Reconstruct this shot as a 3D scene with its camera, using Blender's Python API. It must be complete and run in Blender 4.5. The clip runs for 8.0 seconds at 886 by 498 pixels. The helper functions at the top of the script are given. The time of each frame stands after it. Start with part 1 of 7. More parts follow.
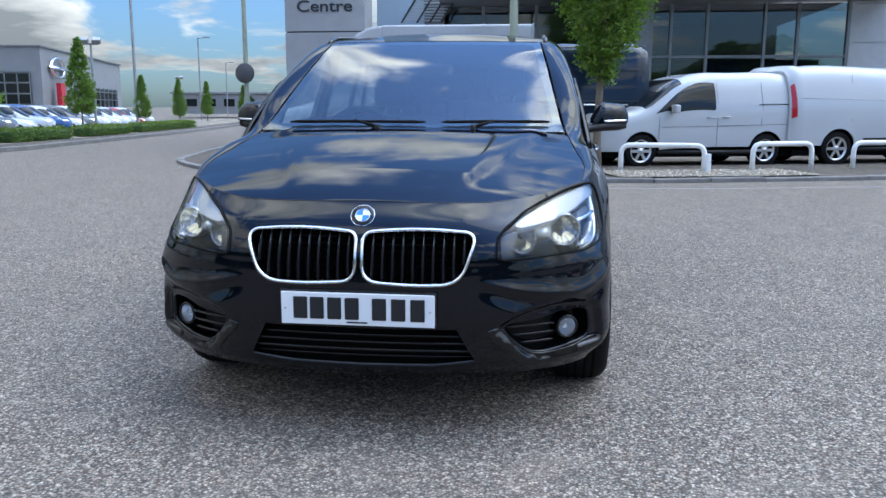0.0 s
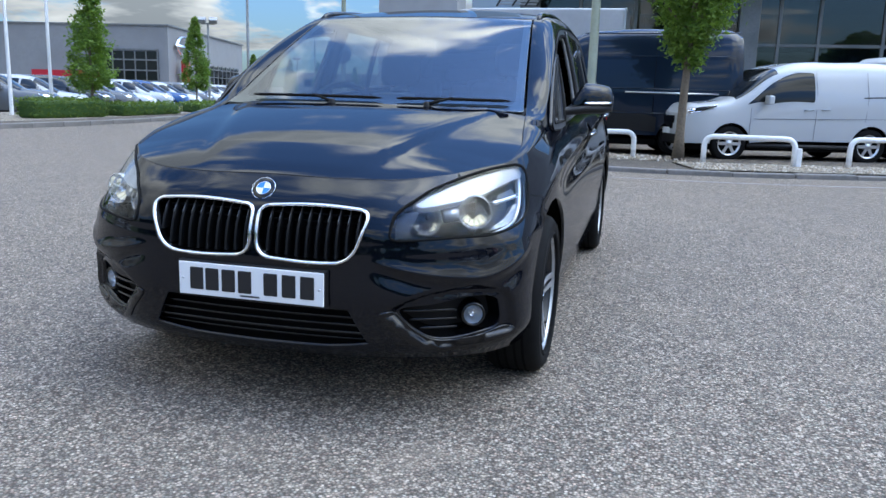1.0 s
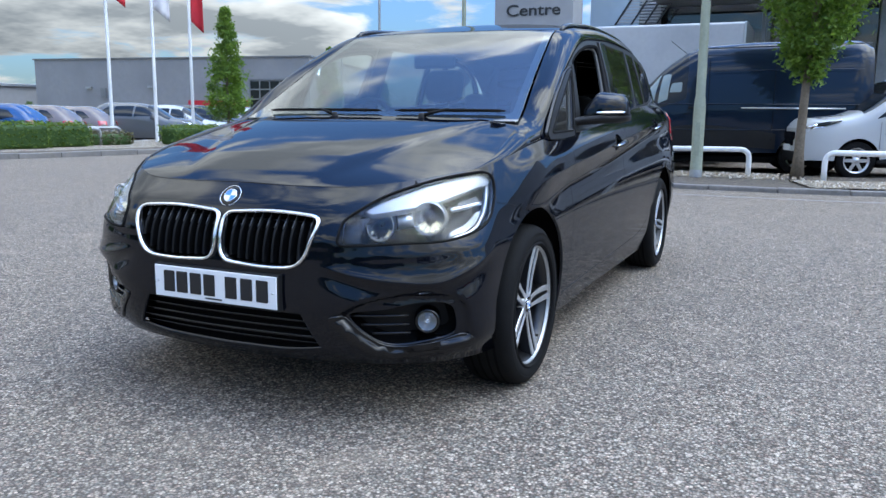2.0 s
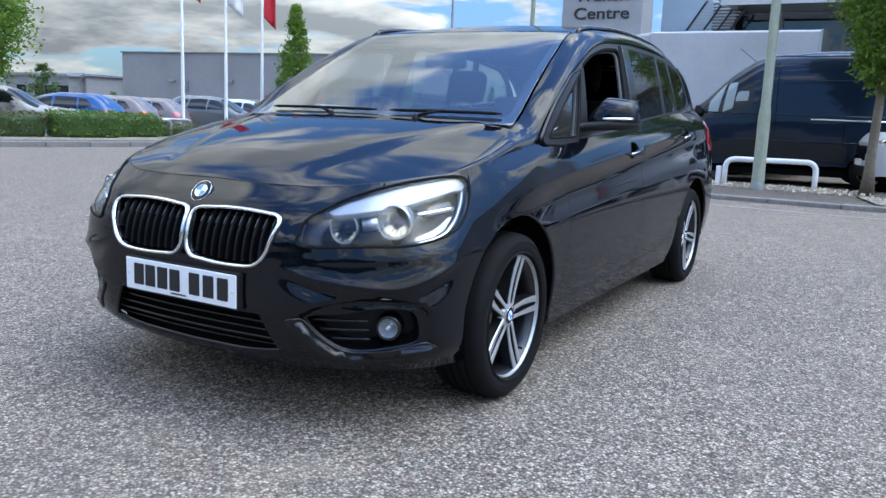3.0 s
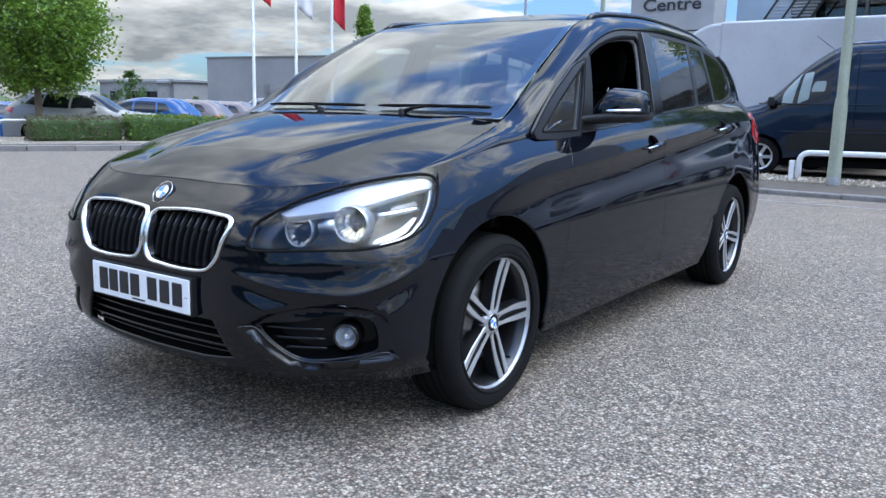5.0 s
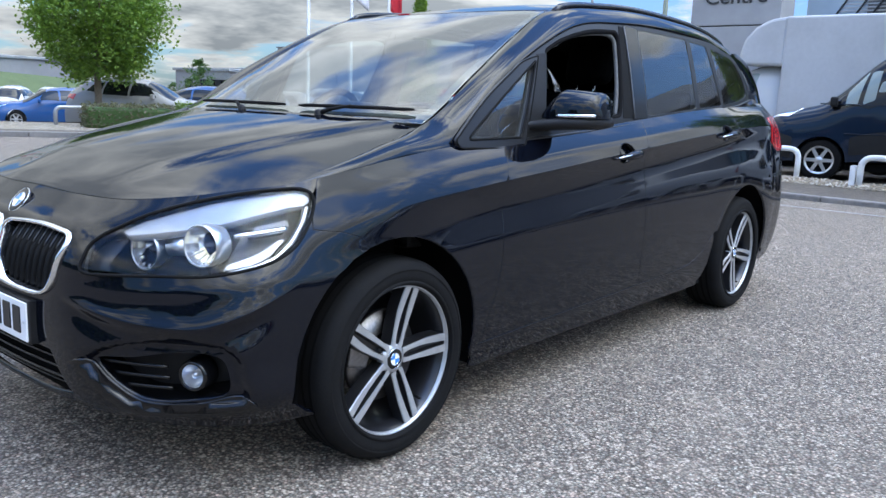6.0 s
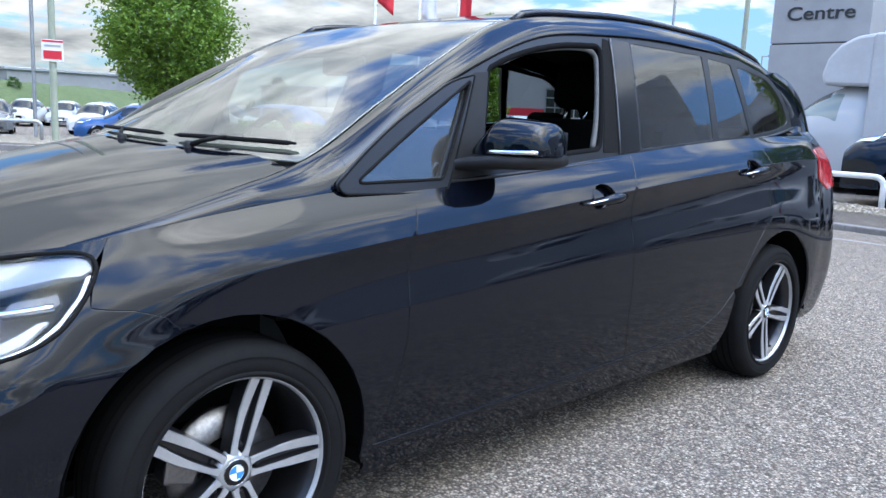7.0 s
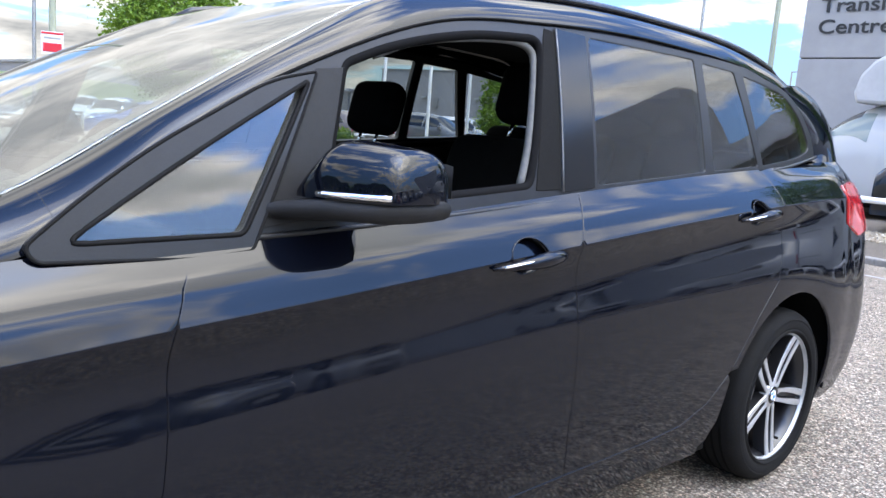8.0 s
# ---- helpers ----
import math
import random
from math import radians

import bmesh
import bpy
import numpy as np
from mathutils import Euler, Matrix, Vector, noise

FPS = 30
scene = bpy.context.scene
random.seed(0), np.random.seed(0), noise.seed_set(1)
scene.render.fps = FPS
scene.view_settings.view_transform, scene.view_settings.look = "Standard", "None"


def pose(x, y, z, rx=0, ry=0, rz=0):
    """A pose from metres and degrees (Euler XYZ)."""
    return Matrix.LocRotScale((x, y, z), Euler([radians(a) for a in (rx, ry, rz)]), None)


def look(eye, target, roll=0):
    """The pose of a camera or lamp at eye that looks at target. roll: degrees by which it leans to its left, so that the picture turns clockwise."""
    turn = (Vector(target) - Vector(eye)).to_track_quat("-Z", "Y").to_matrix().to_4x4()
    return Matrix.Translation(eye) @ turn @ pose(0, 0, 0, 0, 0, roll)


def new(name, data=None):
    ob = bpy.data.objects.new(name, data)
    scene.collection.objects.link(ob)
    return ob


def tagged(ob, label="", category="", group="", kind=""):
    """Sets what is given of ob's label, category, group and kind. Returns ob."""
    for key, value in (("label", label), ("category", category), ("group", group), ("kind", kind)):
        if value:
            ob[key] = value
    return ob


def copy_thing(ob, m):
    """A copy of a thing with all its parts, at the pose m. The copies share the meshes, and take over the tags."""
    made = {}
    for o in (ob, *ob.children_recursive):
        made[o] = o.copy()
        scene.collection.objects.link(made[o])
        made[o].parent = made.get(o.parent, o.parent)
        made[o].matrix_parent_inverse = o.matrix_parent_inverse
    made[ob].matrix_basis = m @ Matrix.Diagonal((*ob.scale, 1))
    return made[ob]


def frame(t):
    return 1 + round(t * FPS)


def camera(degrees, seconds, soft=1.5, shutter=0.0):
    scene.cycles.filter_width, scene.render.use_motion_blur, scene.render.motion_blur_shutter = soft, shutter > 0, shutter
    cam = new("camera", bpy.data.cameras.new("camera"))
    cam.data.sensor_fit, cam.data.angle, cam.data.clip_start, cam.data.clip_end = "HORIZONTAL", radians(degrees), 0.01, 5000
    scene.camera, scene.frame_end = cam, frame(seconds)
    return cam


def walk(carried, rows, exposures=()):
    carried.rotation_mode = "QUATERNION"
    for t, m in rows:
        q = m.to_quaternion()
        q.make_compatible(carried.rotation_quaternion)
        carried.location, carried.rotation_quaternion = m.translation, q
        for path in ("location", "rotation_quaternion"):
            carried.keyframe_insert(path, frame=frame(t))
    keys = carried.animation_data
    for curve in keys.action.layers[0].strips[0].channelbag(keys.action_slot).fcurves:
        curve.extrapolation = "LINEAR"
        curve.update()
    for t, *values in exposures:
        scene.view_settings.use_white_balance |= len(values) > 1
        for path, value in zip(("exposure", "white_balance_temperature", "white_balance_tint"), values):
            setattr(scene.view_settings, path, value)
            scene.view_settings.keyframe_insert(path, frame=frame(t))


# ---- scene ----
cam = camera(57.5, 8.0, soft=1.5)
PATH = [
    (0, (0.604, -2.584, 1.136), (0.365, -0.629, 0.791), 0.2),
    (0.5, (0.994, -2.502, 1.12), (0.626, -0.569, 0.762), 1.6),
    (1, (1.269, -2.345, 1.107), (0.769, -0.447, 0.724), 1.7),
    (1.5, (1.532, -2.236, 1.12), (0.866, -0.387, 0.752), 0.9),
    (1.7, (1.680, -2.208, 1.092), (0.938, -0.384, 0.742), 0.6),
    (2.8, (2.051, -1.939, 1.047), (1.116, -0.201, 0.722), 2.0),
    (3, (2.102, -1.902, 1.072), (1.129, -0.187, 0.738), 2.3),
    (3.5, (2.228, -1.876, 1.057), (1.176, -0.207, 0.731), 1.9),
    (4, (2.3, -1.849, 1.07), (1.202, -0.208, 0.75), 1.6),
    (4.2, (2.318, -1.815, 1.063), (1.200, -0.188, 0.748), 1.6),
    (5.3, (2.315, -1.388, 1.069), (1.157, 0.201, 0.704), 1.0),
    (5.5, (2.384, -1.261, 1.074), (1.191, 0.299, 0.695), 1.3),
    (6, (2.497, -0.908, 1.115), (1.231, 0.597, 0.749), 2.2),
    (6.5, (2.488, -0.502, 1.149), (1.149, 0.944, 0.803), 2.0),
    (7, (2.449, -0.072, 1.17), (1.034, 1.301, 0.839), 2.6),
    (7.5, (2.36, 0.356, 1.216), (0.907, 1.693, 0.897), 4.8),
    (8, (2.093, 0.799, 1.218), (0.64, 2.136, 0.897), 4.4),
]
walk(cam, [(t, look(eye, target, roll)) for t, eye, target, roll in PATH], [(0, -0.66, 6600, 3), (1.5, -0.58, 6650, 3), (3.5, -0.46, 6700, 4), (5.5, -0.38, 6750, 5), (7, -0.13, 6800, 5), (8, 0.26, 7500, 9)])

# ---- light: a bright, broken-cloud sky and a sun softened by thin cloud ----
SUN_AZ, SUN_EL = 14.0, 66.0      # degrees from +x towards +y, and above the horizon
world = bpy.data.worlds.new("sky")
scene.world = world
world.use_nodes = True
wn, wl = world.node_tree.nodes, world.node_tree.links
wn.clear()


def wnode(kind, **kw):
    n = wn.new(kind)
    for k, v in kw.items():
        n.inputs[k].default_value = v
    return n


def wmath(op, a, b=None, clamp=False):
    n = wn.new("ShaderNodeMath")
    n.operation, n.use_clamp = op, clamp
    for i, x in enumerate((a, b)):
        if x is None:
            continue
        if isinstance(x, (int, float)):
            n.inputs[i].default_value = x
        else:
            wl.new(x, n.inputs[i])
    return n.outputs[0]


sky = wn.new("ShaderNodeTexSky")
sky.sky_type, sky.sun_disc = "NISHITA", False
sky.sun_elevation, sky.sun_rotation = radians(SUN_EL), radians(90 - SUN_AZ)
sky.air_density, sky.dust_density, sky.ozone_density = 1.0, 0.7, 2.2
coord = wn.new("ShaderNodeTexCoord")
sep = wn.new("ShaderNodeSeparateXYZ")
wl.new(coord.outputs["Generated"], sep.inputs[0])
lift = wmath("MAXIMUM", wmath("ADD", sep.outputs["Z"], 0.17), 0.06)
flat = wn.new("ShaderNodeCombineXYZ")
wl.new(wmath("DIVIDE", sep.outputs["X"], lift), flat.inputs[0])
wl.new(wmath("DIVIDE", sep.outputs["Y"], lift), flat.inputs[1])
flat.inputs[2].default_value = 16.44
big = wnode("ShaderNodeTexNoise", Scale=1.3, Detail=9.0, Roughness=0.56, Distortion=0.35)
wl.new(flat.outputs[0], big.inputs["Vector"])
shade = wnode("ShaderNodeTexNoise", Scale=1.3, Detail=5.0, Roughness=0.55)
wl.new(flat.outputs[0], shade.inputs["Vector"])
# nearly closed cloud to the west, broken to the east, open along the road
turned = wmath("MULTIPLY", sep.outputs["X"], wmath("ABSOLUTE", sep.outputs["X"]))
bias = wmath("ADD", wmath("MULTIPLY", wmath("ABSOLUTE", turned), 0.085), wmath("MULTIPLY", turned, -0.035))
dens = wmath("ADD", big.outputs["Fac"], bias)
cover = wn.new("ShaderNodeMapRange")
cover.interpolation_type = "SMOOTHSTEP"
cover.inputs["From Min"].default_value, cover.inputs["From Max"].default_value = 0.50, 0.60
wl.new(dens, cover.inputs["Value"])
tone = wn.new("ShaderNodeValToRGB")
tone.color_ramp.elements[0].position, tone.color_ramp.elements[0].color = 0.38, (41.0, 42.5, 45.5, 1)
tone.color_ramp.elements[1].position, tone.color_ramp.elements[1].color = 0.62, (12.5, 14.0, 16.5, 1)
wl.new(shade.outputs["Fac"], tone.inputs["Fac"])
mixc = wn.new("ShaderNodeMix")
mixc.data_type = "RGBA"
wl.new(cover.outputs["Result"], mixc.inputs["Factor"])
clear = wn.new("ShaderNodeVectorMath")
clear.operation = "MULTIPLY"
wl.new(sky.outputs[0], clear.inputs[0])
clear.inputs[1].default_value = (1.3, 1.8, 2.6)          # washed, very clear spring air
deep = wn.new("ShaderNodeVectorMath")
deep.operation = "SCALE"
wl.new(clear.outputs[0], deep.inputs[0])
wl.new(wmath("ADD", wmath("MULTIPLY", wmath("MULTIPLY", sep.outputs["Z"], 1.8, True), 1.50), 0.62), deep.inputs["Scale"])
wl.new(deep.outputs[0], mixc.inputs["A"])
# clouds overhead are brighter than those seen through the low haze
high = wn.new("ShaderNodeVectorMath")
high.operation = "SCALE"
wl.new(tone.outputs["Color"], high.inputs[0])
thick = wmath("ADD", wmath("MULTIPLY", wmath("MINIMUM", sep.outputs["X"], 0.0), 0.42), 1.0)     # the closed cloud is the thicker
wl.new(wmath("MULTIPLY", thick, wmath("ADD", wmath("MULTIPLY", wmath("MAXIMUM", sep.outputs["Z"], 0.0), 1.75), 0.34)), high.inputs["Scale"])
wl.new(high.outputs[0], mixc.inputs["B"])
bg = wn.new("ShaderNodeBackground")
bg.inputs["Strength"].default_value = 0.11
# the haze glows round the sun
aim = wn.new("ShaderNodeVectorMath")
aim.operation = "DOT_PRODUCT"
wl.new(coord.outputs["Generated"], aim.inputs[0])
aim.inputs[1].default_value = (math.cos(radians(SUN_AZ)) * math.cos(radians(SUN_EL)), math.sin(radians(SUN_AZ)) * math.cos(radians(SUN_EL)), math.sin(radians(SUN_EL)))
near_sun = wmath("POWER", wmath("MAXIMUM", aim.outputs["Value"], 0.0), 3.0)
glow = wn.new("ShaderNodeVectorMath")
glow.operation = "SCALE"
wl.new(mixc.outputs["Result"], glow.inputs[0])
wl.new(wmath("ADD", wmath("MULTIPLY", near_sun, 1.5), 1.0), glow.inputs["Scale"])
wl.new(glow.outputs[0], bg.inputs["Color"])
wl.new(bg.outputs[0], wn.new("ShaderNodeOutputWorld").inputs[0])

sun = bpy.data.lights.new("sun", "SUN")
sun.energy, sun.angle, sun.color = 1.3, radians(46.0), (1.0, 0.96, 0.90)
sun_dir = Vector((math.cos(radians(SUN_AZ)) * math.cos(radians(SUN_EL)), math.sin(radians(SUN_AZ)) * math.cos(radians(SUN_EL)), math.sin(radians(SUN_EL))))
new("sun", sun).matrix_world = look(sun_dir * 50, (0, 0, 0))
scene.view_settings.exposure = 0.0


# ---- materials ----
def principled(name, base, rough=0.5, metal=0.0, coat=0.0, spec=0.5, **more):
    m = bpy.data.materials.new(name)
    m.use_nodes = True
    b = m.node_tree.nodes["Principled BSDF"]
    b.inputs["Base Color"].default_value = (*base, 1)
    b.inputs["Roughness"].default_value, b.inputs["Metallic"].default_value = rough, metal
    b.inputs["Coat Weight"].default_value, b.inputs["Coat Roughness"].default_value = coat, 0.03
    b.inputs["Specular IOR Level"].default_value = spec
    for k, v in more.items():
        b.inputs[k.replace("_", " ")].default_value = v
    return m


def texnode(m, kind, scale, detail=3.0, rough=0.55, space="Object"):
    n, l = m.node_tree.nodes, m.node_tree.links
    t = n.new(kind)
    t.inputs["Scale"].default_value = scale
    if kind == "ShaderNodeTexNoise":
        t.inputs["Detail"].default_value, t.inputs["Roughness"].default_value = detail, rough
    c = n.new("ShaderNodeTexCoord")
    l.new(c.outputs[space], t.inputs["Vector"])
    return t


def ramp(m, src, stops):
    n, l = m.node_tree.nodes, m.node_tree.links
    r = n.new("ShaderNodeValToRGB")
    e = r.color_ramp.elements
    while len(e) < len(stops):
        e.new(0.5)
    for x, (p, c) in zip(e, stops):
        x.position, x.color = p, (*c, 1)
    l.new(src, r.inputs["Fac"])
    return r.outputs["Color"]


def mixed(m, fac, a, b, mode="MIX"):
    n, l = m.node_tree.nodes, m.node_tree.links
    x = n.new("ShaderNodeMix")
    x.data_type, x.blend_type = "RGBA", mode
    for key, v in (("Factor", fac), ("A", a), ("B", b)):
        if isinstance(v, (int, float)):
            x.inputs[key].default_value = v
        elif isinstance(v, tuple):
            x.inputs[key].default_value = (*v, 1)
        else:
            l.new(v, x.inputs[key])
    return x.outputs["Result"]


def bump(m, src, strength, dist):
    n, l = m.node_tree.nodes, m.node_tree.links
    b = n.new("ShaderNodeBump")
    b.inputs["Strength"].default_value, b.inputs["Distance"].default_value = strength, dist
    l.new(src, b.inputs["Height"])
    l.new(b.outputs[0], n["Principled BSDF"].inputs["Normal"])
    return b


def feed(m, socket, src):
    m.node_tree.links.new(src, m.node_tree.nodes["Principled BSDF"].inputs[socket])


def grained(name, c1, c2, scale, rough=0.6, metal=0.0, bumps=0.15, dist=0.002, coat=0.0, stain=0.0, space="Object"):
    """A surface with a fine grain and broad, faint patches."""
    m = principled(name, c1, rough, metal, coat)
    fine = texnode(m, "ShaderNodeTexNoise", scale, 6, 0.6, space)
    broad = texnode(m, "ShaderNodeTexNoise", max(scale / 14, 0.25), 4, 0.55, space)
    col = ramp(m, fine.outputs["Fac"], [(0.3, c1), (0.7, c2)])
    dark = tuple(x * (0.72 - stain) for x in c1)
    col = mixed(m, ramp(m, broad.outputs["Fac"], [(0.45, (0, 0, 0)), (0.75, (0.6, 0.6, 0.6))]), col, dark)
    feed(m, "Base Color", col)
    if bumps:
        bump(m, fine.outputs["Fac"], bumps, dist)
    return m


def carpaint(name, base, rough=0.25, flake=0.0, ior=1.5):
    """Gloss paint under clear lacquer, with a faint flake and a little road dust in the gloss."""
    m = principled(name, base, 0.45, 0.0, 1.0, 0.0 if flake else 0.05)
    b = m.node_tree.nodes["Principled BSDF"]
    b.inputs["Coat IOR"].default_value = ior
    b.inputs["Coat Weight"].default_value = 0.74 if flake else 1.0
    dust = texnode(m, "ShaderNodeTexNoise", 5.0, 5, 0.6)
    r = m.node_tree.nodes.new("ShaderNodeMapRange")
    r.inputs["From Min"].default_value, r.inputs["From Max"].default_value = 0.35, 0.75
    r.inputs["To Min"].default_value, r.inputs["To Max"].default_value = 0.035, 0.075
    m.node_tree.links.new(dust.outputs["Fac"], r.inputs["Value"])
    m.node_tree.links.new(r.outputs["Result"], b.inputs["Coat Roughness"])
    speck = texnode(m, "ShaderNodeTexNoise", 900.0, 1, 0.5)
    col = ramp(m, speck.outputs["Fac"], [(0.40, base), (0.75, tuple(min(1, x * (1 + flake * .4) + 0.002 * flake) for x in base))])
    feed(m, "Base Color", col)
    return m


def thinglass(name, tint, ior=1.5, rough=0.0, dust=0.0):
    m = bpy.data.materials.new(name)
    m.use_nodes = True
    n, l = m.node_tree.nodes, m.node_tree.links
    n.clear()
    t, g, f, x, o = (n.new(k) for k in ("ShaderNodeBsdfTransparent", "ShaderNodeBsdfGlossy", "ShaderNodeLayerWeight", "ShaderNodeMixShader", "ShaderNodeOutputMaterial"))
    t.inputs[0].default_value = (*tint, 1)
    g.inputs["Roughness"].default_value = rough
    f.inputs["Blend"].default_value = 0.5
    f0 = ((ior - 1) / (ior + 1)) ** 2                        # gloss rises towards grazing views
    p = n.new("ShaderNodeMath")
    p.operation = "POWER"
    p.inputs[1].default_value = 4.5
    l.new(f.outputs["Facing"], p.inputs[0])
    q = n.new("ShaderNodeMath")
    q.operation = "MULTIPLY_ADD"
    q.inputs[1].default_value, q.inputs[2].default_value = 1 - f0, f0
    l.new(p.outputs[0], q.inputs[0])
    l.new(q.outputs[0], x.inputs[0])
    l.new(t.outputs[0], x.inputs[1])
    l.new(g.outputs[0], x.inputs[2])
    if dust:                                                  # a thin film of road dust
        d, y = n.new("ShaderNodeBsdfDiffuse"), n.new("ShaderNodeMixShader")
        d.inputs[0].default_value = (0.62, 0.60, 0.56, 1)
        y.inputs[0].default_value = dust
        l.new(x.outputs[0], y.inputs[1])
        l.new(d.outputs[0], y.inputs[2])
        x = y
    l.new(x.outputs[0], o.inputs[0])
    return m


def glowing(name, color, strength):
    m = principled(name, color, 0.3)
    b = m.node_tree.nodes["Principled BSDF"]
    b.inputs["Emission Color"].default_value, b.inputs["Emission Strength"].default_value = (*color, 1), strength
    return m


M = {}
M["paint"] = carpaint("black_metallic_paint", (0.0016, 0.0024, 0.0050), 0.22, 0.6, 1.52)
M["gloss_black"] = principled("gloss_black_trim", (0.004, 0.004, 0.0045), 0.14, 0, 0.0, 0.45)
M["plastic"] = grained("black_grained_plastic", (0.009, 0.009, 0.0095), (0.014, 0.014, 0.015), 420, 0.55, 0, 0.25, 0.0006)
M["grey_trim"] = grained("grey_satin_trim", (0.011, 0.011, 0.012), (0.016, 0.016, 0.0175), 300, 0.34, 0, 0.1, 0.0004)
M["cavity"] = principled("dark_cavity", (0.006, 0.006, 0.006), 0.8)
M["bar_black"] = principled("black_grille_bar", (0.004, 0.004, 0.0045), 0.35, 0, 0, 0.25)
# grey of the window reveal, paler to stand for the light on it
M["reveal_grey"] = grained("lit_reveal_grey", (0.075, 0.075, 0.074), (0.11, 0.11, 0.108), 60, 0.6)
M["chrome"] = principled("chrome", (0.80, 0.81, 0.83), 0.09, 1.0)
M["satin"] = principled("satin_aluminium", (0.62, 0.63, 0.65), 0.28, 1.0)
M["reflector"] = principled("lamp_reflector", (0.60, 0.61, 0.62), 0.28, 1.0)
M["lens"] = thinglass("clear_lamp_lens", (0.96, 0.97, 0.98), 1.45)
M["screen"] = thinglass("windscreen_glass", (0.68, 0.76, 0.74), 2.15, 0.0, 0.015)
M["tint"] = thinglass("tinted_glass", (0.46, 0.50, 0.49), 1.9, 0.0, 0.01)
M["sideglass"] = thinglass("side_glass", (0.72, 0.78, 0.76), 2.15, 0.0, 0.03)
M["bulb"] = glowing("lit_bulb", (1.0, 0.94, 0.66), 0.95)
M["brow"] = grained("silver_lamp_brow", (0.32, 0.33, 0.345), (0.38, 0.39, 0.405), 60, 0.24, 0.4, 0.02, 0.0003)
M["lamp_grey"] = grained("grey_lamp_reflector", (0.10, 0.103, 0.11), (0.14, 0.143, 0.15), 80, 0.28, 0.6, 0.05, 0.0005)
M["bowl"] = principled("lamp_bowl", (0.86, 0.87, 0.88), 0.24, 0.85)
M["lamp_dark"] = principled("dark_lamp_bezel", (0.012, 0.012, 0.013), 0.28)
M["lamp_grid"] = grained("ribbed_lamp_reflector", (0.30, 0.30, 0.31), (0.62, 0.63, 0.65), 260, 0.22, 0.8, 0.6, 0.002)
M["redlens"] = principled("red_lens", (0.42, 0.008, 0.012), 0.12, 0, 0.8)
M["white_plastic"] = principled("white_plate", (0.78, 0.79, 0.80), 0.32)
M["ink"] = principled("black_ink", (0.012, 0.012, 0.014), 0.45)
M["badge_blue"] = principled("badge_blue", (0.035, 0.22, 0.66), 0.2, 0, 0.8)
M["badge_white"] = principled("badge_white", (0.82, 0.83, 0.84), 0.2, 0, 0.8)
M["rubber"] = grained("tyre_rubber", (0.005, 0.005, 0.0054), (0.009, 0.0087, 0.0085), 160, 0.8, 0, 0.3, 0.001)
M["alloy"] = grained("machined_alloy", (0.44, 0.45, 0.46), (0.50, 0.51, 0.52), 220, 0.32, 0.6, 0.04, 0.0004)
M["alloy_dark"] = principled("dark_grey_alloy", (0.014, 0.014, 0.016), 0.35, 0.3, 0.3)
M["disc"] = grained("brake_disc_steel", (0.20, 0.19, 0.19), (0.32, 0.31, 0.30), 90, 0.4, 1.0, 0.1)
M["cloth"] = grained("black_seat_cloth", (0.004, 0.004, 0.0045), (0.008, 0.008, 0.0085), 380, 0.9, 0, 0.4, 0.001)
M["liner"] = principled("dark_lining", (0.007, 0.007, 0.0075), 0.9)
for _k, _v in (("rubber", .15), ("plastic", .28), ("cloth", .05), ("cavity", .05), ("liner", .08), ("grey_trim", .4), ("bar_black", .2)):
    M[_k].node_tree.nodes["Principled BSDF"].inputs["Specular IOR Level"].default_value = _v


# ---- building helpers ----
from mathutils.geometry import delaunay_2d_cdt


def mesh(name, verts, faces, mat, parent=None, label="", smooth=True, normals=None):
    me = bpy.data.meshes.new(name)
    me.from_pydata([tuple(map(float, v)) for v in verts], [], [tuple(map(int, f)) for f in faces])
    me.update()
    if smooth:
        me.polygons.foreach_set("use_smooth", [True] * len(me.polygons))
    if normals is not None:
        me.normals_split_custom_set_from_vertices([tuple(map(float, n)) for n in normals])
    for m in (mat if isinstance(mat, (list, tuple)) else [mat]):
        me.materials.append(m)
    ob = new(name, me)
    if parent is not None:
        ob.parent = parent
    if label:
        tagged(ob, label)
    return ob


def part(name, bm, material, parent=None, label="", smooth=False):
    me = bpy.data.meshes.new(name)
    bm.to_mesh(me)
    bm.free()
    if smooth:
        me.polygons.foreach_set("use_smooth", [True] * len(me.polygons))
    me.materials.append(material)
    ob = new(name, me)
    if parent is not None:
        ob.parent = parent
    if label:
        tagged(ob, label)
    return ob


def empty(name, m=None, **tags):
    ob = new(name)
    ob.empty_display_size = 0.1
    if m is not None:
        ob.matrix_world = m
    return tagged(ob, **tags)


def block(x0, x1, y0, y1, z0, z1, bevel=0.0, seg=2):
    bm = bmesh.new()
    bmesh.ops.create_cube(bm, size=1)
    for v in bm.verts:
        v.co = Vector(((x0 + x1) / 2 + v.co.x * (x1 - x0), (y0 + y1) / 2 + v.co.y * (y1 - y0), (z0 + z1) / 2 + v.co.z * (z1 - z0)))
    if bevel:
        bmesh.ops.bevel(bm, geom=bm.edges[:], offset=bevel, segments=seg, affect="EDGES", profile=0.5)
    return bm


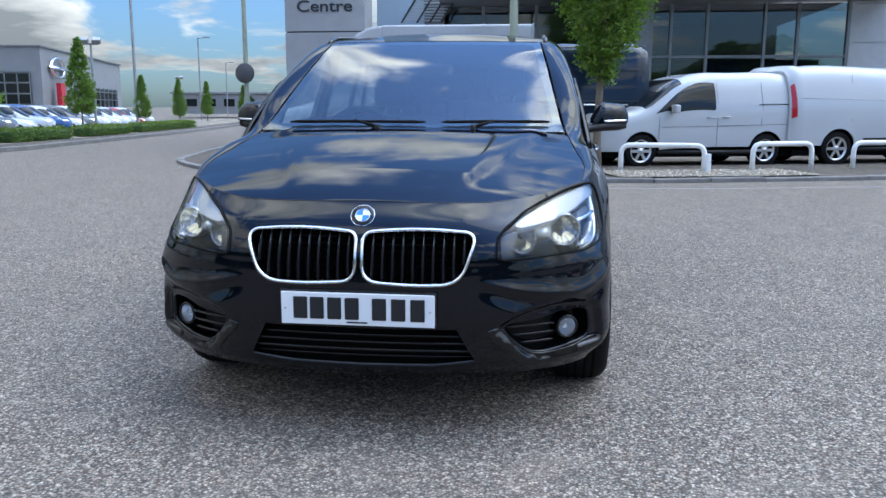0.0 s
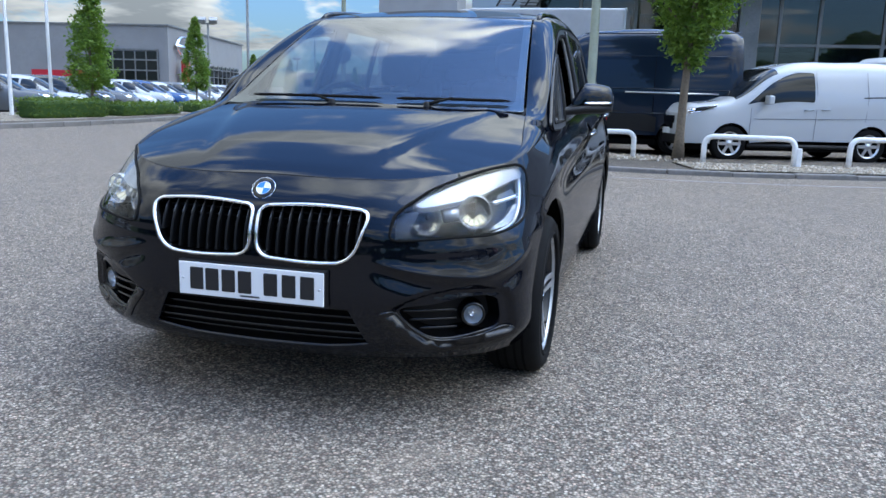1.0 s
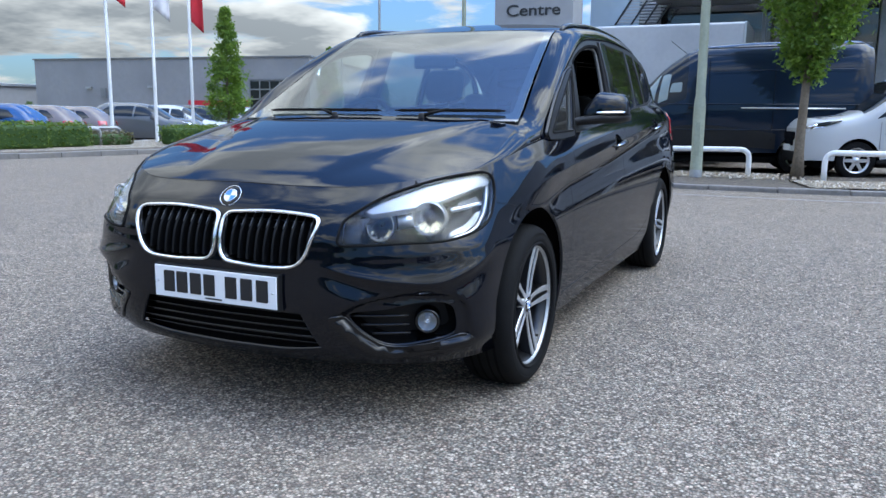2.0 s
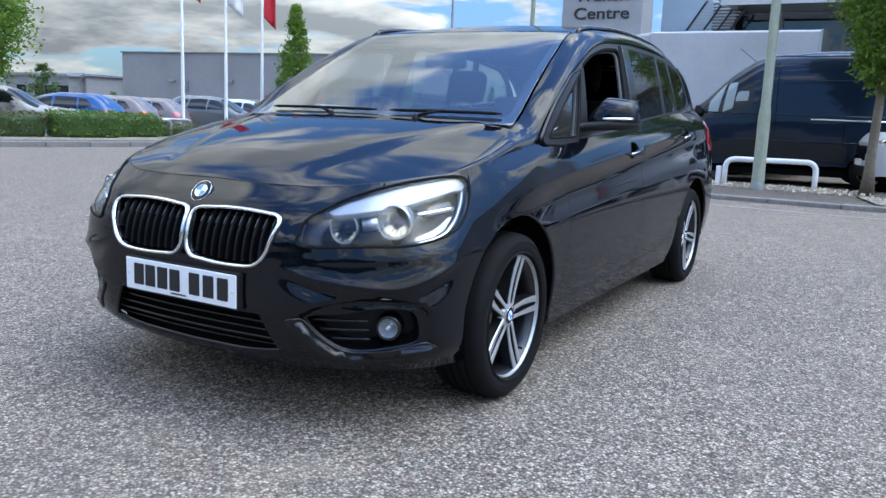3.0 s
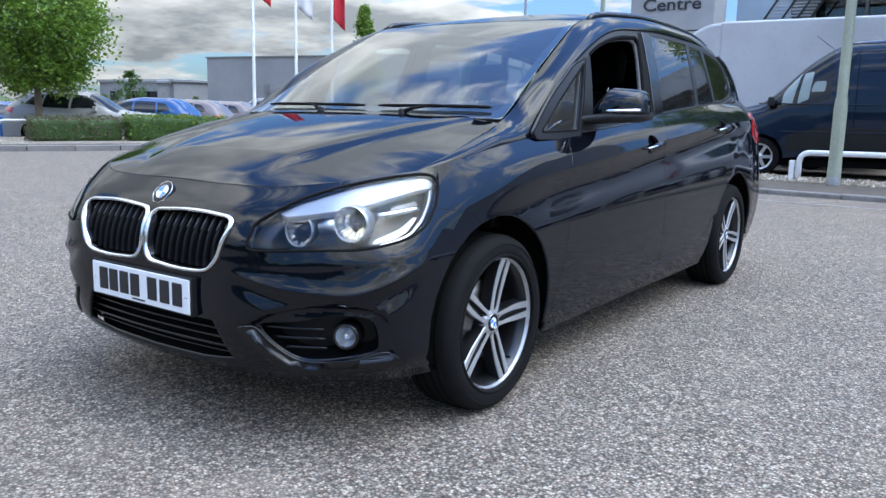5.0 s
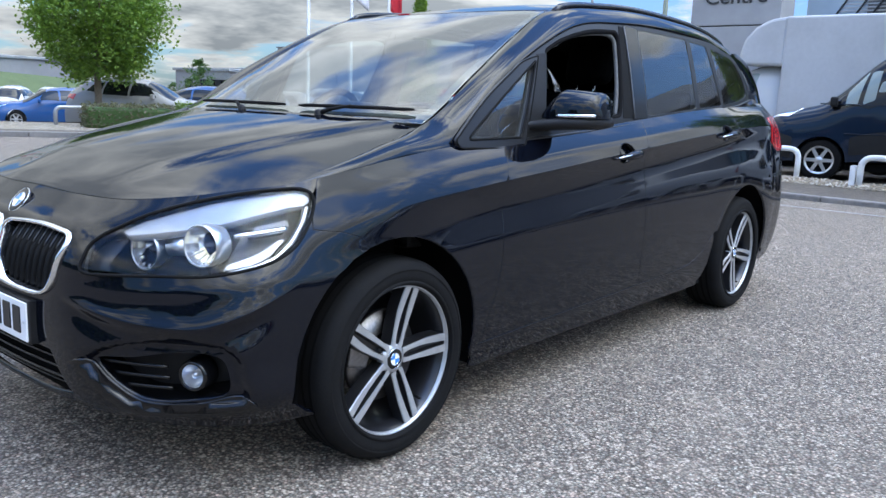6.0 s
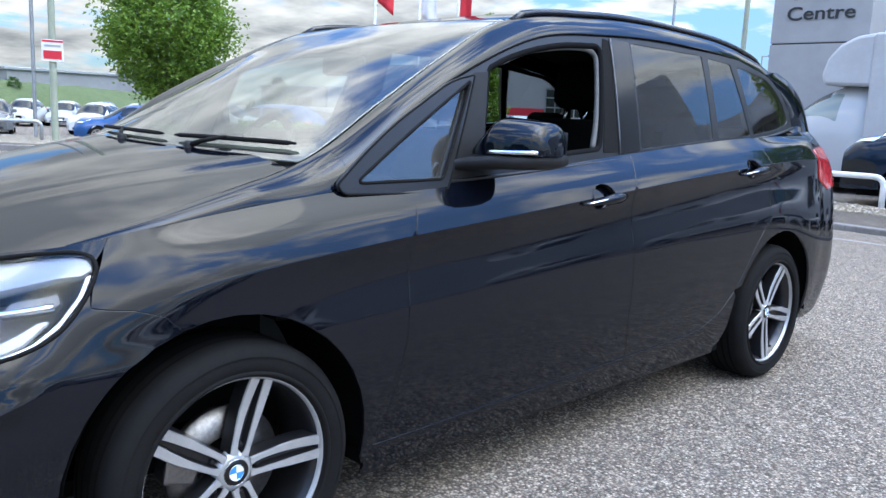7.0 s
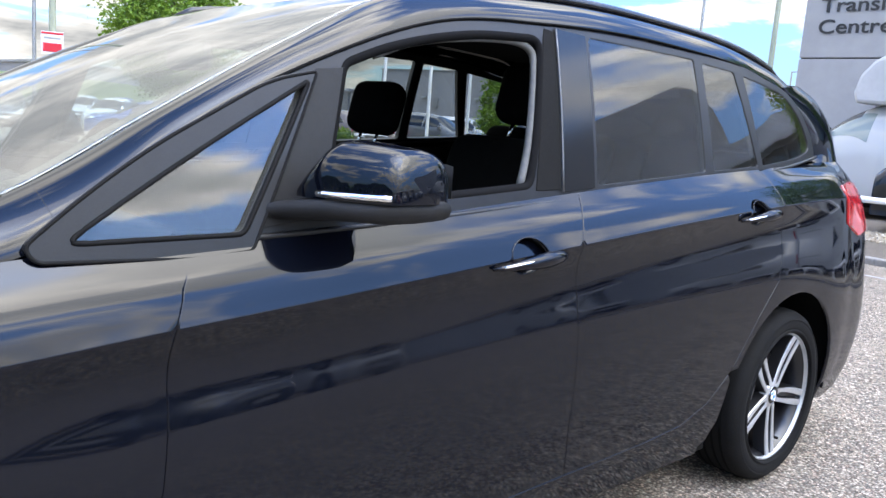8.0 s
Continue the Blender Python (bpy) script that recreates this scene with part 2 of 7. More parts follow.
def prism(pts, axis, a0, a1, bevel=0.0):
    """A polygon in the plane across an axis, drawn out from a0 to a1 along it."""
    put = {"x": lambda p, a: (a, p[0], p[1]), "y": lambda p, a: (p[0], a, p[1]), "z": lambda p, a: (p[0], p[1], a)}[axis]
    bm = bmesh.new()
    lo = [bm.verts.new(put(p, a0)) for p in pts]
    hi = [bm.verts.new(put(p, a1)) for p in pts]
    bm.faces.new(lo[::-1]), bm.faces.new(hi)
    for i in range(len(pts)):
        j = (i + 1) % len(pts)
        bm.faces.new((lo[i], lo[j], hi[j], hi[i]))
    bmesh.ops.recalc_face_normals(bm, faces=bm.faces[:])
    if bevel:
        bmesh.ops.bevel(bm, geom=bm.edges[:], offset=bevel, segments=2, affect="EDGES", profile=0.5)
    return bm


def lathe(profile, n=48, axis="x", a0=0.0, a1=2 * math.pi):
    """Turns (radius, along) points about an axis. Returns verts, faces."""
    full = abs(a1 - a0 - 2 * math.pi) < 1e-6
    cols = n if full else n + 1
    V, F = [], []
    for i in range(cols):
        a = a0 + (a1 - a0) * i / n
        c, s = math.cos(a), math.sin(a)
        for r, h in profile:
            V.append({"x": (h, r * c, r * s), "y": (r * c, h, r * s), "z": (r * c, r * s, h)}[axis])
    k = len(profile)
    for i in range(n):
        j = (i + 1) % cols
        for p in range(k - 1):
            F.append((i * k + p, j * k + p, j * k + p + 1, i * k + p + 1))
    return V, F


def tube(path, radius, n=10, closed=False, caps=True, flat=1.0):
    """A round bar along a path; radius may be a list. Returns verts, faces."""
    path = [Vector(p) for p in path]
    k = len(path)
    rad = radius if isinstance(radius, (list, tuple)) else [radius] * k
    V, F = [], []
    up = None
    for i, p in enumerate(path):
        a, b = path[(i - 1) % k if closed else max(i - 1, 0)], path[(i + 1) % k if closed else min(i + 1, k - 1)]
        d = (b - a).normalized()
        if up is None:
            up = d.orthogonal().normalized()
        up = (up - d * up.dot(d)).normalized()
        side = d.cross(up)
        for j in range(n):
            t = 2 * math.pi * j / n
            V.append(p + (up * math.cos(t) * flat + side * math.sin(t)) * rad[i])
    for i in range(k if closed else k - 1):
        q = (i + 1) % k
        for j in range(n):
            F.append((i * n + j, i * n + (j + 1) % n, q * n + (j + 1) % n, q * n + j))
    if caps and not closed:
        F.append(tuple(range(n))[::-1]), F.append(tuple((k - 1) * n + j for j in range(n)))
    return V, F


def round_path(pts, radius=0.05, seg=6):
    """A polyline with its inner corners rounded."""
    pts = [Vector(p) for p in pts]
    out = [pts[0]]
    for a, b, c in zip(pts, pts[1:], pts[2:]):
        r = min(radius, (a - b).length / 2, (c - b).length / 2)
        p, q = b + (a - b).normalized() * r, b + (c - b).normalized() * r
        for i in range(seg + 1):
            t = i / seg
            out.append(p * (1 - t) ** 2 + b * 2 * t * (1 - t) + q * t * t)
    out.append(pts[-1])
    return out


def moved(vf, m):
    return [m @ Vector(v) for v in vf[0]], vf[1]


def join(*parts):
    V, F = [], []
    for v, f in parts:
        k = len(V)
        V += [tuple(p) for p in v]
        F += [tuple(i + k for i in q) for q in f]
    return V, F


def inside(poly, p):
    """Which of the points p (n x 2) lie inside the polygon."""
    poly = np.asarray(poly)
    x, y = p[:, 0], p[:, 1]
    r = np.zeros(len(p), bool)
    x0, y0 = poly[:, 0], poly[:, 1]
    x1, y1 = np.roll(x0, -1), np.roll(y0, -1)
    for a, b, c, d in zip(x0, y0, x1, y1):
        if b == d:
            continue
        r ^= ((b > y) != (d > y)) & (x < (c - a) * (y - b) / (d - b) + a)
    return r


def resample(poly, step):
    out = []
    n = len(poly)
    for i in range(n):
        a, b = np.array(poly[i], float), np.array(poly[(i + 1) % n], float)
        k = max(1, int(math.ceil(np.linalg.norm(b - a) / step)))
        out += [a + (b - a) * j / k for j in range(k)]
    return np.array(out)


def rounded(poly, radius, seg=5):
    """A closed 2D polygon with its corners rounded (radius: one, or one a corner)."""
    n = len(poly)
    P = [np.array(p, float) for p in poly]
    out = []
    for i in range(n):
        r = radius[i] if isinstance(radius, (list, tuple)) else radius
        a, b, c = P[i - 1], P[i], P[(i + 1) % n]
        la, lc = np.linalg.norm(a - b), np.linalg.norm(c - b)
        r = min(r, la * .48, lc * .48)
        if r < 1e-5:
            out.append(b)
            continue
        p, q = b + (a - b) / la * r, b + (c - b) / lc * r
        for k in range(seg + 1):
            t = k / seg
            out.append(p * (1 - t) ** 2 + b * 2 * t * (1 - t) + q * t * t)
    return np.array(out)


def spline_loop(pts, step=0.02):
    """A smooth closed curve through 2D points."""
    P = np.array(list(pts) + list(pts[:3]), float)
    P = np.vstack([np.array(pts[-2:], float), P])
    k = np.concatenate([[0], np.cumsum(np.linalg.norm(np.diff(P, axis=0), axis=1))])
    n = len(pts)
    q = np.arange(k[2], k[2 + n], step)
    return hermite(k, P, q)


def panel(name, f, outer, mat, parent, holes=(), metric=(1, 1), h=0.03, depth=0.012, gap=0.0018, mirror=False, lift=0.0, label="", edge=True, ends=1e-3, rows=()):
    """A sheet cut out of a smooth surface f(a, b): its outline is given in (a, b). The edges turn inwards and have thickness."""
    met = np.array(metric, float)
    loops = [resample(np.asarray(outer, float) * met, h)] + [resample(np.asarray(q, float) * met, h * 0.8) for q in holes]

    def area(q):
        return 0.5 * np.sum(q[:, 0] * np.roll(q[:, 1], -1) - np.roll(q[:, 0], -1) * q[:, 1])
    if area(loops[0]) < 0:
        loops[0] = loops[0][::-1]
    for i in range(1, len(loops)):
        if area(loops[i]) > 0:
            loops[i] = loops[i][::-1]
    if gap:
        moved_loops = []
        for q in loops:
            t = np.roll(q, -1, 0) - np.roll(q, 1, 0)
            t /= np.maximum(np.linalg.norm(t, axis=1), 1e-9)[:, None]
            moved_loops.append(q + np.stack([-t[:, 1], t[:, 0]], 1) * gap)
        loops = moved_loops
    lo, hi = loops[0].min(0), loops[0].max(0)
    gx, gy = np.meshgrid(np.arange(lo[0], hi[0], h), np.arange(lo[1], hi[1], h))
    g = np.stack([gx.ravel(), gy.ravel()], 1)
    if len(g):
        keep = inside(loops[0], g)
        for q in loops[1:]:
            keep &= ~inside(q, g)
        g = g[keep]
        allb = np.vstack(loops)
        if len(g):
            near = np.full(len(g), 9.0)
            for i in range(0, len(allb), 200):
                near = np.minimum(near, np.linalg.norm(g[:, None] - allb[None, i:i + 200], axis=2).min(1))
            g = g[near > 0.45 * h]
    if rows:
        la = np.arange(lo[0], hi[0], .014)
        extra = np.vstack([np.stack([la, np.full(len(la), r * met[1])], 1) for r in rows])
        keep = inside(loops[0], extra)
        for q in loops[1:]:
            keep &= ~inside(q, extra)
        extra = extra[keep]
        if len(extra):
            allb = np.vstack(loops)
            near = np.full(len(extra), 9.0)
            for i in range(0, len(allb), 200):
                near = np.minimum(near, np.linalg.norm(extra[:, None] - allb[None, i:i + 200], axis=2).min(1))
            extra = extra[near > .004]
            for r in rows:
                g = g[np.abs(g[:, 1] - r * met[1]) > .5 * h]
            g = np.vstack([g, extra])
    pts = np.vstack(loops + [g]) if len(g) else np.vstack(loops)
    edges, k = [], 0
    for q in loops:
        edges += [(k + i, k + (i + 1) % len(q)) for i in range(len(q))]
        k += len(q)
    ov, _, of, orig, _, _ = delaunay_2d_cdt([Vector(p) for p in pts], edges, [], 0, 1e-6)
    P2 = np.array([tuple(v) for v in ov])
    tri = np.array([t for t in of if len(t) == 3])
    cen = P2[tri].mean(1)
    ok = inside(loops[0], cen)
    for q in loops[1:]:
        ok &= ~inside(q, cen)
    tri = tri[ok]

    def surf(p2):
        a, b = p2[:, 0] / met[0], p2[:, 1] / met[1]
        e = ends
        p = f(a, b)
        du = f(a + e / met[0], b) - f(a - e / met[0], b)
        dv = f(a, b + e / met[1]) - f(a, b - e / met[1])
        n = np.cross(du, dv)
        n /= np.maximum(np.linalg.norm(n, axis=1), 1e-12)[:, None]
        return p + n * lift, n
    P3, N = surf(P2)
    # make all triangles face along the normal
    fn = np.cross(P3[tri[:, 1]] - P3[tri[:, 0]], P3[tri[:, 2]] - P3[tri[:, 0]])
    flip = (fn * N[tri[:, 0]]).sum(1) < 0
    tri[flip] = tri[flip][:, ::-1]
    V, NN, F = [P3], [N], [tri]
    base = len(P3)
    faces = [tuple(t) for t in tri]
    if edge:
        for q in loops:
            p, n = surf(q)
            t = np.roll(p, -1, 0) - np.roll(p, 1, 0)
            t /= np.maximum(np.linalg.norm(t, axis=1), 1e-9)[:, None]
            out = np.cross(t, n)
            r1 = p + out * 0.0015 - n * 0.0015
            r2 = r1 - n * depth
            k = len(q)
            V += [p, r1, r2]
            NN += [n, (n + out) * 0.7071, out]
            for i in range(k):
                j = (i + 1) % k
                faces.append((base + j, base + i, base + k + i, base + k + j))
                faces.append((base + k + j, base + k + i, base + 2 * k + i, base + 2 * k + j))
            base += 3 * k
    V, NN = np.vstack(V), np.vstack(NN)
    if mirror:
        V, NN = V * [-1, 1, 1], NN * [-1, 1, 1]
        faces = [t[::-1] for t in faces]
    return mesh(name, V, faces, mat, parent, label, True, NN)




def writing(name, text, size, mat, m, parent=None, depth=0.004, align="CENTER", bold=0.0):
    cu = bpy.data.curves.new(name, "FONT")
    cu.body, cu.size, cu.extrude, cu.align_x, cu.offset = text, size, depth, align, bold
    tmp = bpy.data.objects.new(name, cu)
    me = bpy.data.meshes.new_from_object(tmp)
    bpy.data.objects.remove(tmp)
    bpy.data.curves.remove(cu)
    me.materials.append(mat)
    ob = new(name, me)
    ob.parent = parent
    ob.matrix_local = m
    return ob


# ---- body surfaces of the car: smooth lofts through section curves ----
def hermite(knots, pts, q, crease=None):
    """C1 curve through pts at knots, evaluated at q."""
    knots, pts, q = np.asarray(knots, float), np.asarray(pts, float), np.asarray(q, float)
    d = np.diff(pts, axis=0) / np.diff(knots)[:, None]
    h = np.diff(knots)
    m = np.empty_like(pts)
    m[1:-1] = (d[:-1] * h[1:, None] + d[1:] * h[:-1, None]) / (h[1:] + h[:-1])[:, None]
    m[0], m[-1] = d[0], d[-1]
    i = np.clip(np.searchsorted(knots, q, side="right") - 1, 0, len(knots) - 2)
    t = ((q - knots[i]) / h[i])[:, None]
    hh = h[i][:, None]
    return ((2 * t**3 - 3 * t**2 + 1) * pts[i] + (t**3 - 2 * t**2 + t) * hh * m[i]
            + (3 * t**2 - 2 * t**3) * pts[i + 1] + (t**3 - t**2) * hh * m[i + 1])


ROW_LIP = [(0, .09, .215), (.25, .10, .217), (.45, .13, .22), (.60, .19, .22), (.72, .28, .22), (.79, .38, .22), (.83, .55, .215), (.845, .835, .205), (.85, 1.2, .195), (.838, 1.7, .19), (.838, 2.4, .19), (.838, 3.0, .19), (.845, 3.62, .2), (.83, 4.1, .215), (.76, 4.40, .24), (.55, 4.50, .24), (0, 4.52, .24)]
ROW_LOW = [(0, .035, .265), (.25, .045, .265), (.45, .075, .268), (.62, .15, .272), (.755, .25, .28), (.84, .34, .295), (.87, .55, .29), (.877, .835, .29), (.872, 1.2, .285), (.866, 1.7, .29), (.866, 2.4, .30), (.866, 3.0, .315), (.875, 3.62, .32), (.86, 4.1, .32), (.78, 4.42, .32), (.56, 4.53, .33), (0, 4.55, .33)]
ROW_MID = [(0, .012, .41), (.25, .018, .41), (.45, .035, .41), (.62, .105, .415), (.755, .21, .42), (.84, .32, .42), (.88, .55, .43), (.896, .835, .44), (.889, 1.2, .45), (.886, 1.7, .46), (.886, 2.4, .48), (.887, 3.0, .50), (.894, 3.62, .5), (.88, 4.1, .48), (.80, 4.43, .46), (.57, 4.545, .45), (0, 4.556, .45)]
ROW_UPP = [(0, .012, .54), (.25, .018, .545), (.45, .039, .555), (.62, .111, .57), (.752, .218, .58), (.835, .331, .59), (.876, .55, .60), (.899, .835, .60), (.889, 1.2, .635), (.885, 1.7, .665), (.885, 2.4, .715), (.887, 3.0, .760), (.896, 3.62, .785), (.875, 4.1, .72), (.80, 4.42, .66), (.57, 4.54, .62), (0, 4.555, .62)]
ROW_DIP = [(0, .02, .60), (.25, .025, .605), (.45, .043, .61), (.62, .118, .622), (.749, .229, .632), (.826, .350, .645), (.864, .555, .668), (.886, .835, .715), (.870, 1.2, .765), (.867, 1.7, .806), (.866, 2.4, .864), (.864, 3.0, .908), (.866, 3.62, .94), (.84, 4.1, .94), (.78, 4.40, .88), (.56, 4.52, .82), (0, 4.545, .80)]
ROW_CREASE = [(0, .03, .66), (.25, .035, .665), (.45, .053, .665), (.62, .137, .675), (.740, .254, .685), (.808, .384, .70), (.85, .56, .735), (.882, .835, .795), (.887, 1.2, .835), (.889, 1.7, .878), (.888, 2.4, .938), (.882, 3.0, .985), (.87, 3.62, 1.022), (.83, 4.1, 1.03), (.75, 4.38, 1.0), (.55, 4.50, .95), (0, 4.53, .93)]
ROW_SHOULDER = [(0, .07, .74), (.25, .075, .742), (.45, .105, .745), (.62, .20, .755), (.72, .33, .78), (.785, .46, .805), (.82, .60, .835), (.852, .835, .872), (.858, 1.2, .905), (.862, 1.7, .942), (.855, 2.4, 1.0), (.843, 3.0, 1.045), (.823, 3.62, 1.08), (.77, 4.1, 1.11), (.70, 4.36, 1.09), (.5, 4.48, 1.05), (0, 4.52, 1.05)]
ROW_BELT = [(0, .155, .815), (.25, .16, .812), (.45, .20, .815), (.60, .29, .835), (.69, .40, .855), (.755, .49, .868), (.797, .62, .895), (.812, .85, .932), (.812, 1.15, .966), (.824, 1.7, .998), (.808, 2.4, 1.055), (.785, 3.0, 1.10), (.755, 3.62, 1.135), (.69, 4.1, 1.155), (.648, 4.34, 1.163), (.45, 4.43, 1.17), (0, 4.47, 1.17)]
ROWS = np.array([ROW_LIP, ROW_LOW, ROW_MID, ROW_UPP, ROW_DIP, ROW_CREASE, ROW_SHOULDER, ROW_BELT])
KS = np.concatenate([[0], np.cumsum(np.linalg.norm(np.diff(ROWS.mean(0), axis=0), axis=1))])
KV = np.concatenate([[0], np.cumsum(np.linalg.norm(np.diff(ROWS, axis=1 - 1), axis=2).mean(1))])


def step(x):
    x = np.clip(x, 0, 1)
    return x * x * (3 - 2 * x)


def curve(k, v, q):
    return hermite(k, np.array(v, float)[:, None], np.clip(q, k[0], k[-1]))[:, 0]


def ledge_v(s):
    """The height of the bumper's ledge along the nose."""
    return curve([.38, .443, .55, .681, .80, .90, 1.04], [.475, .443, .395, .362, .352, .385, .46], np.abs(np.atleast_1d(s)))


def sculpt(s, v):
    """Outward relief of the bumper: a ledge under the lamps and a sunk field round the fog lamps."""
    on = step((s - .38) / .14) * step((1.04 - s) / .14)
    ledge = ledge_v(s)
    d = v - ledge
    g = .010 * np.where(d >= 0, np.exp(-np.maximum(d, 0) / .028), 1 - 1.9 * step(-d / .050)) * np.where(d < 0, 1 - step((-d - .050) / .07), 1)
    edge = curve([.40, .443, .52, .656, .80, .878, .93], [.205, .232, .285, .318, .312, .288, .22], s)
    low = curve([.40, .50, .58, .72, .93], [.22, .19, .11, .10, .118], s)
    hole = step((edge - v) / .030) * step((v - low) / .020) * step((.915 - s) / .030) * step((s - .44) / .05)
    return on * g - .022 * hole


def shell(s, v):
    """The lower body: s runs from the nose's middle along the side to the tail's middle, v from the lip up to the belt."""
    s, v = np.atleast_1d(np.asarray(s, float)), np.atleast_1d(np.asarray(v, float))
    R = np.stack([hermite(KS, r, s) for r in ROWS])            # rows x n x 3
    h = np.diff(KV)
    d = np.diff(R, axis=0) / h[:, None, None]
    m = np.empty_like(R)
    m[1:-1] = (d[:-1] * h[1:, None, None] + d[1:] * h[:-1, None, None]) / (h[1:] + h[:-1])[:, None, None]
    m[0], m[-1] = d[0], d[-1]
    lo, hi = m.copy(), m.copy()                                 # tangents below and above a row
    k = np.clip((s - KS[6]) / (KS[8] - KS[6]), 0, 1)[:, None]
    for row, f in ((5, k), (1, k * 0.7)):
        lo[row] = m[row] * (1 - f) + d[row - 1] * f
        hi[row] = m[row] * (1 - f) + d[row] * f
    i = np.clip(np.searchsorted(KV, v, side="right") - 1, 0, len(KV) - 2)
    n = np.arange(len(s))
    t, hh = ((v - KV[i]) / h[i])[:, None], h[i][:, None]
    p = ((2 * t**3 - 3 * t**2 + 1) * R[i, n] + (t**3 - 2 * t**2 + t) * hh * hi[i, n]
         + (3 * t**2 - 2 * t**3) * R[i + 1, n] + (t**3 - t**2) * hh * lo[i + 1, n])
    if np.any(s < 1.03):
        a, b = hermite(KS, ROW_MID, np.maximum(s - .01, 0)), hermite(KS, ROW_MID, s + .01)
        w = b - a
        w = np.stack([w[:, 1], -w[:, 0], 0 * s], 1)
        p = p + w / np.maximum(np.linalg.norm(w, axis=1), 1e-9)[:, None] * sculpt(s, v)[:, None]
    return p


BAND_LOW = [(.757, .492, .868), (.797, .62, .895), (.812, .85, .932), (.806, 1.14, .968), (.772, 1.40, 1.168), (.740, 1.68, 1.312), (.706, 2.0, 1.426), (.692, 2.4, 1.472), (.682, 3.0, 1.484), (.668, 3.55, 1.442), (.655, 3.90, 1.335), (.64, 4.06, 1.185)]
BAND_TOP = [(.7555, .492, .8685), (.770, .62, .906), (.742, .85, .965), (.705, 1.12, 1.04), (.662, 1.40, 1.195), (.622, 1.68, 1.350), (.585, 1.97, 1.485), (.575, 2.4, 1.54), (.565, 3.0, 1.555), (.55, 3.6, 1.525), (.535, 4.02, 1.455), (.53, 4.14, 1.445)]
KB = np.concatenate([[0], np.cumsum(np.linalg.norm(np.diff((np.array(BAND_LOW) + BAND_TOP) / 2, axis=0), axis=1))])


def band(s, v):
    """Fender top, A-pillar and cantrail: v from the outer (0) to the inner edge (1)."""
    s, v = np.atleast_1d(np.asarray(s, float)), np.atleast_1d(np.asarray(v, float))[:, None]
    lo, up = hermite(KB, BAND_LOW, s), hermite(KB, BAND_TOP, s)
    bulge = 4 * v * (1 - v) * np.array([.016, -.006, .016]) * np.clip(np.linalg.norm(up - lo, axis=1) / .09, 0, 1)[:, None] ** 1.5
    return lo * (1 - v) + up * v + bulge


GK = [1.0, 1.15, 1.7, 2.4, 3.0, 3.62, 4.1, 4.4]
GX = [(.808, .955), (.812, .966), (.822, .998), (.806, 1.055), (.783, 1.10), (.753, 1.135), (.688, 1.16), (.60, 1.17)]


def cabin(y, z):
    """The side of the greenhouse, over the side view (y, z)."""
    y, z = np.atleast_1d(np.asarray(y, float)), np.atleast_1d(np.asarray(z, float))
    b = hermite(GK, GX, y)
    t = z - b[:, 1]
    return np.stack([b[:, 0] - .21 * t - .16 * t * t, y, z], 1)


def rail_point(s):
    return hermite(KB, BAND_TOP, np.atleast_1d(s))


SCREEN_C = [(0, 1.00, 1.045), (0, 1.32, 1.214), (0, 1.65, 1.367), (0, 1.985, 1.498)]


def screen(u, v):
    """The windscreen: u from -1 to 1 across, v from the cowl (0) to the roof (1)."""
    u, v = np.atleast_1d(np.asarray(u, float)), np.atleast_1d(np.asarray(v, float))
    c = hermite([0, 1 / 3, 2 / 3, 1], SCREEN_C, v)
    e = rail_point(KB[3] + (KB[6] - KB[3]) * v)
    a = np.abs(u)
    return np.stack([e[:, 0] * u, c[:, 1] + (e[:, 1] - c[:, 1]) * a**2.2, c[:, 2] + (e[:, 2] - c[:, 2]) * a**2.4], 1)


ROOF_C = [(0, 1.985, 1.498), (0, 2.4, 1.573), (0, 3.0, 1.590), (0, 3.6, 1.564), (0, 4.06, 1.526), (0, 4.22, 1.503)]


def roof(u, v):
    u, v = np.atleast_1d(np.asarray(u, float)), np.atleast_1d(np.asarray(v, float))
    k = (KB[6:] - KB[6]) / (KB[-1] - KB[6])
    c = hermite(k, ROOF_C, v)
    e = rail_point(KB[6] + (KB[-1] - KB[6]) * v)
    a = np.abs(u)
    return np.stack([e[:, 0] * u, c[:, 1] + (e[:, 1] - c[:, 1]) * a**2.2, c[:, 2] + (e[:, 2] - c[:, 2]) * a**2.6], 1)


_a, _b = hermite(KS, ROW_BELT, np.linspace(0, KS[5], 90)), hermite(KB, BAND_TOP, np.linspace(.02, KB[4], 90))
EDGE = np.concatenate([_a, _b[_b[:, 1] > _a[-1, 1] + .01]])      # the bonnet's outer edge
HOOD_Y = [.155, .16, .20, .29, .40, .49, .62, .85, 1.0, 1.12]
HOOD_C = [.815, .818, .838, .872, .908, .934, .966, 1.015, 1.04, 1.055]


def hood(x, y):
    """The bonnet over the plan (x, y)."""
    x, y = np.atleast_1d(np.asarray(x, float)), np.atleast_1d(np.asarray(y, float))
    e = np.stack([np.interp(y, EDGE[:, 1], EDGE[:, 0]), np.interp(y, EDGE[:, 1], EDGE[:, 2])], 1)
    c = hermite(HOOD_Y, np.array(HOOD_C)[:, None], y)[:, 0]
    a = np.clip(np.abs(x) / np.maximum(e[:, 0], .02), 0, 1.2)
    k = .30 + .30 * np.clip((y - .2) / .9, 0, 1)               # the two creases spread towards the screen
    rise = .013 / (1 + np.exp((np.abs(x) - k) / .017)) * np.clip((y - .18) / .2, 0, 1)
    return np.stack([x, y, e[:, 1] + (c - e[:, 1]) * (1 - a**2.3) + rise - .004 * np.clip((y - .18) / .2, 0, 1)], 1)


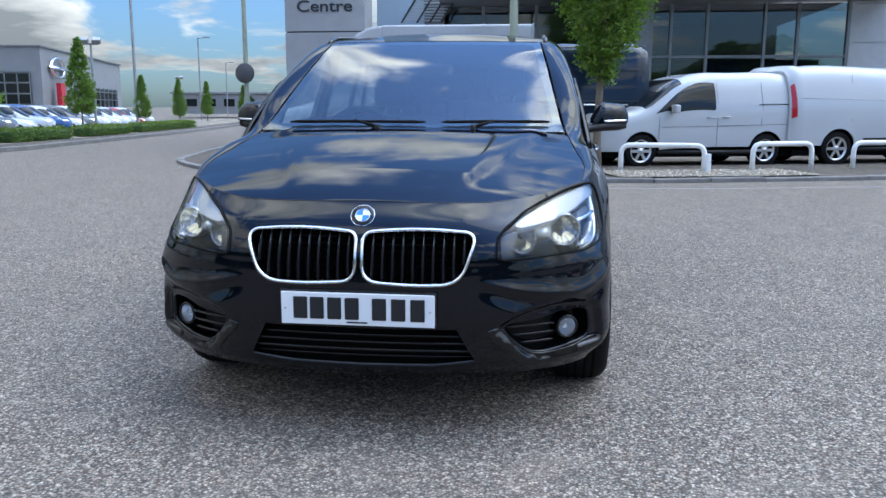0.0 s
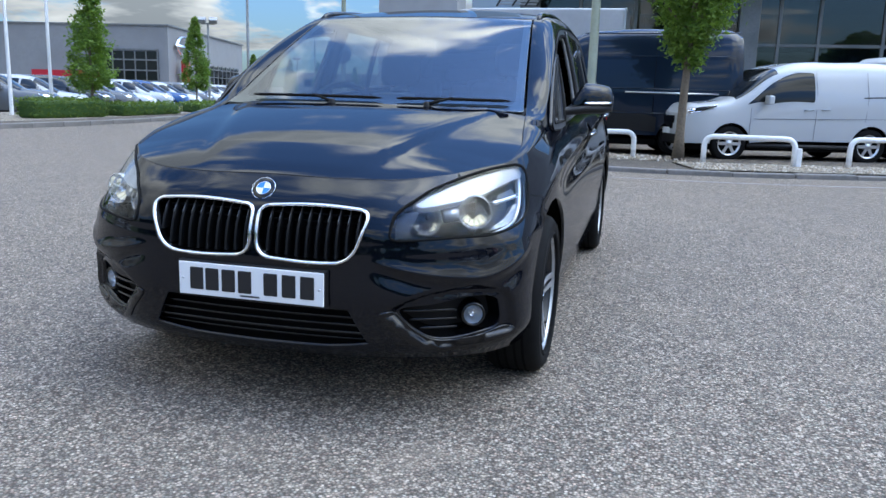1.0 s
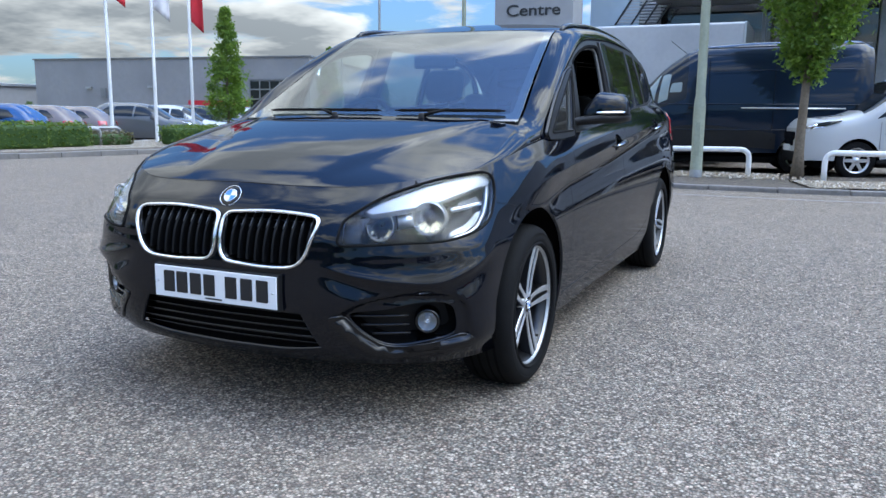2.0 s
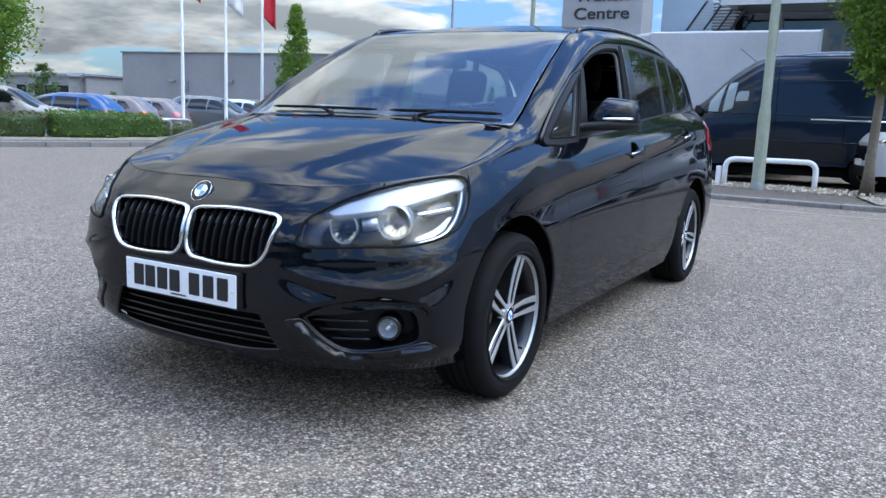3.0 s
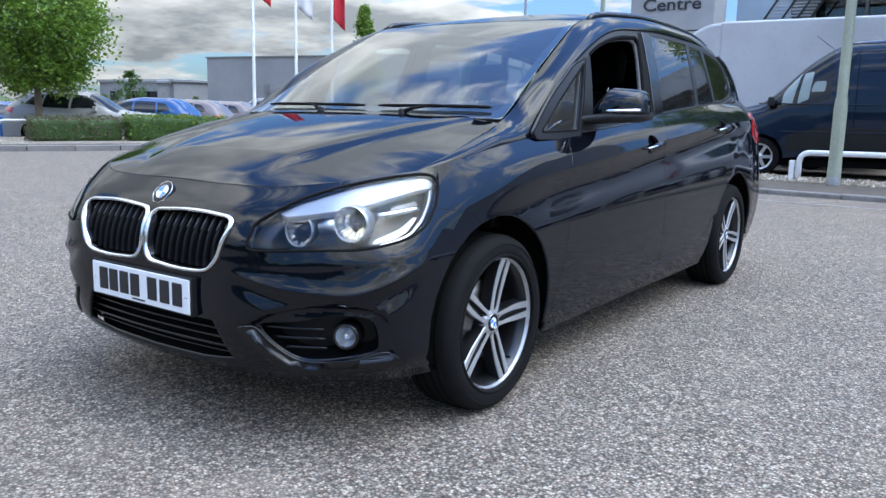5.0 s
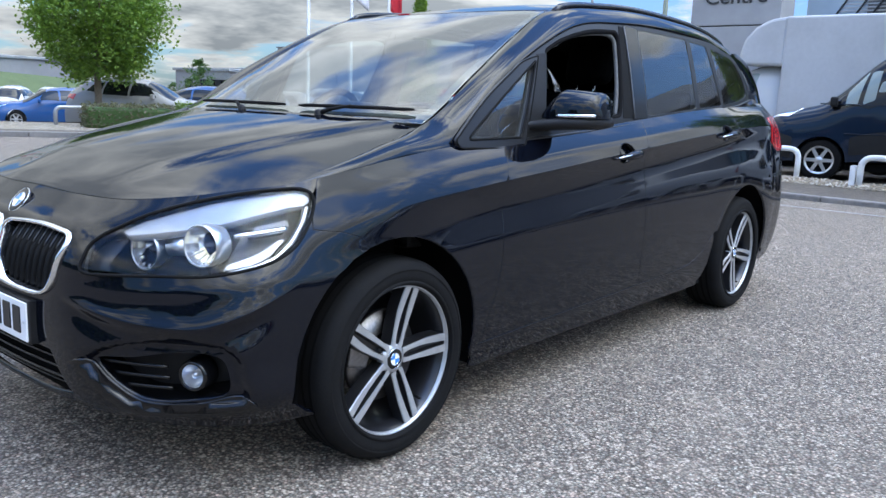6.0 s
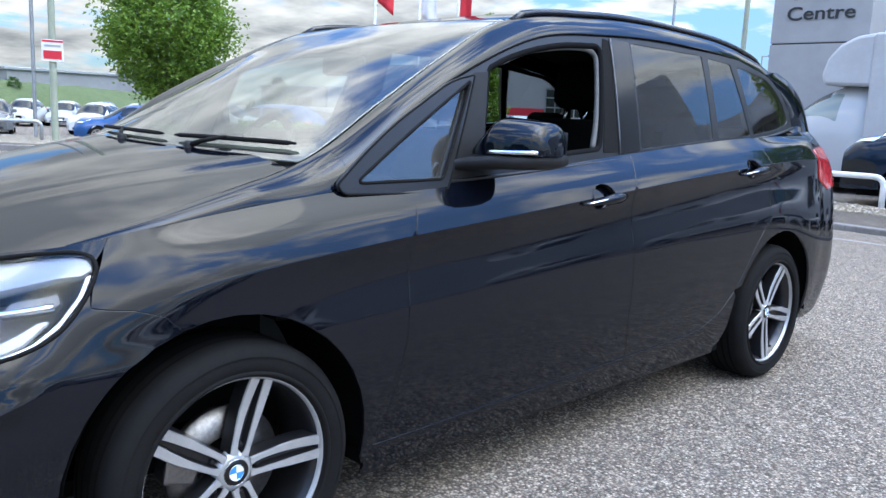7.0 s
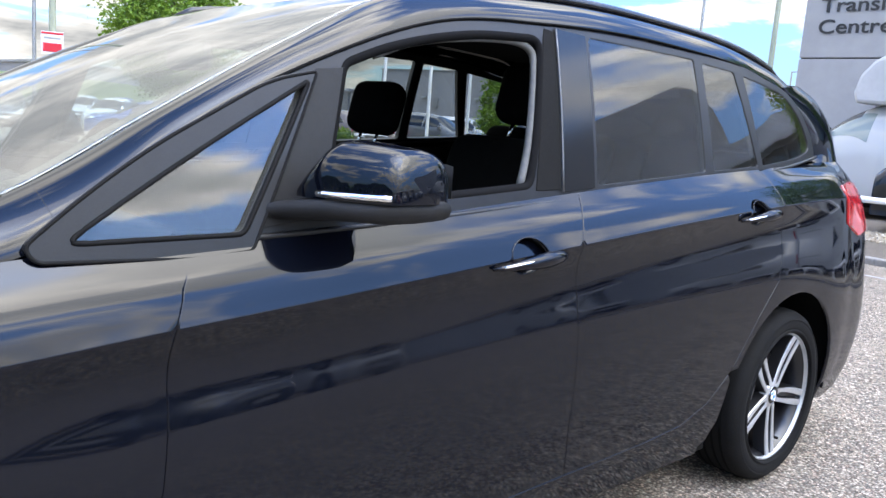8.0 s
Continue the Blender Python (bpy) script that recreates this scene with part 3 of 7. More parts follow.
# ---- the black people carrier ----
car = empty("people_carrier", label="black metallic people carrier on tarmac, front passenger window open", category="car")
_S, _V = np.meshgrid(np.linspace(0, KS[-1], 520), np.linspace(0, KV[-1], 170))
_G = np.stack([_S.ravel(), _V.ravel()], 1)
_GP = shell(_G[:, 0], _G[:, 1])


def on_shell(pts, axes, lo=0.0, hi=99.0):
    """The (s, v) of points given in a view: axes (1, 2) from the side, (0, 2) from the front."""
    ok = (_G[:, 0] >= lo) & (_G[:, 0] <= hi)
    g, p = _G[ok], _GP[ok][:, list(axes)]
    out = []
    for q in pts:
        sv = g[np.argmin(((p - np.array(q)) ** 2).sum(1))].copy()
        for _ in range(4):
            e = 1e-4
            c = shell([sv[0], sv[0] + e, sv[0]], [sv[1], sv[1], sv[1] + e])[:, list(axes)]
            J = np.stack([(c[1] - c[0]) / e, (c[2] - c[0]) / e], 1)
            if abs(np.linalg.det(J)) < 0.05:
                break
            sv = sv + np.clip(np.linalg.solve(J, np.array(q) - c[0]), -0.02, 0.02)
        out.append(sv)
    return np.array(out)


def side(pts):
    return on_shell(pts, (1, 2), KS[5] + 0.02, KS[14])


def front(pts):
    return on_shell(pts, (0, 2), 0.0, KS[5] + 0.05)


def arc(cy, cz, r, a0, a1, n=22):
    return [(cy + r * math.cos(radians(a0 + (a1 - a0) * i / n)), cz + r * math.sin(radians(a0 + (a1 - a0) * i / n))) for i in range(n + 1)]


TOP = KV[-1]
CREASES = (KV[5] - .0035, KV[5] + .0035, KV[1] - .004, KV[1] + .004)
AXF, AXR, WZ = 0.835, 3.615, 0.318
# shared outlines in the side view
GAP_A = [(1.235, .289), (1.295, .45), (1.325, .58), (1.335, .70), (1.338, .80), (1.342, .848), (1.362, .91), (1.39, .968)]
GAP_B = [(2.415, .318), (2.393, .45), (2.393, .62), (2.39, .80), (2.372, .934), (2.40, 1.0), (2.43, 1.05)]
GAP_C = [(2.80, .326), (2.97, .340), (3.10, .39), (3.20, .48), (3.32, .64), (3.43, .76), (3.462, .86), (3.462, .96), (3.45, 1.03), (3.44, 1.12)]
SILL = [(1.235, .289), (1.65, .297), (2.2, .312), (2.415, .318), (2.80, .326)]
ARCH_F = arc(AXF - .022, .322, .385, 205, -8)        # from the bumper over the wheel to the sill
ARCH_R = arc(AXR - .015, .322, .387, 192, -12)


def belt(s0, s1, n=14):
    return [(s0 + (s1 - s0) * i / n, TOP) for i in range(n + 1)]


def seg(a, b):
    return side([a, b])


def s_of(y):
    return float(side([(y, float(hermite(GK, np.array(GX), [y])[0, 1]) - .01)])[0][0])


HEAD = [(.468, .603), (.465, .648), (.469, .688), (.490, .716), (.514, .738), (.554, .772), (.622, .797), (.705, .809), (.80, .813), (.90, .813), (.970, .803), (1.012, .778), (1.038, .736), (1.042, .690), (1.017, .638), (.963, .605), (.905, .590), (.817, .580), (.70, .588), (.60, .590), (.52, .592), (.482, .595)]
HEAD = spline_loop(HEAD, 0.015)
KIDNEY = rounded([(.006, .726), (.200, .741), (.404, .727), (.346, .553), (.200, .545), (.008, .556)], [.040, .15, .055, .075, .15, .060], 8)   # front view
LOWER = [(0, .408), (.33, .403), (.395, .285), (.25, .262), (0, .255)]
POCKET = [(.492, .405), (.60, .425), (.70, .444), (.778, .424), (.782, .335), (.715, .308), (.585, .302)]


def symmetric(p2):
    """Mirrors a half outline that starts and ends on the middle."""
    return np.array(list(p2) + [(-a, b) for a, b in list(p2)[::-1] if abs(a) > 1e-6])


def whole(s, v):
    """The shell over both sides: s below 0 is the other side."""
    p = shell(np.abs(s), v)
    p[:, 0] *= np.where(np.asarray(s) < 0, -1, 1)
    return p


# bumper and nose: one skin from arch to arch, cut for the grilles, the pockets and the lamps
SEAM_END = min((p for p in ARCH_F if p[0] >= .69), key=lambda p: p[0])
SEAM = [(.520, .752), (.60, .741), (.66, .722), SEAM_END]
seam = side(SEAM)
arch_b = side([p for p in ARCH_F if p[0] < .69 and p[1] > .245])
half = [(0, 0.0)] + [(KS[6] * i / 14, 0.0) for i in range(1, 15)] + [tuple(p) for p in side([(.50, .235)])] + [tuple(p) for p in arch_b] + [tuple(p) for p in seam[::-1]]
# along the lower edge of the lamp to its inner tip, then up its inner side and along the bonnet's front edge
i_lo = [tuple(p) for p in HEAD if p[1] < .70 and p[0] > .47]
i_lo.sort(key=lambda p: -p[0])
i_in = [(.461, .604), (.459, .650), (.463, .690), (.485, .721), (.510, .744), (.550, .778), (.620, .803), (.66, .810), (.66, TOP)]
half += [(p[0] + .003, p[1] - .004) for p in i_lo] + i_in + [(.45, TOP), (.25, TOP), (0, TOP)]
half = [(max(0, a), b) for a, b in half]
kid_sv = front(KIDNEY)
low_sv = symmetric(front(LOWER))
poc_sv = spline_loop(front(POCKET), .015)


def neg(p):
    return np.array(p) * [-1, 1]


def along_ledge(p):
    """An outline with its heights taken from the ledge line."""
    q = resample(np.asarray(p, float), .010)
    return np.stack([q[:, 0], q[:, 1] - ledge_v(q[:, 0])], 1)


bumper = panel("front_bumper", lambda a, b: whole(a, b + ledge_v(a)), along_ledge(symmetric(half)), M["paint"], car, holes=[along_ledge(q) for q in (kid_sv, neg(kid_sv), low_sv, poc_sv, neg(poc_sv))], h=.011, gap=.001, rows=(.02, .0, -.0125, -.025, -.0375, -.05, -.068, -.09, -.12))

for mir in (False, True):
    # fender
    fend = [tuple(p) for p in seam] + [tuple(p) for p in side([p for p in ARCH_F if p[0] > SEAM_END[0] + .002])]
    fend += [tuple(p) for p in side([(1.212, .23), (1.225, .25)] + GAP_A)] + belt(s_of(1.33), s_of(.66), 10)
    fend += [(1.058, TOP), (1.049, .800), (1.0475, .742), (1.047, .700)]
    panel("front_wing", shell, fend, M["paint"], car, h=.03, rows=CREASES, mirror=mir)
    # doors
    d1 = [tuple(p) for p in side(SILL[:4])] + [tuple(p) for p in side(GAP_B)] + belt(s_of(2.43), s_of(1.39), 14) + [tuple(p) for p in side(GAP_A[::-1][1:-1])]
    cup1 = side([(2.185 + .062 * math.cos(a), .918 + .043 * math.sin(a)) for a in np.linspace(0, 2 * math.pi, 22)[:-1]])
    door1 = panel("front_door", shell, d1, M["paint"], car, holes=[cup1], h=.028, gap=.0027, rows=CREASES, mirror=mir)
    d2 = [tuple(p) for p in side(GAP_C)] + belt(s_of(3.44), s_of(2.43), 14) + [tuple(p) for p in side(GAP_B[::-1])]
    cup2 = side([(3.275 + .055 * math.cos(a), .995 + .040 * math.sin(a)) for a in np.linspace(0, 2 * math.pi, 22)[:-1]])
    door2 = panel("rear_door", shell, d2, M["paint"], car, holes=[cup2], h=.028, gap=.0027, rows=CREASES, mirror=mir)
    # sill under the doors, and the rear quarter down to the bumper
    sl = [tuple(p) for p in side([(1.212, .22), (1.222, .27)] + SILL + [(2.97, .340), (3.10, .39), (3.196, .472), (3.212, .45), (3.206, .38), (3.196, .31), (3.165, .245), (3.13, .225)])]
    sl += [(sl[-1][0], .006), (sl[0][0], .006)]
    panel("sill", shell, sl, M["paint"], car, h=.035, mirror=mir)
    qt = [tuple(p) for p in side([(3.204, .482)] + GAP_C[4:])] + belt(s_of(3.44), KS[14], 10)[1:]
    qt += [(KS[16], TOP), (KS[16], 0.0), (KS[13], 0.0)] + [tuple(p) for p in side([(3.985, .235)] + [p for p in ARCH_R[::-1] if p[1] > .44 or p[0] > 3.6])]
    tail_sv = side([(4.03, 1.075), (4.20, 1.085), (4.36, 1.07), (4.385, .90), (4.20, .875), (4.06, .93)])
    panel("rear_quarter", shell, qt, M["paint"], car, holes=[tail_sv], h=.03, rows=CREASES, mirror=mir)
    panel("tail_light", shell, tail_sv, M["redlens"], car, h=.03, mirror=mir, lift=.006, label="red tail light")
    # handles: a cup in the door and a bar across it
    for door, (hy, hz), (ra, rb), k in ((door1, (2.185, .918), (.062, .043), .082), (door2, (3.285, .992), (.055, .040), .085)):
        e = side([(hy, hz)])[0]
        panel("handle_cup", lambda a, b: shell(a, b), side([(hy + ra * 1.1 * math.cos(t), hz + rb * 1.1 * math.sin(t)) for t in np.linspace(0, 2 * math.pi, 20)[:-1]]), M["paint"], door, h=.02, mirror=mir, lift=-.022, edge=False)
        path, rad = [], []
        for i in range(13):
            t = i / 12
            y = hy - .125 + .25 * t
            z = hz - .012 + k * .25 * (t - .4) + .004 * math.sin(math.pi * t)
            sv = side([(y, z)])[0]
            p = shell([sv[0]], [sv[1]])[0] + np.array([.004 + .022 * math.sin(math.pi * t) ** .6, 0, 0])
            path.append((p[0] * (-1 if mir else 1), p[1], p[2]))
            rad.append(.004 + .0145 * math.sin(math.pi * t ** 1.5) ** .8)
        mesh("handle", *tube(path, rad, 12), M["paint"], door, "black door handle with a bright edge")
        # the gloss bar's highlight, put in as a thin chrome strip
        mesh("handle_highlight", *tube([(p[0] + (-.010 if mir else .010) * min(1, r / .015), p[1], p[2] + r * .35) for p, r in zip(path[1:-1], rad[1:-1])], .0036, 8), M["chrome"], door, "thin chrome strip")
        rim_sv = side([(hy + ra * math.cos(t), hz + rb * math.sin(t)) for t in np.linspace(0, 2 * math.pi, 33)])
        rim_pt = shell([q[0] for q in rim_sv], [q[1] for q in rim_sv])
        mesh("cup_edge", *tube([(q[0] * (-1 if mir else 1), q[1], q[2]) for q in rim_pt], .0017, 6), M["paint"], door)
    # fender top, A-pillar and cantrail in one sweep
    bl1 = [(KB[0] + .01 + (KB[3] + .05 - KB[0]) * i / 20, 0.0) for i in range(21)] + [(KB[3] + .06 + (KB[0] - KB[3] - .05) * i / 20, 1.0) for i in range(21)]
    bl2 = [(KB[3] + .06 + (KB[-1] - KB[3] - .06) * i / 50, 0.0) for i in range(51)] + [(KB[-1] + (KB[3] + .06 - KB[-1]) * i / 50, 1.0) for i in range(51)]
    panel("wing_top", band, bl1, M["paint"], car, metric=(1, .11), h=.025, mirror=mir, gap=.0006)
    panel("side_rail", band, bl2, M["paint"], car, metric=(1, .14), h=.03, mirror=mir, gap=.0012)

# bonnet
hood_half = [(0.0, .1565)] + [(max(.01, x) - .0015, y + .0015) for x, y, z in EDGE[2::2] if y < 1.02] + [(.715, 1.06), (.62, 1.075), (.45, 1.035), (.22, 1.0), (0.0, .99)]
bonnet = panel("bonnet", hood, symmetric(hood_half), M["paint"], car, h=.018, gap=.0024)
# dark block added underneath so that the bonnet's gaps look shaded
part("bonnet_gap_backing", block(-.68, .68, .30, 1.0, .40, .74), M["cavity"], car)

# the bonnet's outer edge above the head lamps
for mir in (False, True):
    up = sorted([tuple(p) for p in HEAD if p[1] > .745 and p[0] < 1.035], key=lambda p: p[0])
    lipp = [(p[0], p[1] + .004) for p in up if p[0] > .662] + [(1.045, .790), (1.055, TOP), (.95, TOP), (.80, TOP), (.662, TOP)]
    panel("bonnet_edge", shell, lipp, M["paint"], bonnet, h=.02, mirror=mir, gap=.0008)

# windscreen, its black border, roof
scr = [(-.985, 0), (.985, 0), (.985, 1), (-.985, 1)]
scr = [(-.985 + 1.97 * i / 20, -.02) for i in range(21)] + [(.985, i / 20) for i in range(1, 21)] + [(.985 - 1.97 * i / 20, .995) for i in range(1, 21)] + [(-.985, 1 - i / 20) for i in range(1, 20)]
windscreen = panel("windscreen", screen, scr, M["screen"], car, metric=(.64, 1.02), h=.04, depth=.004, label="clear raked windscreen reflecting the sky")
scr_in = [(-.93, .055), (.93, .055), (.92, .955), (-.92, .955)]
panel("windscreen_border", screen, scr, M["gloss_black"], windscreen, holes=[rounded(scr_in, .05)], metric=(.64, 1.02), h=.03, lift=-.005, edge=False)
rf = [(-1, .004), (1, .004)] + [(1, i / 12) for i in range(1, 12)] + [(1, 1), (-1, 1)] + [(-1, 1 - i / 12) for i in range(1, 12)]
panel("roof", roof, rf, M["paint"], car, metric=(.56, 2.4), h=.04, gap=.0015)
for sx in (-1, 1):
    pts, rad = [], []
    for i in range(31):
        t = i / 30
        e = rail_point(KB[6] + .01 + (KB[9] + .26 - KB[6] - .01) * t)[0]
        lift = .008 * min(1, (t / .045) ** .5, ((1 - t) / .06) ** .5) if 0 < t < 1 else -.012
        pts.append((sx * (e[0] + .022), e[1], e[2] + lift))
    mesh("roof_rail", *tube(pts, .014, 10, flat=.8), M["gloss_black"], car, "black roof rail")

# cowl and wipers
panel("cowl", lambda x, y: np.stack([x, y, .985 + .42 * (y - .98) - .02 * np.abs(x) + 0 * x], 1), [(-.70, 1.02), (-.45, .97), (0, .93), (.45, .97), (.70, 1.02), (.70, 1.16), (.45, 1.07), (0, 1.02), (-.45, 1.07), (-.70, 1.16)], M["plastic"], car, h=.04)


def on_screen(u, v, up=.012):
    e = 1e-3
    p = screen([u], [v])[0]
    n = np.cross(screen([u + e], [v])[0] - p, screen([u], [v + e])[0] - p)
    return Vector(p + n / np.linalg.norm(n) * up)


def wiper(u0, v0, u1, v1, arm_u, arm_v):
    w = empty("wiper")
    w.parent = car
    blade = [on_screen(u0 + (u1 - u0) * i / 16, v0 + (v1 - v0) * i / 16, .014) for i in range(17)]
    mesh("blade", *tube(blade, [.003] + [.0065] * 15 + [.003], 8), M["rubber"], w)
    mid = blade[8]
    piv = on_screen(arm_u, arm_v, .012)
    mesh("arm", *tube([piv, piv.lerp(mid, .35) + Vector((0, -.005, .005)), mid + Vector((0, -.002, .005))], [.010, .007, .005], 8), M["rubber"], w)
    mesh("pivot", *moved(lathe([(0, .016), (.010, .014), (.014, .006), (.015, -.03)], 14, "z"), Matrix.Translation(piv)), M["plastic"], w)


wiper(-.80, .035, .12, .03, -.18, -.015)
wiper(.22, .03, .90, .05, .42, -.015)

# side glass and the black surround
WIN_FRAME = [(1.15, .970), (1.65, .994), (2.43, 1.046), (3.06, 1.092), (3.73, 1.143), (4.02, 1.180)]
up_line = [tuple(p[1:]) for p in hermite(KB, BAND_LOW, np.linspace(KB[3], KB[11], 50))]
GLASS_TRI = rounded([(1.19, .984), (1.488, .990), (1.648, 1.268), (1.474, 1.167), (1.318, 1.070)], [.03, .015, .012, .1, .1])
OPEN_F = rounded([(1.655, 1.026), (1.995, 1.048), (2.262, 1.068), (2.318, 1.25), (2.362, 1.430), (2.135, 1.416), (1.975, 1.386), (1.845, 1.350), (1.742, 1.308)], [.02, .2, .03, .1, .05, .1, .1, .1, .02])
PANE_R = rounded([(2.522, 1.072), (3.095, 1.112), (3.094, 1.456), (2.552, 1.458)], .015)
PANE_S = rounded([(3.141, 1.116), (3.452, 1.134), (3.345, 1.440), (3.139, 1.450)], .012)
PANE_Q = rounded([(3.487, 1.136), (3.795, 1.164), (3.967, 1.200), (3.893, 1.306), (3.749, 1.396), (3.404, 1.434)], [.012, .08, .05, .08, .08, .015])
for mir in (False, True):
    out = [(y, z) for y, z in WIN_FRAME] + [(y, z) for y, z in up_line[::-1][1:-1]]
    holes = [GLASS_TRI, OPEN_F, PANE_R, PANE_S, PANE_Q]
    panel("window_surround", cabin, out, M["grey_trim"], car, holes=holes, h=.03, depth=.02, gap=0, mirror=mir, lift=-.002, label="dark grey window surround")
    panel("quarter_light", cabin, GLASS_TRI, M["sideglass"], car, h=.03, depth=.003, mirror=mir, lift=-.006)
    if mir:
        panel("front_window", cabin, OPEN_F, M["sideglass"], car, h=.05, depth=.003, mirror=mir, lift=-.010)
    for nm, poly in (("rear_window", PANE_R), ("rear_window", PANE_S), ("rear_quarter_window", PANE_Q)):
        panel(nm, cabin, poly, M["tint"], car, h=.04, depth=.003, mirror=mir, lift=-.005, label="dark tinted window")
    # gloss strip up the middle pillar
    panel("pillar_cover", cabin, [(2.375, 1.056), (2.505, 1.066), (2.535, 1.458), (2.415, 1.462)], M["gloss_black"], car, h=.03, depth=.006, mirror=mir, lift=.003)
    # rubber channel round the open window
    loop = resample(OPEN_F, .03)
    cp = cabin(loop[:, 0], loop[:, 1])
    sg = -1 if mir else 1
    mesh("window_channel", *tube([((p[0] - .012) * sg, p[1], p[2]) for p in cp], .012, 8, closed=True), M["liner"], car)
    # reveal inside the frame, its lit edge put into the pale grey, black channel behind it, a thin bright edge beside
    # the pillar cover
    edge_ = [(2.238, 1.070), (2.278, 1.16), (2.312, 1.27), (2.334, 1.36), (2.330, 1.396), (2.290, 1.412), (2.20, 1.410), (2.05, 1.392), (1.93, 1.366), (1.83, 1.330)]
    rv = hermite(range(len(edge_)), np.array(edge_), np.linspace(0, len(edge_) - 1, 50))
    rp_ = cabin(rv[:, 0], rv[:, 1])
    mesh("window_reveal", *tube([((p[0] - .022) * sg, p[1], p[2]) for p in rp_], [.010 if i < 22 else .010 - .005 * (i - 22) / 28 for i in range(50)], 8), M["reveal_grey"], car, "pale worn door reveal")
    panel("window_channel", cabin, [(2.275, 1.062), (2.366, 1.064), (2.408, 1.452), (2.372, 1.456), (2.362, 1.430), (2.318, 1.25)], M["rubber"], car, h=.03, depth=.008, mirror=mir, lift=.001, gap=0)
    ed = hermite([0, 1], np.array([(2.370, 1.058), (2.412, 1.462)]), np.linspace(0, 1, 8))
    ep = cabin(ed[:, 0], ed[:, 1])
    mesh("door_edge", *tube([((p[0] + .004) * sg, p[1], p[2]) for p in ep], .0032, 6), M["lamp_grey"], car)
    ring = rounded([(1.134, .982), (1.150, .958), (1.40, .953), (1.503, .962), (1.668, 1.286), (1.566, 1.262), (1.338, 1.136), (1.224, 1.056)], [.02, .02, .1, .01, .01, .1, .1, .1])
    panel("quarter_trim", cabin, ring, M["grey_trim"], car, holes=[GLASS_TRI], h=.025, depth=.012, mirror=mir, lift=.010, gap=0, label="grey quarter-light frame")
    for loop_, rr, up_, nm in ((ring, .0034, .010, "frame_joint"), (GLASS_TRI, .005, .009, "glass_seal")):
        lp = resample(loop_, .02)
        qp = cabin(lp[:, 0], lp[:, 1])
        mesh(nm, *tube([((p[0] + up_) * sg, p[1], p[2]) for p in qp], rr, 6, closed=True), M["rubber"], car)
    gl_ = hermite(KB, BAND_LOW, np.linspace(KB[3] + .05, KB[9], 60))
    mesh("roof_gap", *tube([((p[0] + .001) * sg, p[1], p[2] - .002) for p in gl_], .0035, 6), M["cavity"], car)
    trim = hermite([0, .17, .45, .67, .90, 1], np.array(WIN_FRAME), np.linspace(0, 1, 40))
    tp = cabin(trim[:, 0], trim[:, 1] - .004)
    mesh("belt_strip", *tube([((p[0] + .004) * sg, p[1], p[2]) for p in tp], .006, 8), M["grey_trim"], car)


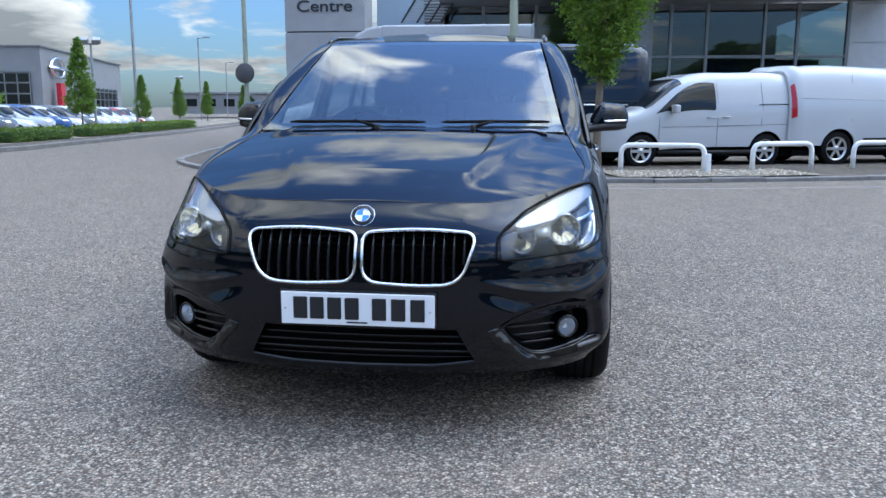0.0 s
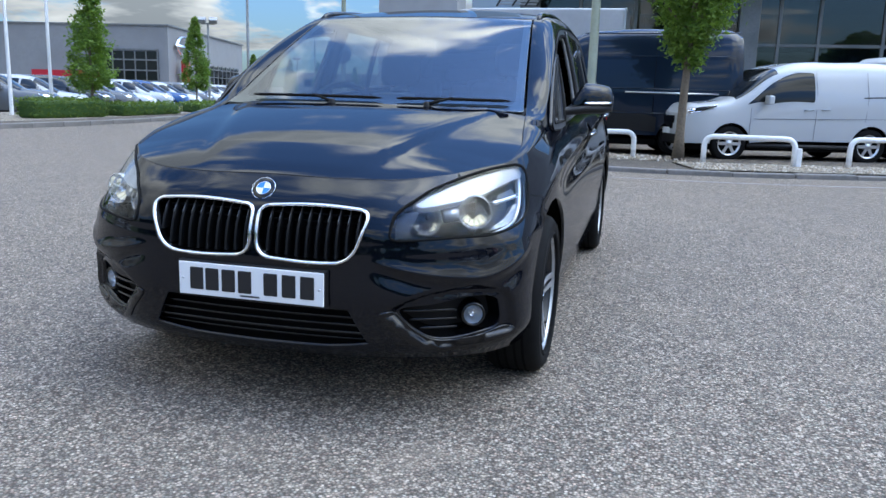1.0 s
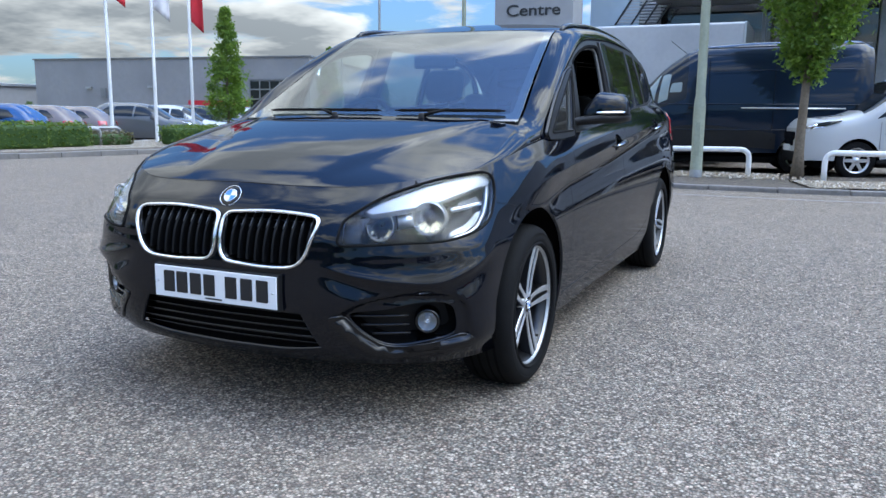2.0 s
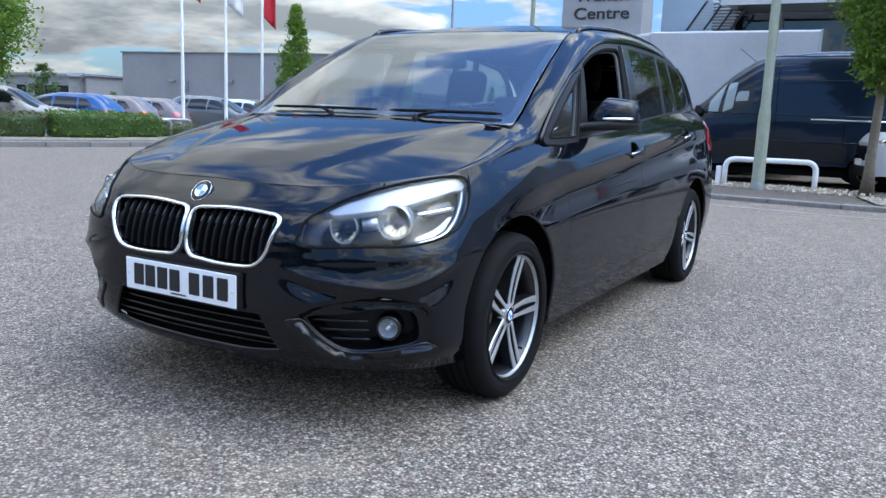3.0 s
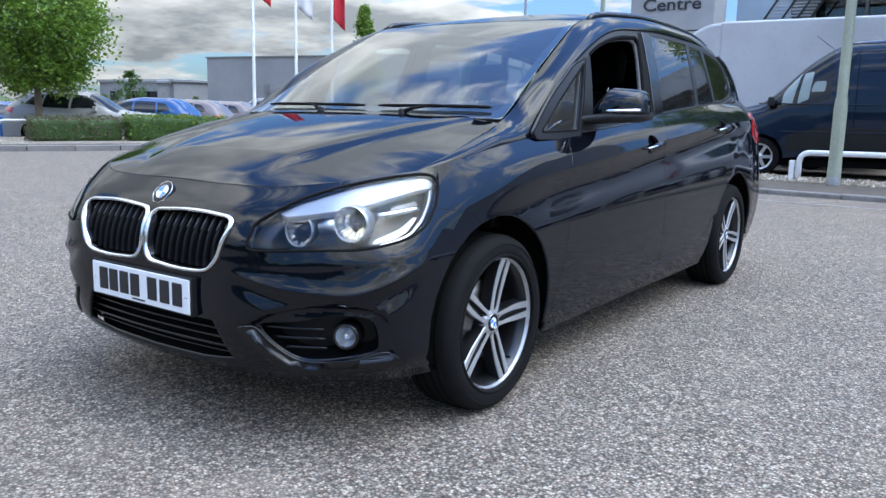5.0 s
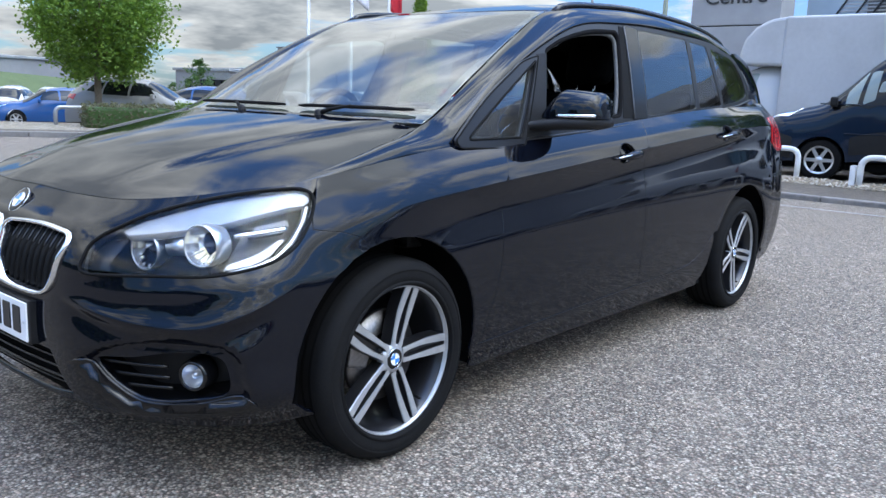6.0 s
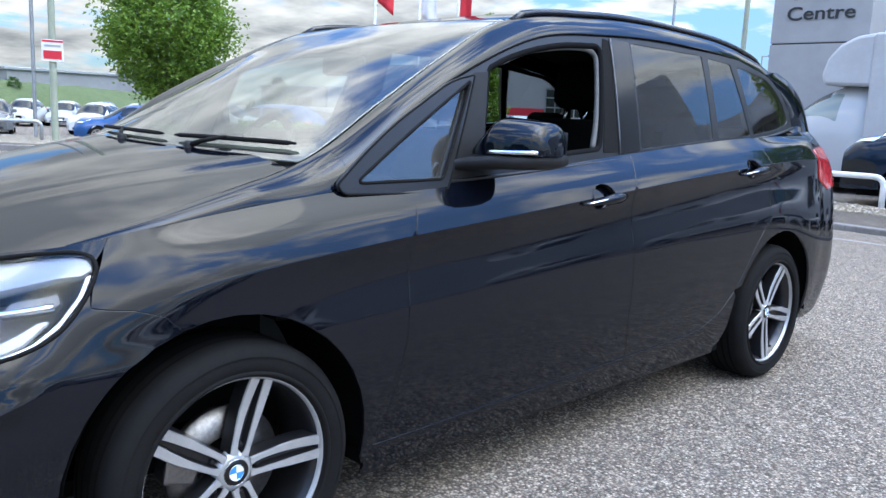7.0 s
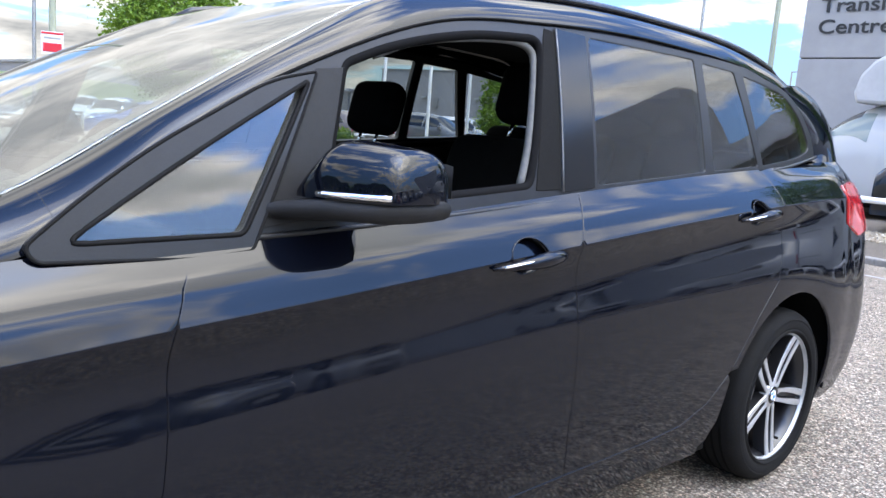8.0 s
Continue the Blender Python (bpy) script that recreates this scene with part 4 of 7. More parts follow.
# wheels
def wheel(m, turn, sg):
    w = empty("wheel")
    w.parent = car
    R = .318
    tyre = [(.228, -.085), (.237, -.100), (.262, -.110), (.290, -.106), (.308, -.092), (.316, -.072), (.318, -.03), (.318, .03), (.316, .072), (.308, .092), (.290, .106), (.262, .110), (.237, .100), (.228, .085)]
    mesh("tyre", *lathe(tyre, 72), M["rubber"], w, "black rubber tyre")
    for k, x in enumerate((-.05, -.018, .018, .05)):
        mesh("tread_groove", *lathe([(.3185, x - .005), (.3195, x), (.3185, x + .005)], 72), M["cavity"], w)
    for k, r in enumerate((.245, .285)):
        mesh("sidewall_rib", *lathe([(r - .006, .1035 if k else .1055), (r, .1125 if not k else .1105), (r + .006, .1055 if not k else .104)], 72), M["rubber"], w)
    rim = empty("rim")
    rim.parent = w
    rim.matrix_local = pose(0, 0, 0, math.degrees(turn))
    bar = [(.232, .096), (.236, .090), (.230, .080), (.222, .072), (.214, .040), (.206, -.06), (.218, -.09)]
    mesh("barrel", *lathe(bar, 72), M["alloy_dark"], rim)
    mesh("rim_edge", *lathe([(.2275, .084), (.2305, .0930), (.2345, .0965), (.2385, .0925)], 72), M["alloy"], rim, "machined bright rim edge")
    for k in range(5):
        a = 2 * math.pi * k / 5
        rot = Matrix.Rotation(a, 4, "X")
        # a broad dark spoke with a long groove between two machined bright arms
        body, arms = ([], []), [([], []), ([], [])]
        n = 13
        for i in range(n):
            t = i / (n - 1)
            r = .040 + .189 * t
            x = .076 + .012 * t - .004 * math.sin(math.pi * t)
            W = float(np.interp(t, [0, .18, .60, .80, 1], [.025, .0265, .0325, .0325, .0315]))
            G = float(np.interp(t, [0, .05, .12, .45, .80, 1], [.003, .008, .0110, .0118, .0085, .0055]))
            c = .002 * math.sin(math.pi * t) * sg
            for dy, dx in ((-W * 1.12, -.046), (-W * 1.0, -.0035), (-G, -.0035), (-G * .62, -.020), (G * .62, -.020), (G, -.0035), (W * 1.0, -.0035), (W * 1.12, -.046)):
                body[0].append(rot @ Vector((x + dx, r, c + dy)))
            for q, sd in zip(arms, (-1, 1)):
                for dy, dx in ((G, -.0045), (G + .0012, 0), (W - .002, 0), (W + .0003, -.0045)):
                    q[0].append(rot @ Vector((x + dx, r, c + sd * dy)))
        for i in range(n - 1):
            for j in range(7):
                body[1].append((i * 8 + j, i * 8 + j + 1, i * 8 + 9 + j, i * 8 + 8 + j))
            for q in arms:
                for j in range(3):
                    q[1].append((i * 4 + j, i * 4 + j + 1, i * 4 + 5 + j, i * 4 + 4 + j))
        mesh("spoke", *body, M["alloy_dark"], rim, smooth=False)
        for q in arms:
            mesh("spoke_face", *q, M["alloy"], rim, "machined bright spoke face", smooth=False)
        b = rot @ Vector((.058, .062, 0))
        mesh("wheel_bolt", *moved(lathe([(0, .008), (.007, .008), (.009, 0)], 8), Matrix.Translation(b)), M["plastic"], rim)
    mesh("hub_plate", *lathe([(0, .076), (.036, .076), (.046, .072), (.050, .05)], 40), M["alloy"], rim)
    roundel(rim, Matrix.Translation((.077, 0, 0)) @ pose(0, 0, 0, 0, 90, 0) @ pose(0, 0, 0, 0, 0, 90), .032)
    mesh("valve", *moved(tube([(0, 0, 0), (.03, -.004, 0)], .005, 8), Matrix.Translation((.056, .196 * math.cos(-.95), .196 * math.sin(-.95)))), M["rubber"], rim)
    mesh("brake_disc", *lathe([(.07, .02), (.145, .02), (.145, .0), (.07, .0)], 48), M["disc"], w)
    cal = prism([(.075, -.05), (.155, -.055), (.165, 0), (.155, .055), (.075, .05)], "x", -.01, .045, .008)
    c = part("brake_caliper", cal, M["disc"], w)
    c.matrix_local = pose(0, 0, 0, 160 if sg > 0 else 20)
    w.matrix_local = m
    return w


def roundel(parent, m, r):
    """The round badge: black ring, blue and white quarters, thin bright rims."""
    b = empty("badge")
    b.parent = parent
    b.matrix_local = m
    mesh("badge_ring", *lathe([(r * .60, .0028), (r * .94, .0022), (r, .0), (r, -.006)], 36, "z"), M["gloss_black"], b)
    mesh("badge_rim", *tube([(r * math.cos(t), r * math.sin(t), .0012) for t in np.linspace(0, 2 * math.pi, 37)[:-1]], r * .025, 8, closed=True), M["chrome"], b)
    mesh("badge_inner_rim", *tube([(r * .6 * math.cos(t), r * .6 * math.sin(t), .003) for t in np.linspace(0, 2 * math.pi, 37)[:-1]], r * .03, 8, closed=True), M["chrome"], b)
    for k in range(4):
        a0 = math.pi / 2 * k
        V = [(0, 0, .0026)] + [(r * .59 * math.cos(a0 + math.pi / 2 * i / 9), r * .59 * math.sin(a0 + math.pi / 2 * i / 9), .0026) for i in range(10)]
        mesh("badge_quarter", V, [(0, i, i + 1) for i in range(1, 10)], M["badge_white" if k % 2 == 0 else "badge_blue"], b)
    return b


for yy, tn in ((AXF, radians(2)), (AXR, radians(-12))):
    wheel(Matrix.Translation((.775, yy, WZ)), tn, 1)
    wheel(Matrix.Translation((-.775, yy, WZ)) @ Matrix.Rotation(math.pi, 4, "Z"), tn, -1)
    for sx in (-1, 1):
        V, F = lathe([(.400, .50), (.404, .80), (.398, .868)], 40, "x", radians(-6), radians(186))
        mesh("wheel_arch_liner", [(sx * x, y + yy, z + .322) for x, y, z in V], F, M["cavity"], car)

# dark inner shell behind the skins, open at the wheels, and the floor pan
vv = np.linspace(.01, TOP - .03, 30)
ss = np.linspace(.0, KS[-1], 150)
A, B = np.meshgrid(ss, vv)
P = shell(A.ravel(), B.ravel())
e = 1e-3
n = np.cross(shell(A.ravel() + e, B.ravel()) - shell(A.ravel() - e, B.ravel()), shell(A.ravel(), B.ravel() + e) - shell(A.ravel(), B.ravel() - e))
n /= np.linalg.norm(n, axis=1)[:, None]
off = np.where(A.ravel() < KS[5] + .08, .10, .030)
Pi = P - n * off[:, None]
Pi[:, 0] = np.maximum(Pi[:, 0], 0)
for sg in (1, -1):
    F = []
    k = len(ss)
    for j in range(len(vv) - 1):
        for i in range(k - 1):
            q = (j * k + i, j * k + i + 1, j * k + k + i + 1, j * k + k + i)
            c = Pi[list(q)].mean(0)
            if min(math.hypot(c[1] - AXF, c[2] - .322), math.hypot(c[1] - AXR, c[2] - .322)) > .42:
                F.append(q if sg > 0 else q[::-1])
    mesh("inner_shell", Pi * [sg, 1, 1], F, M["cavity"], car)
part("floor_pan", block(-.50, .50, .25, 4.45, .20, .24), M["cavity"], car)
part("floor_side", block(.50, .83, 1.25, 3.2, .20, .24), M["cavity"], car)
part("floor_side", block(-.83, -.50, 1.25, 3.2, .20, .24), M["cavity"], car)


# kidney grilles
def kidney(sg):
    g = empty("kidney_grille")
    g.parent = car
    tagged(g, "chrome-framed kidney grille with black upright bars")
    P2 = resample(KIDNEY, .015)
    svk = front(P2)
    p = shell(svk[:, 0], svk[:, 1])
    c2 = P2.mean(0)
    V, F = [], []
    prof = [(.002, .012), (.001, -.006), (-.002, -.012), (-.008, -.011), (-.011, -.004), (-.012, .030)]
    tg = np.roll(P2, -1, 0) - np.roll(P2, 1, 0)
    tg /= np.linalg.norm(tg, axis=1)[:, None]
    ar = np.sum(P2[:, 0] * np.roll(P2[:, 1], -1) - np.roll(P2[:, 0], -1) * P2[:, 1])
    on2 = np.stack([tg[:, 1], -tg[:, 0]], 1) * (1 if ar > 0 else -1)
    for q, w, o in zip(p, P2, on2):
        for k, dy in prof:
            x, z = w + o * k
            V.append((sg * x, q[1] + dy, z))
    n, k = len(P2), len(prof)
    for i in range(n):
        j = (i + 1) % n
        for a in range(k - 1):
            F.append((i * k + a, j * k + a, j * k + a + 1, i * k + a + 1))
    mesh("chrome_frame", V, F, M["chrome"], g, "chrome surround")
    inn = P2 - on2 * .014
    ysurf = lambda x, z: float(np.interp(z, [.545, .60, .66, .735], [.016, .022, .034, .07]) + .10 * max(0, x - .2) ** 2)
    for i in range(10):
        x = .042 + .0345 * i
        zz = [z for (xa, za), (xb, zb) in zip(inn, np.roll(inn, -1, 0)) if (xa - x) * (xb - x) < 0 for z in [za + (zb - za) * (x - xa) / (xb - xa)]]
        if len(zz) < 2:
            continue
        z0, z1 = min(zz) + .002, max(zz) - .002
        path = [(sg * x, ysurf(x, z0 + (z1 - z0) * t) + .010 + .018 * t * t * t, z0 + (z1 - z0) * t) for t in np.linspace(0, 1, 9)]
        V, F = [], []
        for (px, py, pz) in path:
            V += [(px - .0055, py + .05, pz), (px - .005, py + .004, pz), (px, py - .002, pz), (px + .005, py + .004, pz), (px + .0055, py + .05, pz)]
        for a in range(8):
            for b in range(4):
                F.append((a * 5 + b, a * 5 + b + 1, a * 5 + b + 6, a * 5 + b + 5))
        slat = mesh("grille_bar", V, F, M["bar_black"], g)
        z2 = z0 + (z1 - z0) * .72
        # highlight on the bar's upper end, laid on as a thin grey tube
        mesh("bar_highlight", *tube([(sg * x, ysurf(x, z2 + (z1 - z2) * t) + .006 + .018 * (.72 + .28 * t) ** 3, z2 + (z1 - z2) * t) for t in np.linspace(0, .9, 5)], .0018, 6), M["lamp_grey"], slat)
    bk = [(sg * x, .13, z) for x, z in inn]
    mesh("grille_back", bk + [(sg * c2[0], .13, c2[1])], [(i, (i + 1) % n, n) for i in range(n)], M["cavity"], g)
    for z in np.linspace(.575, .70, 6):
        mesh("grille_mesh", *tube([(sg * .03, .085, z), (sg * .37, .095, z)], .004, 6), M["cavity"], g)


kidney(1), kidney(-1)
roundel(car, Matrix.Translation((0, .098, .772)) @ pose(0, 0, 0, 52, 0, 0), .041)

# number plate on its black holder; the writing is plain bars
plate = empty("number_plate")
plate.parent = car
tagged(plate, "white number plate on a black holder")
part("plate_holder", block(-.268, .268, -.004, .06, .405, .530, .004), M["plastic"], plate)
part("plate_sheet", block(-.262, .262, -.010, -.004, .413, .524, .002), M["white_plastic"], plate)
for i, x in enumerate((-.195, -.138, -.078, -.018, .075, .140, .205)):
    part("plate_bar", block(x - .024, x + .024, -.0125, -.009, .433, .508, .003), M["ink"], plate)
part("plate_small_print", block(-.035, .035, -.0118, -.009, .421, .426), M["ink"], plate)
for x in (-.247, .247):
    mesh("plate_screw", *moved(lathe([(0, .0025), (.004, .002), (.005, 0)], 10, "y"), Matrix.Translation((x, -.010, .468)) @ pose(0, 0, 0, 180, 0, 0)), M["satin"], plate)

# lower grille and the side pockets
low = empty("lower_grille")
low.parent = car
for i, z in enumerate((.290, .316, .342, .368, .394)):
    hw = .352 + .045 * (z < .36) - (.01 if z > .38 else 0)
    mesh("grille_slat", *tube([(x, .040 + .16 * x * x + (.02 if z < .3 else 0), z + .0 * x) for x in np.linspace(-hw, hw, 25)], .0085, 6, flat=.6), M["gloss_black"], low)
    mesh("slat_edge", *tube([(x, .032 + .16 * x * x + (.02 if z < .3 else 0), z + .004) for x in np.linspace(-hw, hw, 25)], .0016, 6), M["grey_trim"], low)
part("grille_back", block(-.44, .44, .13, .15, .22, .43), M["cavity"], low)
for x in (-.43, .43):
    part("grille_cheek", block(x - .012, x + .012, .085, .14, .285, .42), M["cavity"], low)
for mir in (False, True):
    sg = -1 if mir else 1
    fog = empty("fog_light_pocket")
    fog.parent = car
    panel("pocket", lambda a, b: shell(a, b), poc_sv, M["plastic"], fog, h=.03, mirror=mir, lift=-.075, edge=False)
    # pocket walls
    loop = resample(poc_sv, .02)
    p0 = shell(loop[:, 0], loop[:, 1])
    e = 1e-3
    nn = np.cross(shell(loop[:, 0] + e, loop[:, 1]) - p0, shell(loop[:, 0], loop[:, 1] + e) - p0)
    nn /= np.linalg.norm(nn, axis=1)[:, None]
    k = len(loop)
    V = np.vstack([p0 - nn * .008, p0 - nn * .078]) * [sg, 1, 1]
    mesh("pocket_wall", V, [(i, (i + 1) % k, k + (i + 1) % k, k + i) for i in range(k)], M["gloss_black"], fog)
    for j, z in enumerate((.335, .362, .389)):
        x0 = .545 - .03 * j
        pts = []
        for x in np.linspace(x0, .655, 8):
            sv = front([(x, z)])[0]
            q = shell([sv[0]], [sv[1]])[0]
            pts.append((sg * q[0], q[1] + .022, q[2] + .004 * j))
        mesh("pocket_slat", *tube(pts, .007, 6, flat=.7), M["gloss_black"], fog)
    ctr = Vector((sg * .700, .232, .374))
    fm = Matrix.Translation(ctr) @ pose(0, 0, 0, 0, 0, sg * 24) @ pose(0, 0, 0, 90, 0, 0)
    mesh("fog_bezel", *moved(lathe([(.032, .012), (.037, .018), (.043, .010), (.046, -.04)], 32, "z"), fm), M["gloss_black"], fog)
    mesh("fog_reflector", *moved(lathe([(.0, -.03), (.016, -.022), (.028, -.004), (.032, .010)], 32, "z"), fm), M["satin"], fog)
    mesh("fog_bulb", *moved(lathe([(0, .004), (.010, .0), (.012, -.03)], 14, "z"), fm), M["satin"], fog)
    mesh("fog_lens", *moved(lathe([(0, .019), (.016, .017), (.028, .011), (.033, .006)], 32, "z"), fm), M["lens"], fog)
    # bright-edged blade under the pocket
    fin = spline_loop(front([(.437, .398), (.470, .405), (.520, .352), (.585, .300), (.700, .298), (.832, .318), (.838, .300), (.780, .275), (.690, .266), (.560, .266), (.500, .320)]), .02)
    panel("bumper_blade", shell, fin, M["gloss_black"], car, h=.02, mirror=mir, lift=.007, depth=.01)

# head lamps
for mir in (False, True):
    sg = -1 if mir else 1
    hl = empty("head_lamp")
    hl.parent = car
    tagged(hl, "clear-glass head lamp with chrome reflectors, lit")
    panel("lamp_lens", shell, HEAD, M["lens"], hl, h=.02, mirror=mir, depth=.004)
    inner = np.array(HEAD)
    c = inner.mean(0)
    panel("lamp_housing", shell, inner, M["gloss_black"], hl, h=.03, mirror=mir, lift=-.128, edge=False, gap=0)
    loop = resample(inner, .02)
    p0 = shell(loop[:, 0], loop[:, 1])
    nn = np.cross(shell(loop[:, 0] + 1e-3, loop[:, 1]) - p0, shell(loop[:, 0], loop[:, 1] + 1e-3) - p0)
    nn /= np.linalg.norm(nn, axis=1)[:, None]
    k = len(loop)
    mesh("lamp_rim", np.vstack([p0 - nn * .006, p0 - nn * .130]) * [sg, 1, 1], [(i, (i + 1) % k, k + (i + 1) % k, k + i) for i in range(k)], M["gloss_black"], hl)
    mesh("lamp_gasket", *tube([(sg * q[0], q[1], q[2]) for q in p0 + nn * .001], .0046, 6, closed=True), M["rubber"], hl, "black rubber gasket")
    # silver brow along the top, a thin edge round the outer end and back below
    brow = [(.522, .734), (.560, .766), (.628, .788), (.705, .800), (.80, .804), (.90, .804), (.965, .795), (1.004, .771), (1.022, .742), (1.000, .733), (.940, .742), (.85, .738), (.75, .729), (.64, .732), (.545, .724)]
    panel("lamp_brow", shell, brow, M["brow"], hl, h=.014, mirror=mir, lift=-.012, depth=.03, gap=0, label="bright silver brow")
    panel("lamp_edge", shell, [(1.026, .730), (1.030, .692), (1.007, .647), (.960, .616), (.905, .602), (.845, .594), (.860, .599), (.912, .609), (.963, .624), (1.001, .655), (1.019, .692), (1.015, .727)], M["satin"], hl, h=.012, mirror=mir, lift=-.022, depth=.02, gap=0, label="thin silver lower edge")
    panel("lamp_bezel", shell, [(.474, .604), (.471, .650), (.476, .690), (.500, .714), (.540, .720), (.535, .680), (.525, .640), (.540, .604)], M["lamp_dark"], hl, h=.02, mirror=mir, lift=-.03, edge=False, gap=0)
    panel("side_reflector", shell, [(.835, .716), (.94, .715), (.976, .698), (.978, .668), (.95, .636), (.90, .618), (.835, .608)], M["lamp_dark"], hl, h=.02, mirror=mir, lift=-.070, edge=False)
    panel("side_box", shell, [(.868, .714), (.950, .712), (.972, .694), (.962, .686), (.862, .694)], M["lamp_grey"], hl, h=.015, mirror=mir, lift=-.034, depth=.03, gap=0)
    panel("turn_signal", shell, [(.838, .606), (.90, .613), (.945, .632), (.972, .664), (.952, .664), (.905, .640), (.845, .622)], M["lamp_grid"], hl, h=.012, mirror=mir, lift=-.020, depth=.03, gap=0, label="ribbed bright turn signal")
    for (ctr, r, tall) in (((.540, .203, .690), .045, 1.12), ((.684, .278, .714), .054, 1.0)):
        fm = Matrix.Translation((sg * ctr[0], ctr[1], ctr[2])) @ pose(0, 0, 0, 0, 0, sg * 16) @ pose(0, 0, 0, 90, 0, 0) @ Matrix.Diagonal((1, tall, 1, 1))
        mesh("reflector", *moved(lathe([(.011, -.046), (r * .40, -.040), (r * .72, -.022), (r * .92, .0), (r, .016)], 14, "z"), fm), M["bowl"], hl, smooth=False)
        mesh("reflector_ring", *moved(lathe([(r * .985, .014), (r, .019), (r * 1.035, .018), (r * 1.05, .0), (r * 1.04, -.04)], 40, "z"), fm), M["reflector"], hl)
        mesh("bulb_shield", *moved(lathe([(0, -.004), (r * .12, -.008), (r * .15, -.04)], 16, "z"), fm), M["lamp_grey"], hl)
        for k in range(5):
            tt = math.pi * (1.22 + .14 * k)
            mesh("reflector_step", *moved(tube([(r * .52 * math.cos(tt), r * .52 * math.sin(tt), -.030), (r * .90 * math.cos(tt), r * .90 * math.sin(tt), .004)], r * .05, 6), fm), M["satin"], hl)
        V, F = lathe([(r * .42, -.036), (r * .70, -.020), (r * .84, -.006)], 14, "z", math.pi * 1.18, math.pi * 1.82)
        mesh("daylight_lamp", *moved(([(x, y, z + .004) for x, y, z in V], F), fm), M["bulb"], hl, "lit warm white daylight lamp")
    # silver link between the bowls and a clear rod beside them
    mesh("link", *tube([(sg * .585, .240, .700), (sg * .630, .262, .707)], .026, 12), M["reflector"], hl)
    rod = [shell([q], [.684 - .004 * (q - .83) / .14])[0] for q in np.linspace(.832, .965, 8)]
    mesh("light_rod", *tube([(sg * (p[0] - .018), p[1] + .014, p[2]) for p in rod], .008, 8), M["chrome"], hl)


# door mirrors
def door_mirror(sg):
    m = empty("door_mirror")
    m.parent = car
    tagged(m, "black door mirror with a glossy cap and a bright indicator strip")
    # the cap: a swept rounded form, wide side to the front
    V, F = [], []
    n, k = 20, 22
    for i in range(n + 1):
        t = i / n                         # from the door outwards
        x = .848 + .184 * t
        fy = 1.578 + .085 * t * t
        ry = (.098 - .018 * t) * (1 - .9 * max(0, t - .82) ** 2 / .0324 * .55)
        z0 = 1.060 + .004 * t
        hz = (.108 - .020 * t ** 2) * min(1, .30 + .70 * (t / .28) ** .8) * (1 - .45 * max(0, (t - .82) / .18) ** 2.4)
        for j in range(k):
            a = math.pi * j / (k - 1)     # from the front lower edge over the top to the rear
            ca, sa = math.cos(a), math.sin(a)
            V.append((sg * x, fy + ry - ry * math.copysign(abs(ca) ** .8, ca), z0 + hz * sa ** .62))
    for i in range(n):
        for j in range(k - 1):
            q = (i * k + j, i * k + j + 1, i * k + k + j + 1, i * k + k + j)
            F.append(q if sg < 0 else q[::-1])
    F.append(tuple(range(k)) if sg > 0 else tuple(range(k))[::-1])
    F.append(tuple(n * k + j for j in range(k))[::-1] if sg > 0 else tuple(n * k + j for j in range(k)))
    mesh("mirror_cap", V, F, M["paint"], m, "glossy black mirror cap")
    # lower tray and foot
    tr = []
    for x, y0, y1 in ((.79, 1.515, 1.64), (.845, 1.545, 1.74), (.92, 1.576, 1.775), (.985, 1.622, 1.800), (1.026, 1.665, 1.795)):
        tr.append((sg * x, y0, y1))
    V, F = [], []
    for i, (x, y0, y1) in enumerate(tr):
        d = (.034, .042, .048, .048, .038)[i]
        zt = (1.042, 1.056, 1.069, 1.071, 1.071)[i]
        yc, hw = (y0 + y1) / 2, (y1 - y0) / 2
        for j in range(14):
            a = 2 * math.pi * j / 14
            V.append((x, yc + hw * math.copysign(abs(math.cos(a)) ** .7, math.cos(a)), zt - d / 2 + d / 2 * math.copysign(abs(math.sin(a)) ** .6, math.sin(a))))
    for i in range(len(tr) - 1):
        for j in range(14):
            q = (i * 14 + j, i * 14 + (j + 1) % 14, i * 14 + 14 + (j + 1) % 14, i * 14 + 14 + j)
            F.append(q if sg > 0 else q[::-1])
    F.append(tuple(range(14))), F.append(tuple(4 * 14 + j for j in range(14)))
    mesh("mirror_base", V, F, M["plastic"], m)
    mesh("indicator_strip", *tube([(sg * (.905 + .118 * t), 1.578 + .085 * (.31 + .67 * t) ** 2 - .002, 1.070 + .004 * t) for t in np.linspace(0, 1, 10)], .0065, 8), M["chrome"], m, "bright indicator strip")
    gl = [(sg * .87, 1.778, 1.07), (sg * 1.00, 1.815, 1.07), (sg * 1.00, 1.815, 1.13), (sg * .88, 1.778, 1.15)]
    mesh("mirror_glass", gl, [(0, 1, 2, 3)], M["reflector"], m, smooth=False)
    # black sail on the door ahead of the window
    panel("mirror_sail", cabin, [(1.50, .995), (1.648, 1.012), (1.735, 1.30), (1.672, 1.292)], M["plastic"], m, h=.03, mirror=sg < 0, lift=.004, depth=.01)


door_mirror(1), door_mirror(-1)


